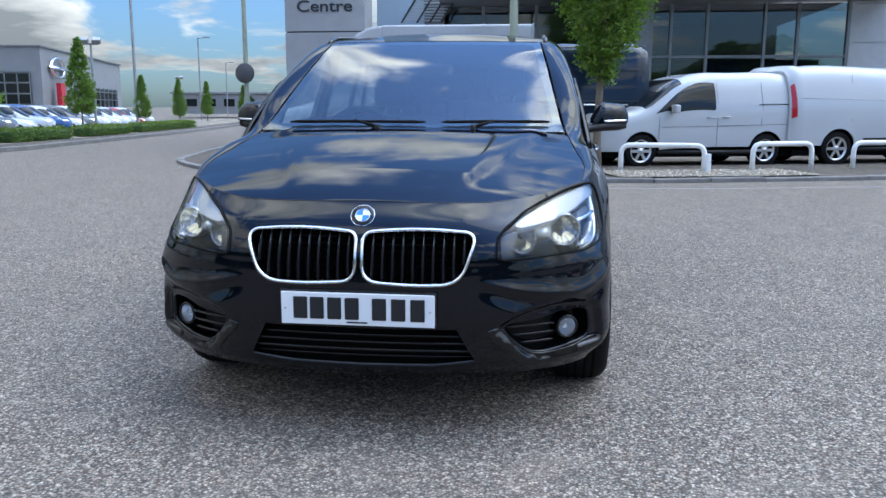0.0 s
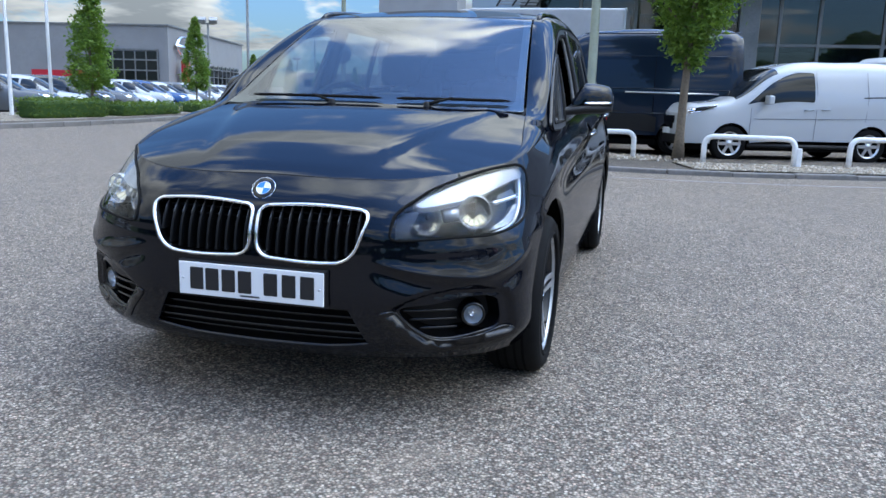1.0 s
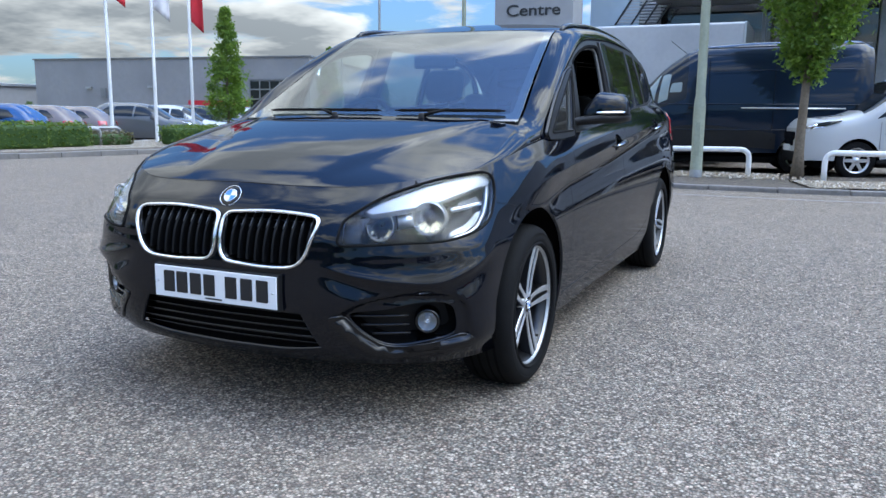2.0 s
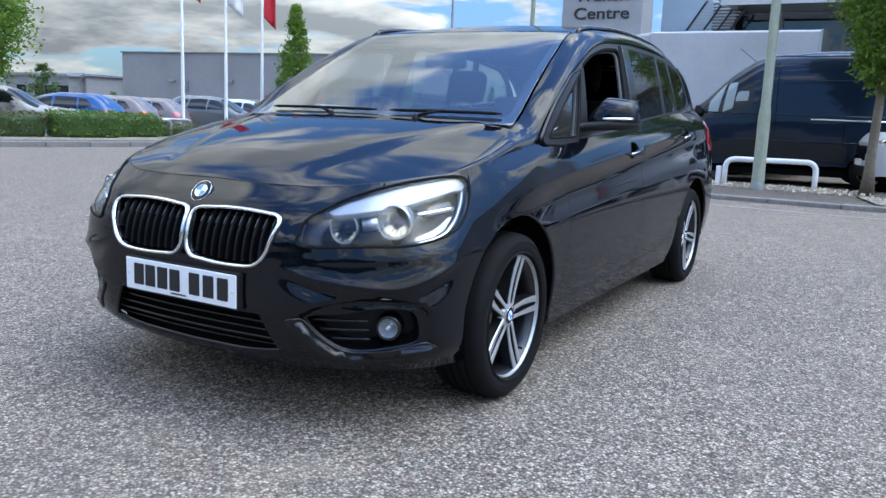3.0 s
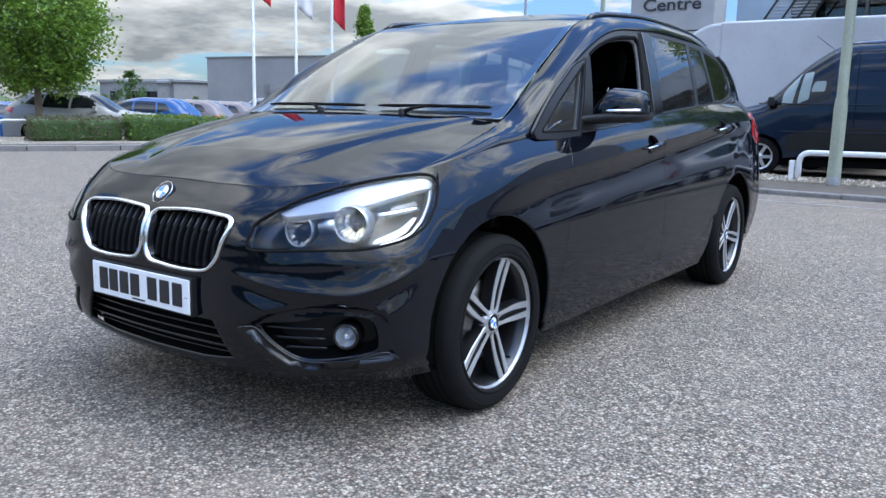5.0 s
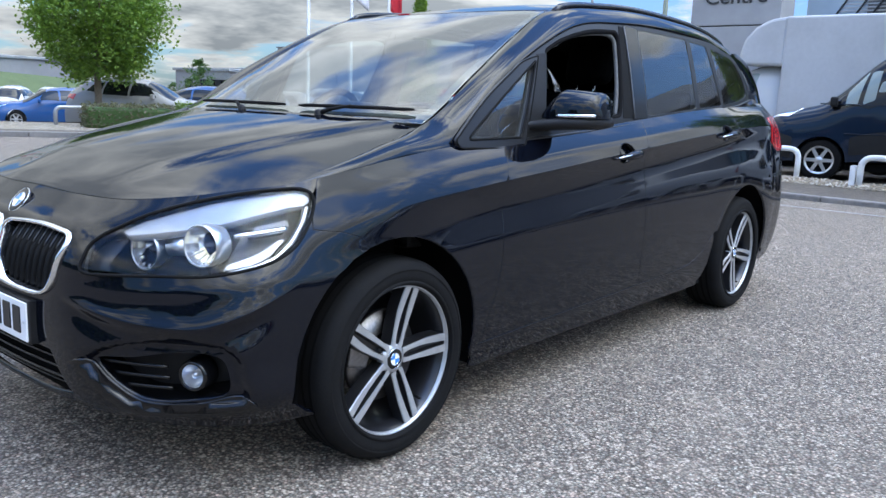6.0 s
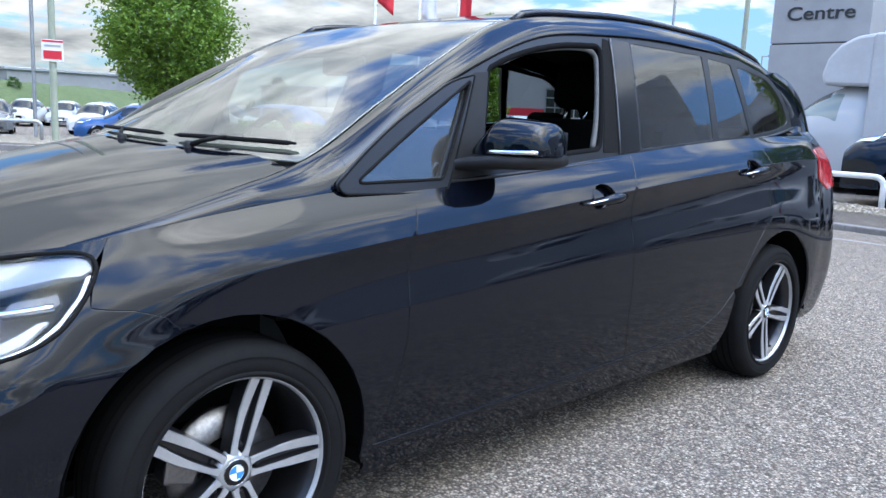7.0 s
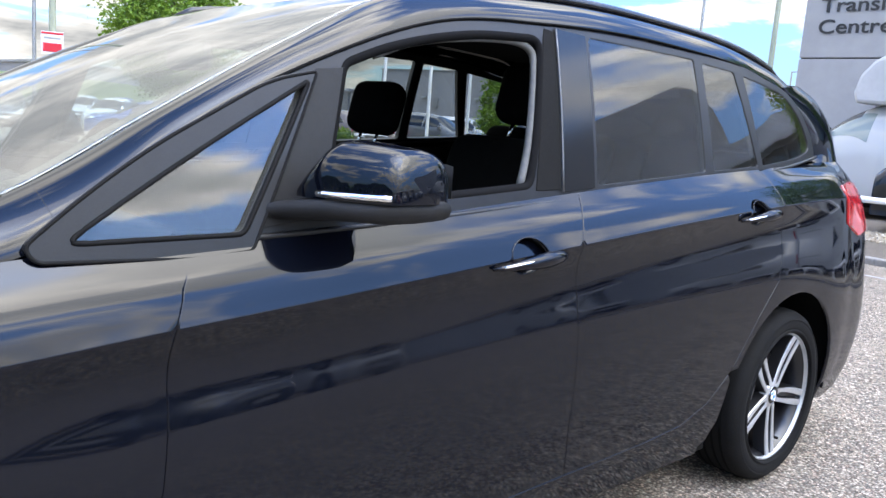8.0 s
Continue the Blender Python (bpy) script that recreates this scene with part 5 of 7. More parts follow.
# cabin
def seat(x, y, z, name, wide=.50, back=.62):
    s = empty(name)
    s.parent = car
    c = block(-wide / 2, wide / 2, -.25, .27, 0, .20, .06, 4)
    part("cushion", c, M["cloth"], s, smooth=True)
    b = block(-wide / 2, wide / 2, -.07, .07, 0, back, .06, 4)
    bo = part("backrest", b, M["cloth"], s, smooth=True)
    bo.matrix_local = pose(0, .27, .12, -18, 0, 0)
    hr = block(-.125, .125, -.055, .055, 0, .20, .05, 4)
    ho = part("headrest", hr, M["cloth"], s, smooth=True)
    ho.matrix_local = pose(0, .27 + (back + .05) * .31, .12 + (back + .05) * .95, -14, 0, 0)
    for dx in (-.05, .05):
        mesh("headrest_post", *tube([(dx, .27 + back * .29, .12 + back * .93), (dx, .27 + (back + .08) * .31, .12 + (back + .08) * .95)], .006, 8), M["chrome"], s)
    s.matrix_local = Matrix.Translation((x, y, z))


seat(.36, 2.20, .38, "front_seat", .52, .70), seat(-.36, 2.16, .38, "front_seat")
for x in (-.44, 0, .44):
    seat(x, 3.02, .40, "rear_seat", .42, .46)
for x in (-.30, .30):
    seat(x, 3.70, .40, "third_row_seat", .46, .42)
dash = prism([(1.02, .62), (1.02, .985), (1.18, 1.015), (1.42, .985), (1.50, .90), (1.46, .62)], "x", -.72, .72, .02)
part("dashboard", dash, M["plastic"], car)
part("dash_screen", block(-.11, .11, 1.44, 1.46, .98, 1.09, .006), M["gloss_black"], car)
st = empty("steering_wheel")
st.parent = car
mesh("wheel_rim", *tube([(.185 * math.cos(t), .185 * math.sin(t), 0) for t in np.linspace(0, 2 * math.pi, 41)[:-1]], .016, 10, closed=True), M["liner"], st)
part("wheel_boss", block(-.07, .07, -.06, .06, -.03, .02, .02), M["liner"], st)
for a in (0, 180, 270):
    mesh("wheel_spoke", *tube([(.05 * math.cos(radians(a)), .05 * math.sin(radians(a)), 0), (.18 * math.cos(radians(a)), .18 * math.sin(radians(a)), 0)], .014, 8), M["liner"], st)
st.matrix_local = pose(-.36, 1.62, .96, 65, 0, 0)
for sg in (1, -1):
    part("door_lining", block(min(sg * .76, sg * .80), max(sg * .76, sg * .80), 1.38, 3.5, .26, .99, .01), M["liner"], car)
mesh("headlining", [(x * .97, y, z - .035) for x, y, z in roof(*(q.ravel() for q in np.meshgrid(np.linspace(-1, 1, 9), np.linspace(.02, .98, 9))))], [(j * 9 + i, j * 9 + 9 + i, j * 9 + 10 + i, j * 9 + i + 1) for j in range(8) for i in range(8)], M["liner"], car)
mv = empty("inner_mirror")
mv.parent = car
part("mirror_body", block(-.12, .12, 1.74, 1.77, 1.29, 1.36, .015), M["plastic"], mv)
# rear pillars and the upper tailgate, lofted between the window's rear edge and the middle
FORE = [(.668, 3.70, 1.415), (.655, 3.90, 1.335), (.645, 4.06, 1.185), (.672, 4.11, 1.148)]
CORNER = [(.545, 4.12, 1.452), (.585, 4.22, 1.40), (.625, 4.305, 1.295), (.652, 4.352, 1.156)]
MIDDLE = [(0, 4.20, 1.508), (0, 4.32, 1.44), (0, 4.41, 1.31), (0, 4.48, 1.16)]


def loft(a, b, out, na, nb):
    q = np.linspace(0, 3, nb)
    A, B = hermite([0, 1, 2, 3], a, q), hermite([0, 1, 2, 3], b, q)
    V = []
    for i in range(na):
        t = i / (na - 1)
        V += [tuple(p) for p in A * (1 - t) + B * t + np.array(out) * 4 * t * (1 - t)]
    return V, [(i * nb + k, i * nb + k + 1, i * nb + nb + k + 1, i * nb + nb + k) for i in range(na - 1) for k in range(nb - 1)]


for sg in (1, -1):
    V, F = loft(FORE, CORNER, (.022, .012, .004), 9, 16)
    mesh("rear_pillar", [(sg * x, y, z) for x, y, z in V], F if sg > 0 else [f[::-1] for f in F], M["paint"], car)
    V, F = loft(CORNER, MIDDLE, (0, .035, 0), 9, 16)
    mesh("tailgate", [(sg * x, y, z) for x, y, z in V], F if sg > 0 else [f[::-1] for f in F], M["paint"], car)


# ---- ground, kerbs, islands ----
def asphalt(name, gain=1.0, scale=120.0):
    m = principled(name, (0.2, 0.2, 0.2), 0.9, spec=0.12)
    stones = texnode(m, "ShaderNodeTexVoronoi", scale)
    second = texnode(m, "ShaderNodeTexVoronoi", scale * 0.55)
    fine = texnode(m, "ShaderNodeTexNoise", 70.0, 6, 0.65)
    patch = texnode(m, "ShaderNodeTexNoise", 0.45, 5, 0.6)
    stain = texnode(m, "ShaderNodeTexNoise", 2.3, 4, 0.6)
    rnd = m.node_tree.nodes.new("ShaderNodeSeparateColor")
    m.node_tree.links.new(stones.outputs["Color"], rnd.inputs[0])
    big = m.node_tree.nodes.new("ShaderNodeSeparateColor")
    m.node_tree.links.new(second.outputs["Color"], big.inputs[0])

    def g(r, gr, b):
        return (r * gain * 1.11, gr * gain, b * gain * .85)
    col = ramp(m, rnd.outputs[0], [(0.0, g(0.105, 0.100, 0.100)), (0.40, g(0.175, 0.166, 0.162)), (0.72, g(0.255, 0.242, 0.232)), (0.92, g(0.35, 0.33, 0.31)), (1.0, g(0.52, 0.49, 0.465))])
    tint = ramp(m, rnd.outputs[1], [(0.0, (0.90, 1.0, 1.02)), (0.35, (1.0, 1.0, 1.0)), (0.7, (1.0, 0.98, 0.95)), (1.0, (1.10, 0.95, 0.93))])
    col = mixed(m, 1.0, col, tint, "MULTIPLY")
    pale = ramp(m, big.outputs[1], [(0.86, (0, 0, 0)), (0.95, (0.75, 0.75, 0.75))])
    col = mixed(m, pale, col, g(0.46, 0.43, 0.41))
    gaps = ramp(m, stones.outputs["Distance"], [(0.28, (1, 1, 1)), (0.66, (0.36, 0.36, 0.36))])
    col = mixed(m, 1.0, col, gaps, "MULTIPLY")
    col = mixed(m, ramp(m, patch.outputs["Fac"], [(0.42, (0, 0, 0)), (0.72, (0.30, 0.30, 0.30))]), col, g(0.12, 0.117, 0.12))
    col = mixed(m, ramp(m, stain.outputs["Fac"], [(0.55, (0, 0, 0)), (0.78, (0.28, 0.28, 0.28))]), col, g(0.30, 0.27, 0.25))
    feed(m, "Base Color", col)
    hgt = mixed(m, 0.4, ramp(m, stones.outputs["Distance"], [(0.0, (1, 1, 1)), (0.7, (0, 0, 0))]), fine.outputs["Fac"])
    bump(m, hgt, 0.7, 0.005)
    return m


M["asphalt"] = asphalt("asphalt", 1.17, 105.0)
M["footway"] = asphalt("footway_tarmac", 0.75, 150.0)
M["concrete"] = grained("kerb_concrete", (0.15, 0.14, 0.13), (0.24, 0.225, 0.21), 38, 0.85, 0, 0.5, 0.004, stain=0.15)
M["white_paint"] = grained("white_rail_paint", (0.76, 0.77, 0.77), (0.82, 0.82, 0.82), 30, 0.4, 0, 0.05)
M["line_paint"] = grained("worn_line_paint", (0.22, 0.215, 0.21), (0.30, 0.295, 0.29), 25, 0.7)


def gravel_mat():
    m = principled("gravel_bed", (0.4, 0.35, 0.28), 0.9)
    st = texnode(m, "ShaderNodeTexVoronoi", 26.0)
    rn = m.node_tree.nodes.new("ShaderNodeSeparateColor")
    m.node_tree.links.new(st.outputs["Color"], rn.inputs[0])
    col = ramp(m, rn.outputs[0], [(0.0, (0.20, 0.16, 0.11)), (0.4, (0.40, 0.33, 0.24)), (0.75, (0.55, 0.48, 0.38)), (1.0, (0.70, 0.66, 0.58))])
    gp = ramp(m, st.outputs["Distance"], [(0.3, (1, 1, 1)), (0.7, (0.25, 0.24, 0.22))])
    feed(m, "Base Color", mixed(m, 1.0, col, gp, "MULTIPLY"))
    bump(m, ramp(m, st.outputs["Distance"], [(0.0, (1, 1, 1)), (0.7, (0, 0, 0))]), 0.9, 0.03)
    return m


M["gravel"] = gravel_mat()


def along(pts, step):
    """Even points and directions along a smooth open curve in the plan."""
    P = np.array(pts, float)
    k = np.concatenate([[0], np.cumsum(np.linalg.norm(np.diff(P, axis=0), axis=1))])
    q = np.arange(0, k[-1], step)
    p = hermite(k, P, q)
    d = hermite(k, P, np.minimum(q + .02, k[-1])) - hermite(k, P, np.maximum(q - .02, 0))
    return p, d / np.linalg.norm(d, axis=1)[:, None]


KERB_R = [(-9.2, 30), (-8.6, 24), (-8.1, 19.3), (-7.5, 15.8), (-6.6, 13.0), (-5.0, 11.2), (-3.0, 10.4), (-1.3, 10.12), (.5, 10.1), (1.9, 10.15), (4.5, 10.85), (6.2, 11.4), (12, 13.5), (22, 17)]
KERB_L = [(-30, -14), (-22, -3), (-17.6, 3), (-15.4, 6.0), (-14.3, 8.0), (-13.4, 11), (-12.8, 14), (-12.8, 16.8), (-13.3, 20.5), (-14.0, 25.5), (-14.7, 30), (-17.5, 44), (-24, 70)]


def fall(y, x=-19.5):
    """The car park beyond the verge lies lower as it runs back."""
    return -float(step((y + 3) / 6)) * float(np.interp(x, [-34, -19.5], [.70, .25]))


gp, gd = along(KERB_L, 1.5)
rows_ = []
for (x, y), (dx, dy) in zip(gp, gd):
    rows_.append((y, x - 4.4, x - 5.8))
rows_ = [(-1500.0,) + rows_[0][1:]] + rows_ + [(1500.0,) + rows_[-1][1:]]
V = [(x, y, z) for y, a, b in rows_ for x, z in ((-1500, fall(y, -34)), (-34, fall(y, -34)), (b, fall(y)), (a, 0), (1500, 0))]
ground = mesh("ground", V, [(5 * i + j, 5 * i + j + 1, 5 * i + j + 6, 5 * i + j + 5) for i in range(len(rows_) - 1) for j in range(4)], M["asphalt"], smooth=False)
tagged(ground, "worn grey tarmac with pale chippings", "ground", kind="structure")


def kerb(name, pts, height, label):
    root = empty(name, label=label, category="kerb", kind="structure")
    p, d = along(pts, .92)
    bm = block(-.455, .455, -.07, .07, -.05, height, .016, 2)
    proto = bpy.data.meshes.new("kerb_stone")
    bm.to_mesh(proto)
    bm.free()
    proto.materials.append(M["concrete"])
    rng = random.Random(4)
    for (x, y), (dx, dy) in zip(p, d):
        o = new("kerb_stone", proto)
        o.parent = root
        o.matrix_local = pose(x, y, rng.uniform(-.006, .006), 0, rng.uniform(-.4, .4), math.degrees(math.atan2(dy, dx)) + rng.uniform(-.6, .6))


kerb("kerb_right", KERB_R, .070, "weathered grey concrete kerb stones")
kerb("kerb_left", KERB_L, .12, "weathered grey concrete kerb stones along the verge")


def strip(name, pts, o0, o1, z, mat, label, category, step=.6, turn=1):
    """A raised sheet beside a curve, from o0 to o1 metres to its left (turn 1) or right (-1)."""
    p, d = along(pts, step)
    n = np.stack([-d[:, 1], d[:, 0]], 1) * turn
    a, b = p + n * o0, p + n * o1
    V = [(x, y, z) for x, y in a] + [(x, y, z) for x, y in b] + [(x, y, -.45) for x, y in b]
    k = len(p)
    F = [(i, i + 1, k + i + 1, k + i) for i in range(k - 1)] + [(k + i, k + i + 1, 2 * k + i + 1, 2 * k + i) for i in range(k - 1)]
    bm = bmesh.new()
    vs = [bm.verts.new(v) for v in V]
    for f in F:
        bm.faces.new([vs[i] for i in f])
    bmesh.ops.recalc_face_normals(bm, faces=bm.faces[:])
    if sum(f.normal.z * f.calc_area() for f in bm.faces) < 0:
        bmesh.ops.reverse_faces(bm, faces=bm.faces[:])
    return tagged(part(name, bm, mat), label, category, kind="structure")


strip("island_base", KERB_R[2:], .05, 3.2, .040, M["footway"], "dark tarmac bed behind the kerb", "pavement")
strip("footway_right", KERB_R[3:10], .07, 1.75, .055, M["footway"], "dark tarmac footway behind the kerb", "pavement")
strip("gravel_right", KERB_R[4:10], 1.75, 3.0, .062, M["gravel"], "buff gravel strip under the hoop rails", "gravel bed")
strip("gravel_far_right", [(1.9, 10.15), (3.2, 10.48), (4.5, 10.85), (5.4, 11.15)], .30, 1.7, .066, M["gravel"], "buff gravel verge behind the kerb", "gravel bed")
strip("footway_left", KERB_L, .07, 1.15, .10, M["footway"], "dark tarmac footway behind the kerb", "pavement")
strip("verge_left", KERB_L, 1.15, 5.2, .095, M["gravel"], "gravel verge with hedges and flagpoles", "verge")
# worn joint line across the carriageway in front of the island
jp, jd = along([(-3, 9.35), (0, 9.15), (2, 9.2), (5, 9.9), (9, 11.2)], .5)
mesh("joint_line", [(x, y - .03, .004) for x, y in jp] + [(x, y + .03, .004) for x, y in jp], [(i, i + 1, len(jp) + i + 1, len(jp) + i) for i in range(len(jp) - 1)], M["line_paint"], None, "pale sealed joint in the tarmac")
tagged(bpy.data.objects["joint_line"], category="road marking", kind="structure")
# loose stones on the near gravel
rng = random.Random(8)
V, F = [], []
gp, gd = along(KERB_R[6:], .04)
for i in range(2600):
    k = rng.randrange(len(gp))
    x, y = gp[k]
    if x > 5.3:
        continue
    far = x > 1.9
    o = rng.uniform(.35, 1.6) if far else rng.uniform(1.65, 2.9)
    nx, ny = -gd[k][1], gd[k][0]
    c = Vector((x + nx * o, y + ny * o, .068))
    r = rng.uniform(.012, .030)
    b = len(V)
    rot = Euler((rng.random() * 6, rng.random() * 6, rng.random() * 6)).to_matrix()
    for v in ((1, 0, 0), (-1, 0, 0), (0, 1, 0), (0, -1, 0), (0, 0, .7), (0, 0, -.7)):
        V.append(c + rot @ (Vector(v) * r))
    F += [(b + q[0], b + q[1], b + q[2]) for q in ((0, 2, 4), (2, 1, 4), (1, 3, 4), (3, 0, 4), (2, 0, 5), (1, 2, 5), (3, 1, 5), (0, 3, 5))]
stone_mat = principled("gravel_stone", (0.45, 0.38, 0.29), 0.9)
gi = stone_mat.node_tree.nodes.new("ShaderNodeNewGeometry")
feed(stone_mat, "Base Color", ramp(stone_mat, gi.outputs["Random Per Island"], [(0, (0.26, 0.20, 0.14)), (0.5, (0.46, 0.38, 0.28)), (1, (0.68, 0.63, 0.55))]))
tagged(mesh("gravel_stones", V, F, stone_mat, smooth=False), "loose buff gravel stones", "gravel", kind="stuff")


# ---- vans and parked cars ----
M["van_white"] = carpaint("white_van_paint", (0.46, 0.475, 0.49), 0.3)
M["van_navy"] = carpaint("navy_van_paint", (0.006, 0.014, 0.030), 0.25, 0.0, 1.38)
M["box_white"] = grained("white_box_panels", (0.46, 0.47, 0.485), (0.50, 0.51, 0.525), 12, 0.45, 0, 0.03)
M["seam"] = principled("panel_seam", (0.10, 0.10, 0.105), 0.7)
M["dark_glass"] = principled("dark_vehicle_glass", (0.010, 0.012, 0.013), 0.05, 0, 0.0, 0.4)
# opaque; its pale colour stands for daylight seen through the cab
M["cab_glass"] = principled("cab_glass_daylight", (0.24, 0.29, 0.29), 0.06, 0, 0.0)
PAINTS = {k: carpaint(k + "_car_paint", c, 0.28) for k, c in dict(grey=(0.10, 0.105, 0.11), silver=(0.42, 0.43, 0.44), white=(0.56, 0.57, 0.58), blue=(0.010, 0.060, 0.19), dark=(0.018, 0.02, 0.024), pearl=(0.27, 0.265, 0.26), red=(0.30, 0.012, 0.015), bronze=(0.16, 0.13, 0.12)).items()}


def bg_wheel(parent, x, y, r, sg):
    w = empty("wheel")
    w.parent = parent
    mesh("tyre", *lathe([(r * .66, -.09), (r * .93, -.10), (r, -.07), (r, .07), (r * .93, .10), (r * .66, .09)], 28), M["rubber"], w)
    parts_ = [lathe([(r * .58, .06), (r * .66, .092), (r * .70, .085)], 28)]
    for k in range(6):
        a = math.pi * k / 3
        c, s = math.cos(a), math.sin(a)
        q = []
        for rr, hw in ((r * .10, .030), (r * .62, .026)):
            for d in (-1, 1):
                q.append((.078, rr * c - d * hw * s, rr * s + d * hw * c))
        parts_.append((q, [(0, 2, 3, 1)]))
    parts_.append(lathe([(0, .085), (r * .15, .082), (r * .2, .07)], 14))
    mesh("rim", *join(*parts_), M["satin"], w)
    mesh("wheel_back", *lathe([(0, .03), (r * .64, .03)], 20), M["cavity"], w)
    w.matrix_local = Matrix.Translation((x, y, r)) @ (Matrix.Identity(4) if sg > 0 else Matrix.Rotation(math.pi, 4, "Z"))


def vehicle(name, label, category, paint, L, W, top, axles, r, panes, screen_l=None, n=5.0, clear=.24, tumble=.14, belt=1.1, lamps=(), tails=(), glass=None, nose_w=.80, mirror_at=None, bumper_mat=None, group="", h=.09, trims=()):
    """A vehicle lofted along its length (nose at y 0, tail at y L), with openings for the wheels and panes set on the skin."""
    root = empty(name, label=label, category=category, group=group)
    ty, tz = [p[0] for p in top], [p[1] for p in top]
    H = max(tz)

    def wide(l):
        a = np.clip(l / .55, 0, 1)
        b = np.clip((L - l) / .30, 0, 1)
        return W * (nose_w + (1 - nose_w) * (1 - (1 - a) ** 2.4)) * (.93 + .07 * (1 - (1 - b) ** 2))

    def skin(l, th):
        l, th = np.atleast_1d(np.asarray(l, float)), np.clip(np.atleast_1d(np.asarray(th, float)), 1e-4, math.pi / 2)
        t = hermite(ty, np.array(tz)[:, None], np.clip(l, 0, L))[:, 0]
        z = clear + (t - clear) * np.sin(th) ** (2 / n)
        x = wide(np.clip(l, 0, L)) * np.maximum(np.cos(th), 0) ** (2 / n)
        x *= 1 - tumble * np.clip((z - belt) / (H - belt), 0, 1) ** 1.3
        x *= 1 - .05 * np.clip((.62 - z) / .4, 0, 1) ** 2
        return np.stack([x, l, z], 1)

    def inv(pts):
        out = []
        for l, z in pts:
            t = float(hermite(ty, np.array(tz)[:, None], [min(max(l, 0), L)])[0, 0])
            out.append((l, math.asin(min(1, max(1e-3, (z - clear) / (t - clear)) ** (n / 2)))))
        return out
    half = math.pi / 2
    outline = [(0, 0.0)]
    for a in axles:
        outline += inv([(a + (r + .05) * math.cos(t), r + (r + .05) * math.sin(t)) for t in np.linspace(math.pi * 1.06, -math.pi * .06, 18)])
    outline += [(L, 0.0)] + [(L, half * i / 8) for i in range(1, 9)] + [(0, half)] + [(0, half * (1 - i / 8)) for i in range(1, 8)]
    met = (1, H * .62)
    for mir in (False, True):
        panel("body_side", skin, outline, paint, root, metric=met, h=h, gap=0, mirror=mir, depth=.02)
        for nm, poly, *own in panes:
            pm, up = own if own else (glass or M["dark_glass"], .005)
            panel(nm, skin, rounded(inv(poly), .03, 3), pm, root, metric=met, h=h, gap=0, mirror=mir, lift=up, depth=.008)
        if screen_l:
            l0, l1 = screen_l
            sc = [(l0, half)] + [(l0 + (l1 - l0) * i / 6, .90 - .06 * i / 6) for i in range(7)] + [(l1, half)]
            panel("windscreen", skin, sc, M["dark_glass"], root, metric=met, h=h, gap=0, mirror=mir, lift=.006, depth=.008)
        for poly in lamps:
            panel("head_lamp", skin, inv(poly), M["chrome"], root, metric=met, h=h * .6, gap=0, mirror=mir, lift=.008, depth=.01)
        for poly in tails:
            panel("tail_light", skin, inv(poly), M["redlens"], root, metric=met, h=h * .6, gap=0, mirror=mir, lift=.010, depth=.012)
        for poly in trims:
            panel("side_trim", skin, inv(poly), M["plastic"], root, metric=met, h=h, gap=0, mirror=mir, lift=.008, depth=.01)
        if mirror_at:
            sg = -1 if mir else 1
            l, z = mirror_at
            (ll, th), = inv([(l, z)])
            xx = float(skin([ll], [th])[0, 0])
            mo = part("door_mirror", block(-.10, .10, -.05, .06, -.075, .085, .03), M["plastic"] if bumper_mat else paint, root)
            mo.matrix_local = Matrix.Translation((sg * (xx + .13), l, z))
            part("mirror_arm", block(-.03, .07, -.03, .03, -.04, 0, .01), M["plastic"], mo).matrix_local = Matrix.Translation((-sg * .10, 0, -.03))
        for a in axles:
            V, F = lathe([(r + .06, .45), (r + .065, W * .93)], 20, "x", radians(-12), radians(192))
            sg = -1 if mir else 1
            mesh("arch_liner", [(sg * x, y + a, z + r) for x, y, z in V], F, M["cavity"], root)
    for l, nm in ((0, "nose"), (L, "tail")):
        p = skin([l] * 16, np.linspace(0, half, 16))
        V = [tuple(q) for q in p] + [(-q[0], q[1], q[2]) for q in p[::-1]]
        V = [(x, y + (-.02 if l == 0 else .02) * 0, z) for x, y, z in V]
        f = tuple(range(len(V)))
        mesh(nm, V, [f if l == 0 else f[::-1]], paint, root, smooth=False)
    for a in axles:
        bg_wheel(root, W * .86, a, r, 1)
        bg_wheel(root, -W * .86, a, r, -1)
    part("underbody", block(-W * .8, W * .8, .25, L - .2, clear - .04, clear + .08), M["cavity"], root)
    zf = float(hermite(ty, np.array(tz)[:, None], [0.0])[0, 0])
    part("grille", block(-W * .42, W * .42, -.015, .03, clear + (zf - clear) * .50, clear + (zf - clear) * .82, .012), M["gloss_black"], root)
    part("lower_grille", block(-W * .55, W * .55, -.012, .03, clear + .04, clear + (zf - clear) * .32, .012), M["plastic"], root)
    part("number_plate", block(-.26, .26, -.022, .0, clear + (zf - clear) * .36, clear + (zf - clear) * .36 + .11), M["white_plastic"], root)
    return root


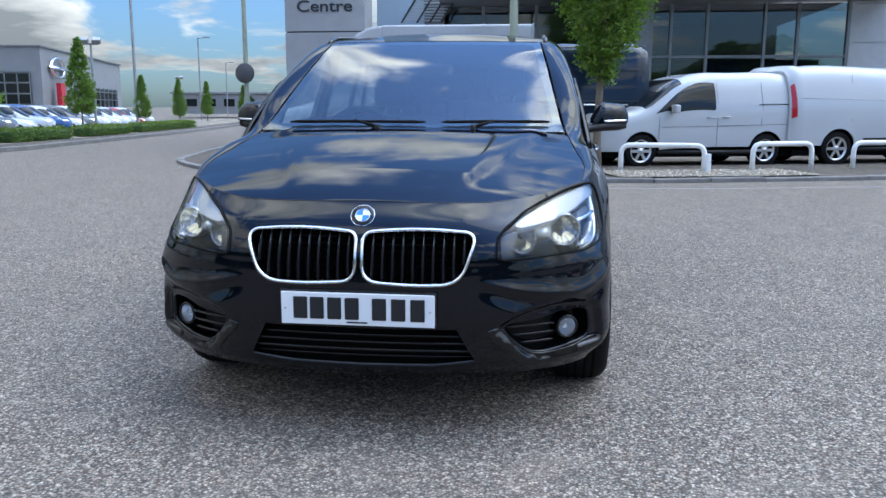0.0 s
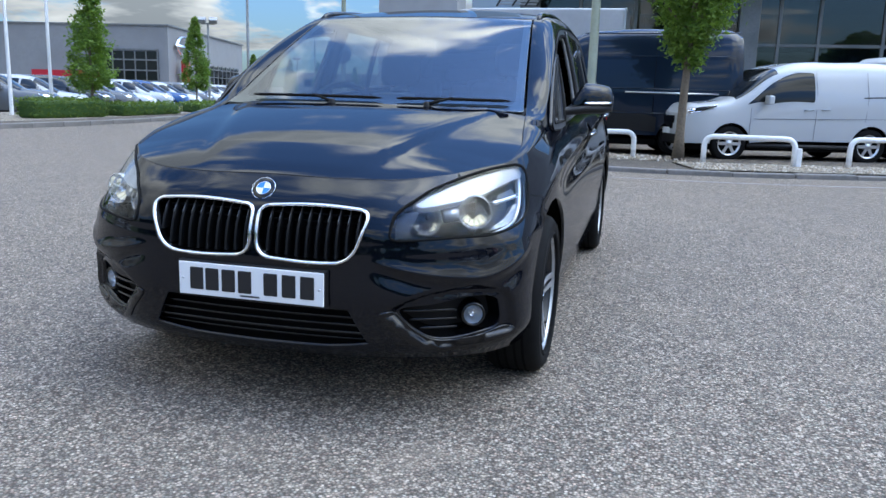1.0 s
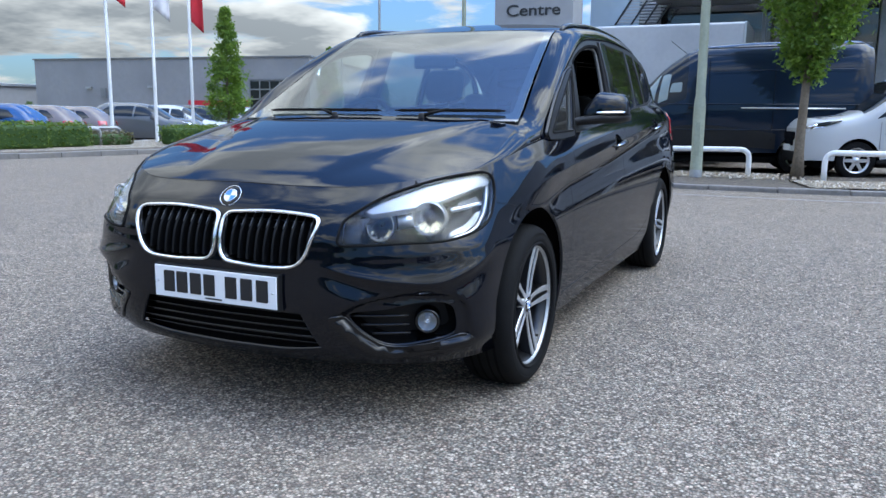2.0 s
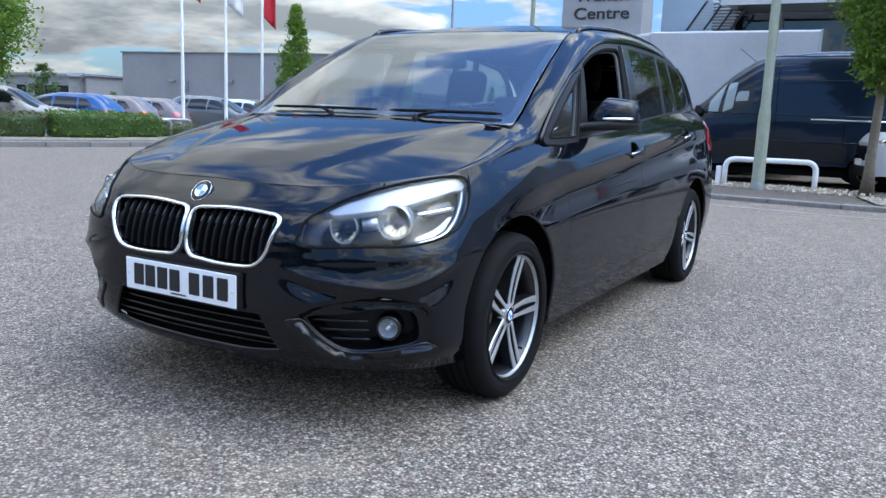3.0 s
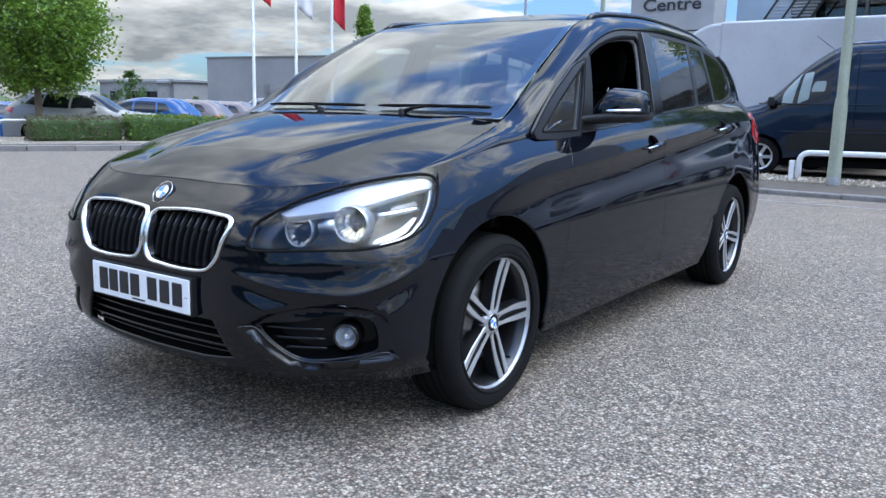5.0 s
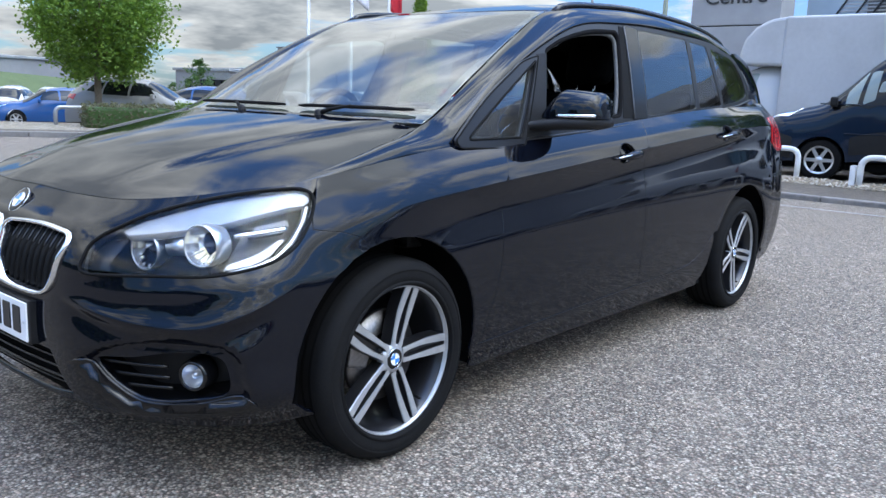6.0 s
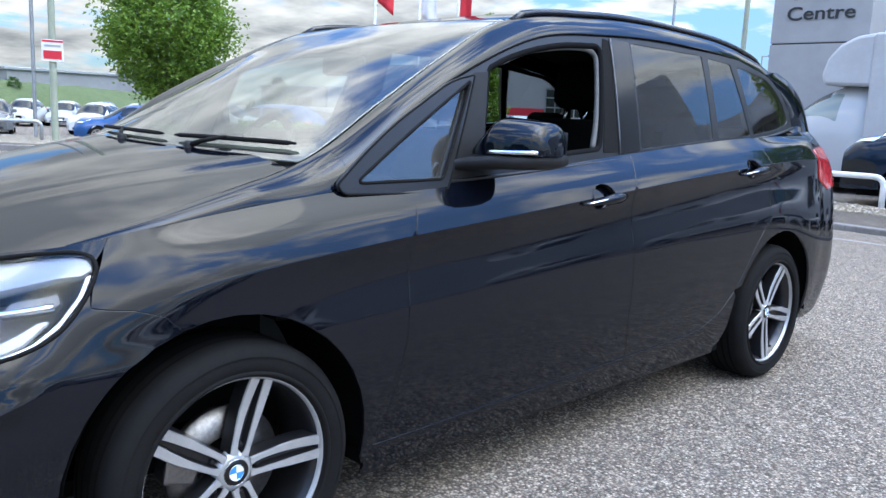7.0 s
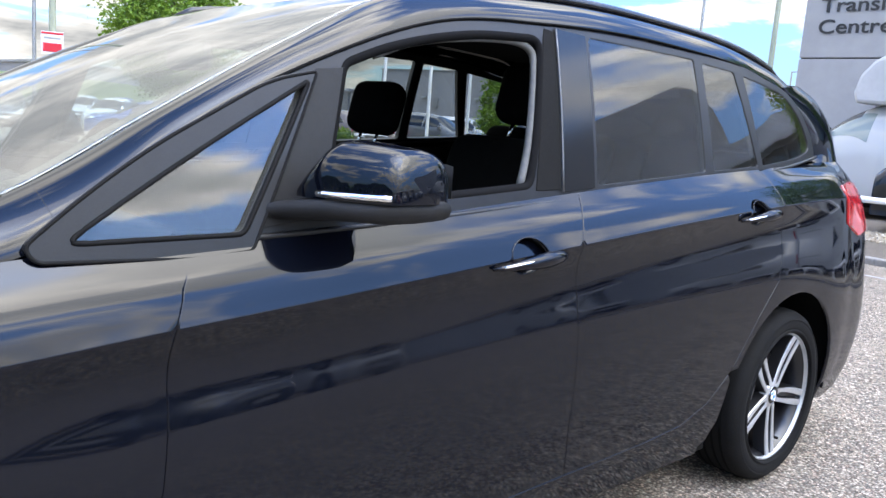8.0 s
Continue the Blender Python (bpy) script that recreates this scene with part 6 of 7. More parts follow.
# small white van
connect_top = [(0, .86), (.06, .95), (.40, 1.04), (.85, 1.12), (1.0, 1.18), (1.68, 1.67), (2.05, 1.79), (2.9, 1.84), (4.0, 1.83), (4.34, 1.77), (4.42, 1.68)]
v1 = vehicle("small_van", "small white panel van parked behind white hoop rails", "van", M["van_white"], 4.42, .92, connect_top, (.90, 3.56), .325,
             [("side_window", [(1.16, 1.03), (1.60, 1.05), (2.42, 1.10), (2.40, 1.62), (2.06, 1.62), (1.86, 1.55)])], (.98, 1.74), lamps=([(.08, .80), (.42, .93), (.62, 1.01), (.30, .88)],), tails=([(4.33, .95), (4.40, .92), (4.39, 1.52), (4.34, 1.60)],), n=8.0, mirror_at=(1.50, 1.12), nose_w=.84, h=.06, trims=([(3.35, 1.20), (4.22, 1.22), (4.22, 1.235), (3.35, 1.215)],))
def lines(van, W, rows, mat, name, r=.0045):
    """Thin joint lines on both flanks, each through (y, z) points."""
    for sg in (1, -1):
        for row in rows:
            mesh(name, *tube([(sg * (W - .14 * W * max(0, (z - 1.1) / .74) ** 1.3 + .001), y, z) for y, z in row], r, 6), mat, van)


lines(v1, .92, [[(1.24, .50), (1.24, .98)], [(2.46, .36), (2.47, .9), (2.46, 1.30), (2.43, 1.64)], [(3.42, .78), (3.44, 1.2), (3.40, 1.66)], [(2.47, .80), (1.3, .78)], [(2.5, .80), (4.2, .84)]], M["seam"], "panel_joint", .0035)
lines(v1, .925, [[(1.22, .30), (3.25, .30)]], M["plastic"], "sill", .04)
for sg in (1, -1):
    mesh("door_handle", *tube([(sg * .93, 2.24, .96), (sg * .945, 2.32, .965), (sg * .93, 2.40, .97)], .013, 8), M["van_white"], v1)
    mesh("door_handle", *tube([(sg * .93, 2.56, .97), (sg * .945, 2.64, .975), (sg * .93, 2.72, .98)], .013, 8), M["van_white"], v1)
    mesh("fog_light", *moved(lathe([(0, .02), (.04, .018), (.05, 0)], 16, "y"), Matrix.Translation((sg * .60, .06, .45))), M["satin"], v1)
part("upper_grille", block(-.46, .46, -.03, .05, .66, .80, .02), M["gloss_black"], v1)
part("lower_air_intake", block(-.62, .62, -.025, .05, .30, .46, .02), M["plastic"], v1)
for sg in (1, -1):
    V, F = tube([(sg * .70, .035, .83), (sg * .80, .16, .885), (sg * .885, .38, .945), (sg * .90, .60, .99)], [.045, .05, .04, .012], 10, flat=.8)
    lamp = mesh("head_lamp", V, F, M["dark_glass"], v1, "swept-back dark head lamp")
    mesh("lamp_bowl", *tube([(sg * .775, .075, .865), (sg * .86, .22, .915)], .028, 8), M["chrome"], lamp)
v1.matrix_world = pose(1.33, 13.85, 0, 0, 0, -70.5)
# larger white van, tail towards the small one
custom_top = [(0, .95), (.12, 1.06), (.5, 1.16), (1.0, 1.26), (1.9, 1.84), (2.3, 1.94), (3.0, 1.98), (4.6, 1.98), (4.9, 1.95), (4.97, 1.88)]
v2 = vehicle("large_van", "large white panel van, its tail towards a small white van", "van", M["van_white"], 4.97, .99, custom_top, (.93, 3.86), .35,
             [("side_window", [(1.45, 1.25), (2.4, 1.27), (2.35, 1.75), (2.0, 1.74)])], (1.02, 1.9), n=8.0, tails=([(4.83, .98), (4.93, .95), (4.95, 1.58), (4.88, 1.62)],), mirror_at=(1.5, 1.35), h=.06, trims=([(2.2, .52), (3.3, .52), (3.3, .56), (2.2, .56)],))
lines(v2, .99, [[(2.45, .4), (2.46, 1.2), (2.42, 1.80)], [(3.6, .9), (3.62, 1.3), (3.58, 1.82)], [(2.5, 1.30), (4.75, 1.34)]], M["seam"], "panel_joint", .004)
lines(v2, .995, [[(1.35, .34), (3.45, .34)]], M["plastic"], "sill", .04)
v2.matrix_world = pose(9.80, 16.80, 0, 0, 0, 109.5)
copy_thing(v1, pose(13.2, 17.9, 0, 0, 0, -70.5))
# dark blue high-roof van
transit_top = [(0, .90), (.14, 1.04), (.55, 1.18), (.95, 1.30), (1.75, 2.02), (2.15, 2.28), (2.8, 2.38), (4.5, 2.40), (5.10, 2.38), (5.2, 2.32)]
v4 = vehicle("high_roof_van", "dark blue high-roof panel van parked behind hoop rails", "van", M["van_navy"], 5.2, 1.02, transit_top, (.97, 4.05), .345,
             [("window_surround", [(1.02, 1.14), (1.30, 1.48), (1.55, 1.85), (1.78, 1.93), (2.05, 1.95), (2.03, 1.36), (1.60, 1.20)], M["gloss_black"], .005),
              # daylight through the far window, put into pale patches on the dark glass
              ("cab_window", [(1.27, 1.24), (1.30, 1.455), (1.57, 1.79), (1.44, 1.26)], M["cab_glass"], .011),
              ("cab_window", [(1.61, 1.78), (1.75, 1.81), (1.69, 1.345), (1.52, 1.27)], M["cab_glass"], .011),
              ("cab_window", [(1.765, 1.64), (1.95, 1.66), (1.935, 1.485), (1.72, 1.47)], M["cab_glass"], .011)], (1.0, 2.05), glass=M["cab_glass"], lamps=([(.10, .96), (.42, 1.04), (.62, 1.18), (.20, 1.10)],), mirror_at=(1.10, 1.30), bumper_mat=1, h=.06, n=7.0, trims=([(1.40, .46), (3.62, .46), (3.62, .74), (1.40, .74)], [(4.50, .46), (5.12, .46), (5.12, .74), (4.50, .74)], [(.03, .36), (.52, .36), (.52, .70), (.03, .70)]))
for sg in (1, -1):
    mesh("door_rail", *tube([(sg * 1.03, 3.0, 1.20), (sg * 1.03, 4.75, 1.20)], .016, 8), M["satin"], v4, "bright sliding-door rail")
    mesh("panel_joint", *tube([(sg * 1.008, 2.42, 2.1), (sg * 1.022, 2.42, .62)], .005, 6), M["cavity"], v4)
    mesh("panel_joint", *tube([(sg * 1.008, 3.55, 2.1), (sg * 1.022, 3.55, .62)], .005, 6), M["cavity"], v4)
    mesh("waist_rib", *tube([(sg * 1.016, .9, 1.27), (sg * 1.016, 5.0, 1.27)], .010, 8), M["van_navy"], v4)
for sg in (1, -1):
    mesh("door_handle", *tube([(sg * 1.03, 2.08, 1.20), (sg * 1.045, 2.18, 1.21), (sg * 1.03, 2.28, 1.21)], .016, 8), M["plastic"], v4)
    mesh("side_rib", *tube([(sg * 1.022, 2.5, 1.86), (sg * 1.010, 5.0, 1.90)], .008, 6), M["van_navy"], v4)
    mesh("swage_line", *tube([(sg * 1.026, 1.3, .80), (sg * 1.028, 5.0, .82)], .009, 6), M["van_navy"], v4)
    mesh("roof_gutter", *tube([(sg * .90, 2.2, 2.27), (sg * .90, 5.1, 2.345)], .012, 6), M["van_navy"], v4)
mesh("aerial", *tube([(.3, 2.05, 2.20), (.3, 1.72, 2.46)], .006, 6), M["plastic"], v4)
v4.matrix_world = pose(-2.60, 14.22, 0, 0, 0, -80)
# white box van behind
lut = vehicle("box_van", "white box van with a rounded overcab, behind a dark blue van", "van", M["van_white"], 2.62, 1.0, [(0, .90), (.14, 1.04), (.55, 1.18), (.95, 1.30), (1.72, 1.86), (2.05, 2.02), (2.62, 2.06)], (1.02,), .34,
              [("cab_window", [(1.30, 1.34), (2.10, 1.34), (2.16, 1.86), (1.75, 1.80)])], (1.0, 1.9), glass=M["cab_glass"], mirror_at=(1.35, 1.5), bumper_mat=1, h=.07, n=6.0)
part("box", block(-1.0, 1.0, 2.62, 6.05, .80, 2.97, .05, 3), M["box_white"], lut)
part("overcab", prism([(1.80, 2.03), (1.74, 2.22), (1.82, 2.52), (2.02, 2.77), (2.32, 2.92), (2.66, 2.965), (2.66, 2.0)], "x", -.98, .98, .06), M["box_white"], lut)
part("chassis", block(-.5, .5, 2.2, 6.0, .55, .80), M["cavity"], lut)
part("box_edge", block(-1.01, 1.01, 6.03, 6.07, .80, 2.98, .01), M["satin"], lut)
bg_wheel(lut, .84, 4.6, .34, 1), bg_wheel(lut, -.84, 4.6, .34, -1)
lut.matrix_world = pose(-5.72, 16.98, 0, 0, 0, -90)

# parked cars
hatch_top = [(0, .62), (.10, .76), (.55, .90), (1.10, 1.00), (1.9, 1.45), (2.3, 1.56), (3.0, 1.58), (3.7, 1.50), (4.1, 1.22), (4.25, 1.02), (4.3, .85)]
suv_top = [(0, .72), (.10, .86), (.6, 1.00), (1.15, 1.08), (1.9, 1.50), (2.3, 1.60), (3.1, 1.62), (3.8, 1.56), (4.2, 1.28), (4.36, 1.08), (4.4, .90)]
hatch_panes = [("side_window", [(1.62, 1.00), (2.40, 1.02), (2.36, 1.42), (2.05, 1.40)]), ("side_window", [(2.46, 1.02), (3.20, 1.05), (3.12, 1.42), (2.44, 1.43)]), ("side_window", [(3.26, 1.06), (3.62, 1.12), (3.40, 1.38), (3.18, 1.40)])]
suv_panes = [("side_window", [(1.65, 1.06), (2.45, 1.08), (2.40, 1.48), (2.05, 1.46)]), ("side_window", [(2.51, 1.08), (3.25, 1.11), (3.18, 1.48), (2.49, 1.49)]), ("side_window", [(3.32, 1.12), (3.75, 1.20), (3.50, 1.43), (3.25, 1.46)])]


def parked(kind, colour, m, label, group="cars in the sales rows"):
    base = dict(paint=PAINTS[colour], r=.33, group=group, nose_w=.74, mirror_at=(1.72, 1.08), h=.10, n=3.6, tumble=.20, belt=.95)
    if kind == "suv":
        ob = vehicle("parked_car", label, "car", L=4.4, W=.90, top=suv_top, axles=(.88, 3.50), panes=suv_panes, screen_l=(1.14, 1.98), lamps=([(.06, .72), (.40, .84), (.62, .92), (.30, .78)],), tails=([(4.12, .92), (4.36, .92), (4.33, 1.06), (4.05, 1.08)],), **base)
    else:
        ob = vehicle("parked_car", label, "car", L=4.3, W=.88, top=hatch_top, axles=(.85, 3.42), panes=hatch_panes, screen_l=(1.08, 1.95), lamps=([(.06, .62), (.36, .74), (.60, .82), (.28, .68)],), tails=([(4.02, .86), (4.27, .84), (4.24, .98), (3.98, 1.0)],), **base)
    ob.matrix_world = m
    return ob


def facing(x, y, dx, dy):
    """The pose of a car whose nose is at (x, y) and looks along (dx, dy)."""
    low = fall(y, x) if x < -18.8 else 0
    return pose(x, y, low, 0, 0, math.degrees(math.atan2(dx, -dy)))


names = {"grey": "grey", "silver": "silver", "white": "white", "blue": "bright blue", "dark": "black", "pearl": "pearl white", "red": "red", "bronze": "bronze-grey"}
protos = {}


def put_car(kind, colour, x, y, dx, dy):
    key = (kind, colour)
    m = facing(x, y, dx, dy)
    if key in protos:
        return copy_thing(protos[key], m)
    protos[key] = parked(kind, colour, m, f"{names[colour]} {'crossover' if kind == 'suv' else 'hatchback'} parked in a sales row")
    return protos[key]


put_car("suv", "pearl", -19.4, 14.0, .75, .66)          # pale crossover behind the hedge
put_car("suv", "blue", -32.2, 12.2, -.4, -.92)
put_car("suv", "dark", -34.6, 15.9, -.7, -.7)
put_car("suv", "white", -38.5, 14.8, .8, -.6)
put_car("suv", "grey", -38.0, 10.6, .93, -.30)
put_car("hatch", "dark", -37.0, 6.4, .90, -.4)
put_car("hatch", "silver", -38.5, 3.0, .8, -.6)
put_car("suv", "blue", -24.4, 14.0, -.85, -.52)
put_car("suv", "bronze", -25.2, 16.1, -.85, -.52)
put_car("suv", "bronze", -26.0, 18.3, -.85, -.52)
put_car("suv", "grey", -20.6, 23.6, .88, .48)
order = ["silver", "dark", "grey", "white", "silver", "blue", "white", "grey", "white", "silver", "white", "silver", "red", "silver"]
for i, c in enumerate(order):
    put_car("suv" if i % 3 else "hatch", c, -21.2 - .62 * i, 26.1 + 2.42 * i, .88, .48)
order2 = ["white", "silver", "grey", "white", "white", "silver", "grey", "white", "silver", "white"]
for i, c in enumerate(order2):
    put_car("hatch" if i % 2 else "suv", c, -33.5 - .5 * i, 24.0 + 2.7 * i, -.9, -.2)
for i, c in enumerate(["silver", "white", "grey", "dark", "white", "silver", "blue", "white"]):
    put_car("hatch" if i % 2 else "suv", c, -45.5 - .9 * i, 4.0 + 2.7 * i, .85, -.5)
for i, c in enumerate(["white", "grey", "silver", "white", "dark", "white"]):
    put_car("hatch" if i % 2 else "suv", c, -30.0 - .6 * i, 2.6 - 2.6 * i, .9, -.3)
put_car("suv", "dark", -14.2, 41.0, .1, -1)
for i, (kind, c) in enumerate((("suv", "dark"), ("hatch", "white"), ("suv", "grey"), ("hatch", "red"), ("suv", "silver"), ("suv", "dark"), ("hatch", "grey"), ("suv", "white"))):
    put_car(kind, c, 12.6 + .12 * i, -8.5 + 2.75 * i, -.99, .10)


# ---- posts, rails, trees, hedges, buildings ----
M["post_green"] = grained("pale_green_post_paint", (0.27, 0.30, 0.225), (0.34, 0.365, 0.28), 22, 0.55, 0, 0.08)
M["galv"] = grained("galvanised_steel", (0.30, 0.31, 0.32), (0.42, 0.43, 0.44), 40, 0.45, 0.7, 0.05)
M["sign_back"] = grained("grey_sign_back", (0.07, 0.072, 0.075), (0.10, 0.10, 0.105), 30, 0.6)
M["bark"] = grained("tree_bark", (0.11, 0.085, 0.06), (0.20, 0.165, 0.125), 30, 0.9, 0, 0.8, 0.01)
M["cladding"] = grained("pale_grey_cladding", (0.235, 0.235, 0.24), (0.27, 0.27, 0.275), 2.0, 0.5, 0, 0.02)
M["sign_grey"] = grained("sign_panel_grey", (0.30, 0.30, 0.305), (0.34, 0.34, 0.345), 3.0, 0.42, 0, 0.02)
M["sign_ink"] = principled("sign_lettering", (0.02, 0.021, 0.024), 0.4)
M["frame_alu"] = grained("window_frame_aluminium", (0.20, 0.205, 0.21), (0.26, 0.265, 0.27), 30, 0.4, 0.5, 0.03)
M["show_glass"] = thinglass("showroom_glass", (0.42, 0.45, 0.45), 1.9)
M["room"] = principled("dim_showroom", (0.20, 0.20, 0.21), 0.8)
M["white_wall"] = grained("white_render_wall", (0.44, 0.45, 0.46), (0.50, 0.51, 0.52), 5, 0.6, 0, 0.05)
M["pale_blue"] = grained("pale_blue_panel", (0.42, 0.52, 0.60), (0.46, 0.56, 0.64), 3, 0.35, 0.2, 0.02)
M["flag_red"] = grained("red_flag_cloth", (0.52, 0.02, 0.035), (0.60, 0.03, 0.045), 60, 0.8, 0, 0.2)
M["flag_white"] = grained("white_flag_cloth", (0.62, 0.60, 0.62), (0.70, 0.68, 0.70), 60, 0.8, 0, 0.2)
M["red_panel"] = principled("red_panel", (0.50, 0.012, 0.03), 0.4)
M["blue_panel"] = principled("blue_banner", (0.01, 0.05, 0.26), 0.5)
M["field"] = grained("rough_grass", (0.055, 0.085, 0.025), (0.10, 0.13, 0.045), 3, 0.95, 0, 0.5, 0.1)
M["roof_brown"] = grained("brown_roof", (0.16, 0.12, 0.10), (0.22, 0.17, 0.14), 6, 0.8)


def leaf_mat(name, a, b, c):
    m = principled(name, b, 0.55)
    g = m.node_tree.nodes.new("ShaderNodeNewGeometry")
    feed(m, "Base Color", ramp(m, g.outputs["Random Per Island"], [(0.0, a), (0.55, b), (1.0, c)]))
    bs = m.node_tree.nodes["Principled BSDF"]
    tr = m.node_tree.nodes.new("ShaderNodeBsdfTranslucent")
    tr.inputs[0].default_value = (c[0] * 1.2, c[1] * 1.3, c[2] * .8, 1)
    mx = m.node_tree.nodes.new("ShaderNodeMixShader")
    mx.inputs[0].default_value = 0.32
    out = m.node_tree.nodes["Material Output"]
    m.node_tree.links.new(bs.outputs[0], mx.inputs[1])
    m.node_tree.links.new(tr.outputs[0], mx.inputs[2])
    m.node_tree.links.new(mx.outputs[0], out.inputs[0])
    return m


M["leaf"] = leaf_mat("spring_leaves", (0.042, 0.092, 0.012), (0.105, 0.190, 0.026), (0.195, 0.300, 0.044))
M["leaf_dark"] = leaf_mat("dark_leaves", (0.022, 0.055, 0.014), (0.045, 0.10, 0.022), (0.085, 0.15, 0.035))
M["leaf_hedge"] = leaf_mat("hedge_leaves", (0.03, 0.075, 0.012), (0.07, 0.13, 0.018), (0.16, 0.22, 0.03))
M["leaf_dry"] = leaf_mat("dry_shrub_leaves", (0.06, 0.055, 0.03), (0.10, 0.09, 0.05), (0.15, 0.14, 0.08))


def leaves(centres, size, rng, flat=0.0):
    """Small folded leaves, each two triangles, at the given places."""
    V, F = [], []
    for c in centres:
        s = size * rng.uniform(.65, 1.25)
        rot = Euler((rng.uniform(-1.2, 1.2), rng.uniform(-1.2, 1.2), rng.uniform(0, 6.28))).to_matrix()
        b = len(V)
        for p in ((0, -.55, 0), (.30, 0, .10), (0, .60, -.05), (-.30, 0, .10)):
            V.append(c + rot @ (Vector(p) * s))
        F += [(b, b + 1, b + 2), (b, b + 2, b + 3)]
    return V, F


def tree(name, label, height, stem, width, shape, count, leaf, mat, seed, trunk=.09, lean=(0, 0), limbs=9):
    """shape(t): the crown's half width (0..1) at the share t of its height."""
    rng = random.Random(seed)
    root = empty(name, label=label, category="tree")
    path = [(lean[0] * t * t, lean[1] * t * t, height * .93 * t) for t in np.linspace(0, 1, 12)]
    V, F = tube(path, [trunk * (1.35 if i == 0 else 1) * (1 - .85 * i / 11) for i in range(12)], 10)
    mesh("trunk", V, F, M["bark"], root)
    clumps = []
    for k in range(limbs):
        t = rng.uniform(.02, .80)
        a = rng.uniform(0, 6.28)
        z0 = stem + (height - stem) * t * .8
        rad = width * shape(min(1, t + .15)) * rng.uniform(.55, .9)
        f = z0 / (height * .93)
        p0 = Vector((lean[0] * f * f, lean[1] * f * f, z0))
        p1 = p0 + Vector((math.cos(a) * rad, math.sin(a) * rad, rad * rng.uniform(.5, 1.1)))
        mid = p0.lerp(p1, .5) + Vector((0, 0, -.08 * rad))
        V, F = tube([p0, mid, p1], [trunk * .38, trunk * .25, trunk * .08], 6)
        mesh("limb", V, F, M["bark"], root)
    pts = []
    for k in range(max(24, count // 45)):
        t = rng.random() ** .9
        a = rng.uniform(0, 6.28)
        w = width * shape(t)
        r = w * math.sqrt(rng.uniform(.08, 1.0))
        f = (stem + (height - stem) * t) / height
        clumps.append((Vector((lean[0] * f * f + math.cos(a) * r, lean[1] * f * f + math.sin(a) * r, stem + (height - stem) * t)), max(.10, width * .26 * rng.uniform(.6, 1.2) * (.45 + .55 * shape(t)))))
    while len(pts) < count:
        c, r = rng.choice(clumps)
        d = Vector((rng.gauss(0, .5), rng.gauss(0, .5), rng.gauss(0, .45)))
        pts.append(c + d * r)
    mesh("crown", *leaves(pts, leaf, rng), mat, root, smooth=False)
    return root


def spire(t):
    return max(.04, (1 - t) ** .72 * (.62 + .38 * min(1, t / .18)))


def oval(t):
    return max(.05, math.sin(math.pi * (.10 + .86 * t)) ** .75)


def vase(t):
    return .10 + .90 * math.sin(math.pi * min(1, .02 + .62 * t)) ** 1.1


t1 = tree("street_tree", "young tree with fresh green leaves on a gravel verge", 5.2, 1.62, 1.12, vase, 20000, .078, M["leaf"], 3, .085, (.25, 0), 12)
t1.matrix_world = pose(1.58, 12.55, .05)
t2 = tree("round_tree", "round-headed green tree standing among parked cars", 5.3, 1.35, 1.80, oval, 34000, .115, M["leaf"], 5, .12, (0, 0), 14)
t2.matrix_world = pose(-20.2, 10.55, .0)
t3 = tree("column_tree", "narrow pointed green tree beside a clipped hedge", 4.1, .75, .80, spire, 12000, .085, M["leaf"], 7, .05, (0, 0), 10)
t3.matrix_world = pose(-15.2, 18.6, .1)
t3["group"] = "pointed trees along the road"
for x, y, s in ((-20.6, 33.0, 1.0), (-20.1, 37.8, .64), (-21.8, 45.8, .66), (-24.2, 55.7, .70), (-25.2, 65.8, .70)):
    copy_thing(t3, pose(x, y, .1, 0, 0, x * 40) @ Matrix.Scale(s, 4))
far_t = tree("distant_tree", "distant broad green tree on the skyline", 5.5, 1.0, 1.7, oval, 2600, .22, M["leaf_dark"], 11, .12, (0, 0), 8)
far_t.matrix_world = pose(-43.3, 28.9, -.4) @ Matrix.Scale(.60, 4)
far_t["group"] = "trees on the skyline"
rng = random.Random(21)
for x, y, s in ((-41.7, 26.0, .55), (-42.2, 30.5, .42), (-41.1, 32.0, .56)):
    copy_thing(far_t, pose(x, y, -.4, 0, 0, x * 31) @ Matrix.Scale(s, 4))
for x, y in ((-74, 22), (-84, 10), (-66, 6), (-92, 4), (-70, 15), (-100, 30), (-70, -6), (-58, 2.5), (-31, 95), (-27, 110), (-22, 98), (-36, 120), (-18, 120), (-12, 105), (-40, 108)):
    s = rng.uniform(.75, 1.25)
    copy_thing(far_t, pose(x, y, -.2, 0, 0, rng.uniform(0, 360)) @ Matrix.Scale(s, 4))


def woodland(pts, high, deep, seed):
    """A far belt of wood: big leaf clumps with a ragged top over a dark understorey."""
    rng = random.Random(seed)
    p, d = along(pts, .5)
    out = []
    for i in range(15000):
        k = rng.randrange(len(p))
        x, y = p[k]
        nx, ny = -d[k][1], d[k][0]
        o = rng.uniform(-deep / 2, deep / 2)
        top = high * (.62 + .38 * noise.noise((x * .09, y * .09, seed)) + .22 * noise.noise((x * .31, y * .31, 3.0)))
        out.append(Vector((x + nx * o, y + ny * o, top * rng.random() ** .6)))
    return tagged(mesh("woodland", *leaves(out, 1.0, rng), M["leaf_dark"], smooth=False), "belt of dark green trees beyond the yard", "trees", kind="stuff")


woodland([(-46, -22), (-34, -32), (-16, -38), (4, -40), (22, -38), (32, -33)], 9.5, 5.0, 5)


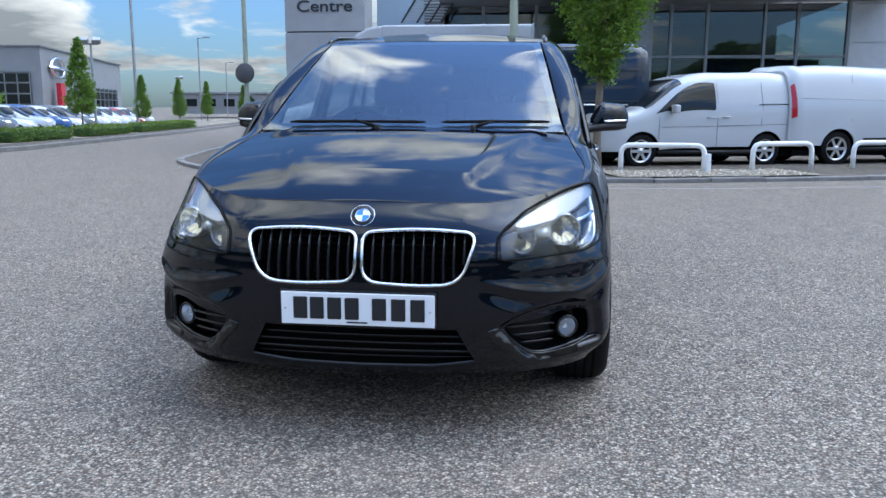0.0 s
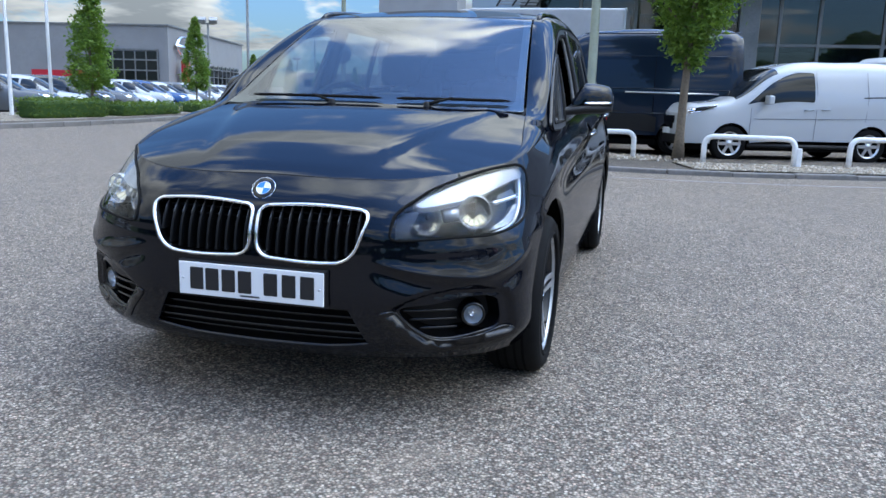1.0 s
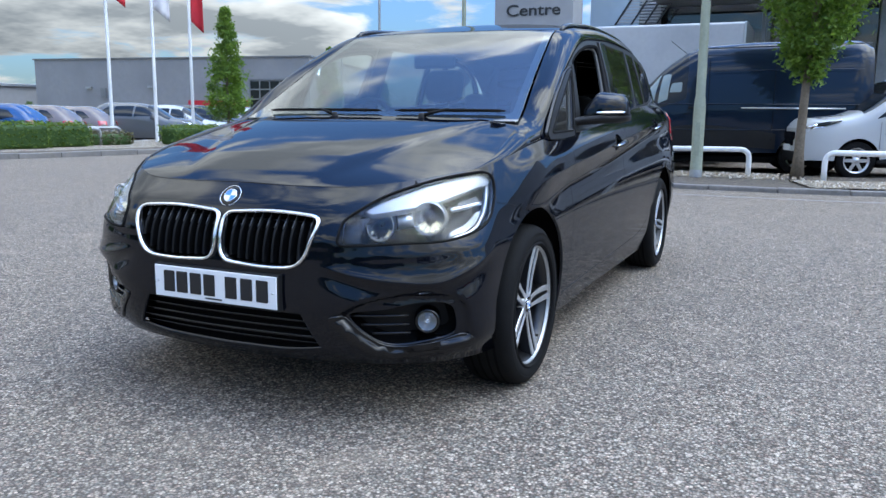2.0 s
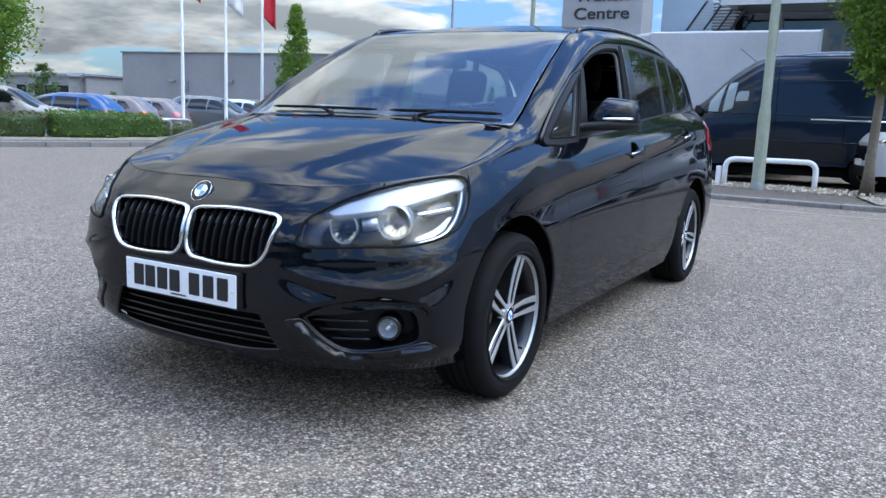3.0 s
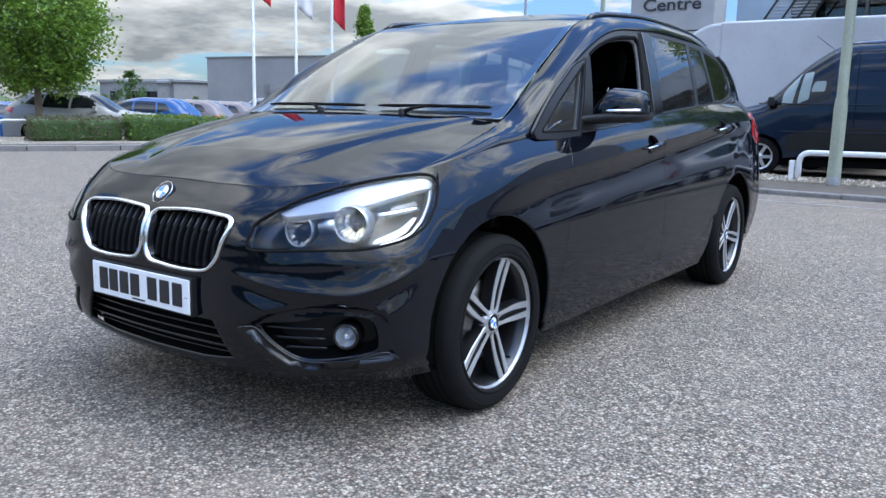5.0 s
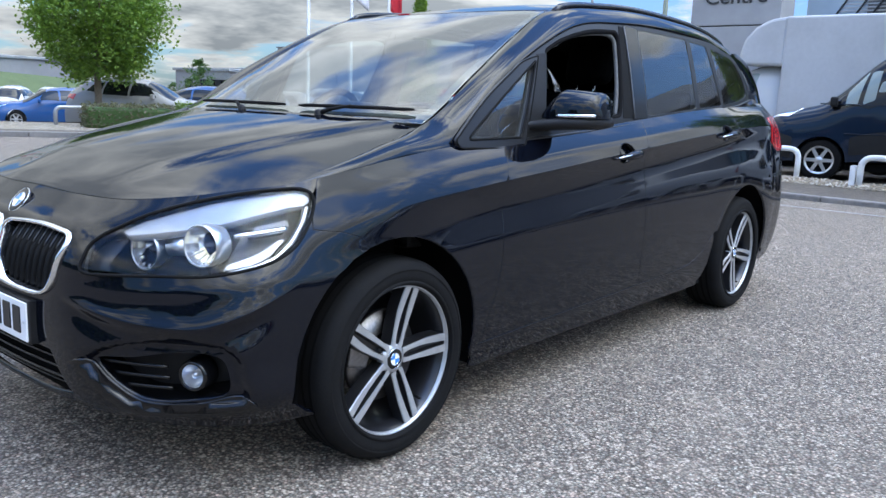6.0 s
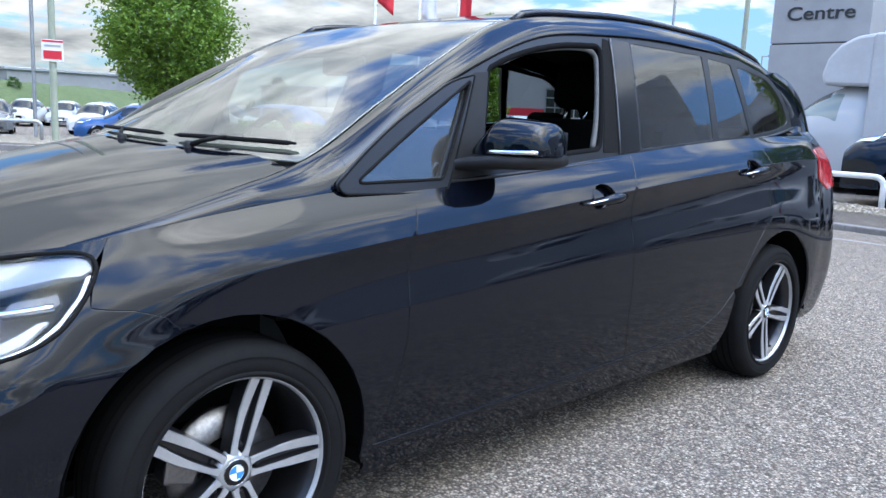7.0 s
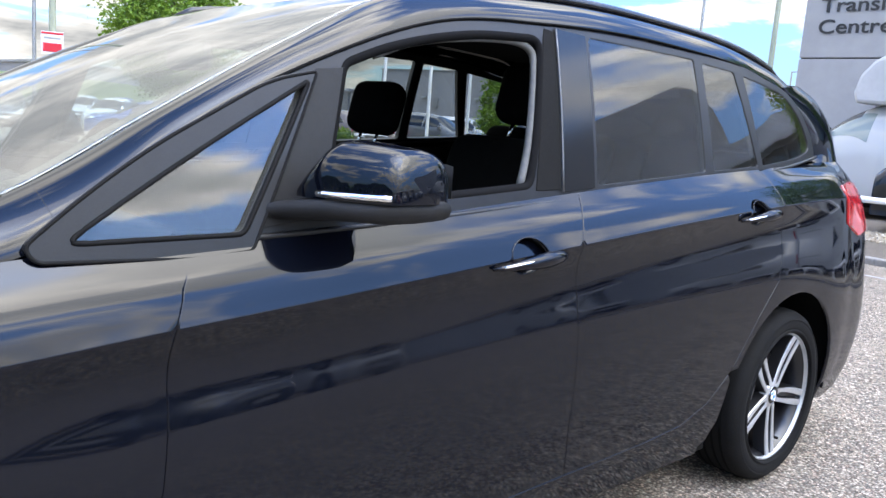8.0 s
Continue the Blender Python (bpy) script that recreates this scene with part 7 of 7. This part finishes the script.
def bank(name, pts, height, depth, label):
    """A low green rise with a ragged top."""
    p, d = along(pts, 2.0)
    V, F = [], []
    for (x, y), (dx, dy) in zip(p, d):
        for o, z in ((0, 0), (depth * .4, height * .8), (depth, height), (depth * 2, height * .9)):
            V.append((x - dy * o, y + dx * o, z + noise.noise((x * .2, y * .2, o)) * .35 * (z > 0)))
    k = len(p)
    for i in range(k - 1):
        for j in range(3):
            F.append((i * 4 + j, i * 4 + 4 + j, i * 4 + 5 + j, i * 4 + 1 + j))
    return tagged(mesh(name, V, F, M["field"]), label, "bank", kind="structure")


bank("field_bank", [(-60, -60), (-62, -20), (-66, 10), (-72, 30), (-95, 52)], 2.3, 14, "low green bank behind the car park")


def hedge(x0, y0, x1, y1, wide, high, mat, seed, label):
    """A clipped hedge from one end to the other: a dark core and a coat of leaves."""
    rng = random.Random(seed)
    L = math.hypot(x1 - x0, y1 - y0)
    root = empty("hedge", label=label, category="hedge", group="hedges along the verge")
    core = part("core", block(0, L, -wide * .42, wide * .42, 0, high * .92, .08), M["leaf_dark"], root)
    pts = []
    for i in range(int(L * (wide + 2 * high) * 330)):
        x = rng.uniform(-.03, L + .03)
        k = rng.random() * (wide + 2 * high)
        j = lambda: rng.gauss(0, .035)
        if k < wide:
            pts.append(Vector((x, k - wide / 2 + j(), high + j())))
        else:
            s = -1 if k < wide + high else 1
            pts.append(Vector((x + j(), s * wide / 2 + j(), rng.uniform(.03, high))))
    for e in (0, L):
        pts += [Vector((e + rng.gauss(0, .03), rng.uniform(-wide / 2, wide / 2), rng.uniform(.03, high))) for _ in range(int(wide * high * 330))]
    mesh("foliage", *leaves(pts, .075, rng), mat, root, smooth=False)
    root.matrix_world = pose(x0, y0, .09, 0, 0, math.degrees(math.atan2(y1 - y0, x1 - x0)))


hedge(-14.9, 15.6, -14.6, 18.1, .75, .50, M["leaf_hedge"], 1, "clipped green hedge on the gravel verge")
hedge(-14.7, 18.9, -14.9, 22.2, .75, .36, M["leaf_hedge"], 2, "clipped yellow-green hedge on the gravel verge")
hedge(-15.3, 24.0, -15.7, 27.5, .8, .34, M["leaf_hedge"], 3, "clipped green hedge on the gravel verge")
hedge(-16.0, 29.0, -17.3, 37.0, .8, .34, M["leaf_hedge"], 4, "clipped yellow-green hedge on the gravel verge")
hedge(-17.1, 8.6, -16.5, 10.6, .8, .55, M["leaf_dry"], 5, "thin brownish hedge on the gravel verge")
hedge(-16.3, 10.7, -15.75, 12.2, .85, .62, M["leaf_hedge"], 6, "clipped dark green hedge on the gravel verge")
hedge(-16.3, 12.3, -15.9, 13.6, .8, .58, M["leaf_hedge"], 7, "clipped green hedge on the gravel verge")
hedge(-16.4, 13.9, -15.9, 15.1, .7, .32, M["leaf_dry"], 8, "low dry brown shrubs on the gravel verge")
hedge(-19.0, 4.4, -21.5, 1.0, .8, .55, M["leaf_hedge"], 9, "clipped green hedge by the car park")


def hoop(x0, y0, x1, y1, z, high=.43, r=.045, mat=None, label="white painted steel hoop rail set in gravel"):
    p = round_path([(x0, y0, z - .12), (x0, y0, z + high), (x1, y1, z + high), (x1, y1, z - .12)], .17, 8)
    return tagged(mesh("hoop_rail", *tube(p, r, 12), mat or M["white_paint"]), label, "barrier", "hoop rails")


hoop(-.58, 12.40, .80, 12.72, .06)
hoop(1.98, 12.02, 3.40, 11.98, .07)
hoop(4.30, 12.35, 5.45, 12.85, .09)
hoop(6.35, 13.35, 7.6, 13.85, .09)
hoop(-3.10, 12.9, -1.70, 13.1, .09)
tagged(part("hoop_stub", block(3.43, 3.51, 11.93, 12.03, .0, .36, .01), M["white_paint"]), "short white post beside a hoop rail", "barrier")
tagged(part("hoop_stub", block(-.72, -.64, 12.36, 12.46, .0, .36, .01), M["white_paint"]), "short white post beside a hoop rail", "barrier")
for a in ((-16.9, 14.4, -16.6, 15.5), (-18.4, 8.5, -18.0, 9.9), (-18.6, 6.6, -19.0, 5.6), (-16.2, 13.4, -16.0, 14.2)):
    hoop(*a, .09, .45, .05, M["galv"], "grey steel hoop rail at the edge of the car park")


def lamp_post(x, y, high, r0, r1, mat, label, collar=None, head=None, turn=0.0):
    root = empty("lamp_post", label=label, category="lamp post")
    if collar:
        V, F = lathe([(r0 * 1.05, -.1), (r0 * 1.05, .25), (r0, .28), (r0, collar - .04), (r1 * 1.15, collar + .10), (r1, collar + .14), (r1 * .8, high)], 18, "z")
    else:
        V, F = lathe([(r0, -.1), (r1, high)], 14, "z")
    mesh("pole", V, F, mat, root)
    if collar:
        part("access_door", block(-.045, .045, -r0 - .006, -r0 + .02, .42, .95, .004), mat, root)
        mesh("base_band", *lathe([(r0 * 1.10, -.1), (r0 * 1.10, .16), (r0 * 1.03, .19)], 18, "z"), M["galv"], root)
    if head == "arm":
        mesh("arm", *tube([(0, 0, high - .05), (.9, 0, high + .02)], .04, 8), mat, root)
        part("lantern", block(.55, 1.15, -.12, .12, high - .02, high + .08, .03), M["galv"], root)
    if head == "flood":
        part("bracket", block(-.35, .35, -.04, .04, high - .05, high + .03, .01), mat, root)
        for dx in (-.28, .28):
            f = part("floodlight", block(-.20, .20, -.14, .14, -.10, .14, .03), M["galv"], root)
            f.matrix_local = pose(dx, -.10, high + .12, 35, 0, 12 * dx)
    root.matrix_world = pose(x, y, 0, 0, 0, turn)
    return root


lamp_post(.06, 11.75, 8.0, .095, .075, M["post_green"], "pale green steel lamp post with a thicker base", 1.22)
dp = lamp_post(-8.4, 21.6, 8.5, .10, .075, M["post_green"], "pale green lamp post with a round grey sign", 1.3)
mesh("round_sign", *moved(lathe([(0, .012), (.29, .012), (.30, 0), (.29, -.012), (0, -.012)], 32, "y"), Matrix.Translation((0, -.11, 2.14))), M["sign_back"], dp, "back of a round grey sign")
lamp_post(-21.1, 35.0, 4.1, .07, .05, M["galv"], "slim steel post with twin floodlights", None, "flood", 20)
lamp_post(-20.3, 37.6, 11, .08, .06, M["galv"], "tall slim steel lamp post")
lamp_post(-31.7, 71.9, 7.5, .08, .06, M["galv"], "street lamp with a short arm", None, "arm", 0)
lamp_post(-42.0, 104.3, 7.0, .08, .06, M["galv"], "street lamp with a short arm", None, "arm", 0)
lamp_post(-42.3, 90.6, 4.4, .08, .06, M["galv"], "slim steel post with twin floodlights", None, "flood", 0)
lamp_post(-20.2, 6.96, 5.5, .05, .045, M["galv"], "slim grey steel post by the car park")
rp = lamp_post(-18.72, 6.95, 6.0, .085, .075, M["post_green"], "pale steel post carrying a red and white notice")
part("notice_panel", block(-.24, .24, -.115, -.095, 1.98, 2.50, .006), M["flag_white"], rp)
part("notice_red", block(-.20, .20, -.122, -.114, 2.04, 2.24, .003), M["red_panel"], rp)
part("notice_red", block(-.23, .23, -.122, -.114, 2.44, 2.485, .002), M["red_panel"], rp)
part("notice_bar", block(-.18, .18, -.121, -.114, 2.33, 2.38, .002), M["galv"], rp)
rp.matrix_world = pose(-18.72, 6.95, 0, 0, 0, 72)


def flagpole(x, y, mat, label, drop, seed):
    root = empty("flagpole", label=label, category="flagpole", group="flagpoles on the verge")
    mesh("pole", *lathe([(.055, -.1), (.05, 2.0), (.035, 7.0), (0, 7.05)], 14, "z"), M["white_paint"], root)
    mesh("cleat", *tube([(.04, -.05, drop - .10), (.075, -.05, drop - .10)], .014, 6), M["galv"], root)
    rng = random.Random(seed)
    V, F = [], []
    nx, nz = 10, 22
    for j in range(nz + 1):
        for i in range(nx + 1):
            u, v = i / nx, j / nz
            droop = .12 * u * (1 - v)
            V.append((.06 + u * (.42 + .05 * math.sin(3 * v + seed)), .09 * math.sin(u * 6.5 + v * 2.2 + seed) * u, drop + 3.6 * v - droop - .25 * u * (1 - v)))
    for j in range(nz):
        for i in range(nx):
            a = j * (nx + 1) + i
            F.append((a, a + 1, a + nx + 2, a + nx + 1))
    fl = mesh("flag", V, F, mat, root)
    so = fl.modifiers.new("thickness", "SOLIDIFY")
    so.thickness = .004
    root.matrix_world = pose(x, y, .05, 0, 0, 42)


flagpole(-16.75, 15.35, M["flag_red"], "white flagpole with a hanging red flag", 4.25, 1)
flagpole(-16.7, 17.05, M["flag_white"], "white flagpole with a hanging white flag", 4.02, 2)
flagpole(-16.9, 18.9, M["flag_red"], "white flagpole with a long red flag", 3.85, 4)


# ---- the transit centre: sign tower, showroom ----
sign = empty("sign_tower", label="tall grey sign tower with dark lettering", category="sign")
SY = 18.05
part("upper_panel", block(-6.0, -3.92, SY, SY + .9, 3.035, 6.2, .012), M["sign_grey"], sign)
part("lower_panel", block(-6.0, -3.92, SY, SY + .9, 0, 3.005, .012), M["sign_grey"], sign)
part("joint", block(-5.97, -3.95, SY + .02, SY + .88, 2.99, 3.05), M["ink"], sign)
writing("lettering", "Transit", .40, M["sign_ink"], pose(-4.96, SY - .012, 3.95, 90, 0, 0) @ Matrix.Diagonal((1.26, 1, 1, 1)), sign, .010, "CENTER", .004)
writing("lettering", "Centre", .40, M["sign_ink"], pose(-4.96, SY - .012, 3.52, 90, 0, 0) @ Matrix.Diagonal((1.26, 1, 1, 1)), sign, .010, "CENTER", .004)

show = empty("showroom", label="glazed showroom building with a flat silver canopy", category="building")
YW = 21.0
part("left_panel", block(-4.1, -2.75, YW - .6, YW + 10, 0, 7.5, .03), M["pale_blue"], show)
part("right_wall", block(8.72, 30, YW - .05, YW + .35, 0, 8.2, .02), M["white_wall"], show)
for z in (1.9, 2.9, 3.9, 5.0, 6.0, 7.0):
    part("wall_joint", block(8.8, 30, YW - .062, YW - .05, z, z + .012), M["frame_alu"], show)
part("back_wall", block(-2.7, 8.7, YW + 7, YW + 7.2, 0, 5.0), M["room"], show)
part("side_wall", block(-2.75, -2.70, YW, YW + 7, 0, 5.0), M["room"], show)
part("floor_slab", block(-2.7, 8.7, YW, YW + 7, .0, .06), M["room"], show)
part("ceiling_slab", block(-2.7, 8.7, YW + .2, YW + 7, 4.0, 4.1), M["room"], show)
part("upper_wall", block(-2.7, 8.72, YW - .02, YW + .3, 4.25, 5.2), M["white_wall"], show)
part("canopy", block(-2.3, 9.6, YW - 1.7, YW + .2, 3.96, 4.10, .03), M["satin"], show, "silver flat canopy")
part("canopy_lip", block(-2.35, 9.65, YW - 1.76, YW - 1.70, 3.92, 4.13, .012), M["white_wall"], show)
xs = [-2.7, -1.15, .35, 1.85, 3.05, 4.03, 5.0, 6.52, 7.38, 8.68]
for a, b in zip(xs, xs[1:]):
    w = empty("window")
    w.parent = show
    for z0, z1 in ((.12, 2.50), (2.58, 3.94)):
        part("pane", block(a + .04, b - .04, YW + .02, YW + .035, z0, z1), M["show_glass"], w)
    part("mullion", block(b - .04, b + .04, YW - .06, YW + .08, 0, 3.96, .008), M["frame_alu"], w)
    part("transom", block(a + .04, b - .04, YW - .05, YW + .07, 2.50, 2.58, .008), M["frame_alu"], w)
    part("base_rail", block(a + .04, b - .04, YW - .05, YW + .07, .04, .12, .008), M["frame_alu"], w)
part("corner_column", block(3.0, 3.5, YW - .45, YW + .1, 0, 3.96, .02), M["frame_alu"], show)
part("indoor_banner", block(5.05, 8.1, YW + .35, YW + .40, 2.06, 2.48), M["blue_panel"], show)
part("indoor_banner", block(3.6, 5.0, YW + .6, YW + .65, 1.5, 2.4), M["flag_white"], show)
for i in range(9):
    z = 3.50 + .078 * i
    part("louvre", block(-3.40 + .058 * i, -2.30 + .050 * i, YW - .62, YW - .42, z, z + .034, .004), M["white_wall"], show)
for x in (-3.42, -2.98, -2.62, -2.30):
    part("louvre_stringer", prism([(x, 3.46), (x + .05, 3.46), (x + .53, 4.20), (x + .47, 4.20)], "y", YW - .64, YW - .60), M["sign_ink"], show)
part("facade_return", block(-2.75, -2.2, YW - .55, YW - .45, 0, 3.95, .01), M["frame_alu"], show)

# the car dealer's grey building across the road
deal = empty("dealership", label="long pale grey flat-roofed dealership with a glazed corner", category="building")
fp = [(-72, 57.6), (-41.0, 61.6), (-50.5, 92), (-84, 92)]
part("wall", prism(fp, "z", -.6, 6.0), M["cladding"], deal)
part("parapet", prism([(-72.1, 57.45), (-40.8, 61.5), (-50.3, 92.1), (-84.1, 92.1)], "z", 6.0, 6.12), M["frame_alu"], deal)
ux, uy = 31.0 / math.hypot(31, 4), 4.0 / math.hypot(31, 4)


def on_front(d0, d1, z0, z1, out, name, mat, dep=.12):
    a = Vector((-41.0 - ux * d0, 61.6 - uy * d0, 0))
    b = Vector((-41.0 - ux * d1, 61.6 - uy * d1, 0))
    nrm = Vector((uy, -ux, 0))
    bm = prism([tuple((p + nrm * o)[:2]) for p, o in ((a, out), (b, out), (b, out - dep), (a, out - dep))], "z", z0, z1)
    return part(name, bm, mat, deal)


for z in (1.2, 2.4, 3.6, 4.8):
    on_front(.0, 31, z, z + .012, .003, "panel_joint", M["cladding"], .02)
on_front(.9, 6.2, .3, 3.8, .08, "entrance_glass", M["dark_glass"])
for i in range(6):
    on_front(.9 + 1.05 * i, 1.0 + 1.05 * i, .2, 3.9, .14, "glass_mullion", M["frame_alu"])
for i in range(5):
    on_front(.9, 6.3, .3 + .9 * i, .42 + .9 * i, .16, "glass_blade", M["frame_alu"])
on_front(6.4, 13.0, .9, 2.0, .10, "red_band", M["red_panel"])
on_front(16.8, 17.5, 3.2, 3.4, .25, "wall_lamp", M["galv"], .3)
on_front(24.2, 24.9, 3.1, 3.3, .25, "wall_lamp", M["galv"], .3)
on_front(22.5, 23.1, 2.2, 3.2, .2, "wall_box", M["frame_alu"], .2)
# side wall with the round emblem, the red pylon and a glazed shopfront
sx, sy = -9.5 / math.hypot(9.5, 30.4), 30.4 / math.hypot(9.5, 30.4)


def on_flank(d0, d1, z0, z1, out, name, mat, dep=.12):
    a, b = Vector((-41 + sx * d0, 61.6 + sy * d0, 0)), Vector((-41 + sx * d1, 61.6 + sy * d1, 0))
    nrm = Vector((sy, -sx, 0))
    return part(name, prism([tuple((p + nrm * o)[:2]) for p, o in ((a, out), (b, out), (b, out - dep), (a, out - dep))], "z", z0, z1), mat, deal)


on_flank(10, 29, .2, 3.0, .10, "shopfront_glass", M["dark_glass"])
for i in range(10):
    on_flank(10 + 2 * i, 10.12 + 2 * i, .1, 3.1, .18, "shopfront_mullion", M["frame_alu"])
for i in range(4):
    on_flank(10, 29, .8 * i + .2, .8 * i + .28, .18, "shopfront_rail", M["frame_alu"])
on_flank(2.2, 3.6, 0, 3.1, .9, "red_pylon", M["red_panel"], .4)
ec = Vector((-41 + sx * 4.2 + sy * .2, 61.6 + sy * 4.2 - sx * .2, 4.45))
em = Matrix.Translation(ec) @ pose(0, 0, 0, 0, 0, math.degrees(math.atan2(-sx, sy)))
mesh("emblem_ring", *moved(lathe([(.92, 0), (.95, .12), (1.03, .16), (1.11, .12), (1.14, 0)], 40, "x"), em @ Matrix.Diagonal((1, 1.9, .82, 1))), M["chrome"], deal, "plain round emblem")
mesh("emblem_bar", *moved(tube([(.05, -2.6, 0), (.05, 2.6, 0)], .20, 10, flat=.5), em), M["chrome"], deal)

# low units and roofs in the distance
for nm, x0, x1, y0, y1, h, mt, lb in (("far_unit", -100, -84, 62, 80, 3.6, "cladding", "far pale low industrial unit"), ("far_unit", -92, -84.5, 60, 66, 3.4, "galv", "far dark grey low industrial unit"), ("far_unit", -60, -44, 126, 138, 3.2, "cladding", "far pale low building"), ("far_unit", -27, -8, 118, 130, 3.0, "roof_brown", "far brown-roofed low building"), ("far_unit", -130, -104, 30, 50, 4.0, "cladding", "far pale low industrial unit")):
    u = empty(nm, label=lb, category="building", group="far buildings")
    part("wall", block(x0, x1, y0, y1, 0, h), M[mt], u)
    part("roof", block(x0 - .3, x1 + .3, y0 - .3, y1 + .3, h, h + .35, .05), M["roof_brown" if mt == "roof_brown" else "galv"], u)
    for i in range(4):
        xx = x0 + (x1 - x0) * (.15 + .2 * i)
        part("window", block(xx, xx + 1.8, y0 - .06, y0 + .05, 1.2, 2.4), M["dark_glass"], u)
# plain long block added unseen behind the camera's side, darkening the paint's horizon
u = empty("horizon_backdrop", label="added unseen low grey block that darkens the horizon in the paint", category="building")
part("wall", block(62, 76, -40, 30, 0, 4.2), M["cladding"], u)
part("roof", prism([(61.5, 4.2), (76.5, 4.2), (69, 5.6)], "y", -40.5, 30.5), M["galv"], u)
for i in range(8):
    part("window", block(61.94, 62.05, -36 + 8 * i, -31 + 8 * i, 1.0, 3.0), M["dark_glass"], u)
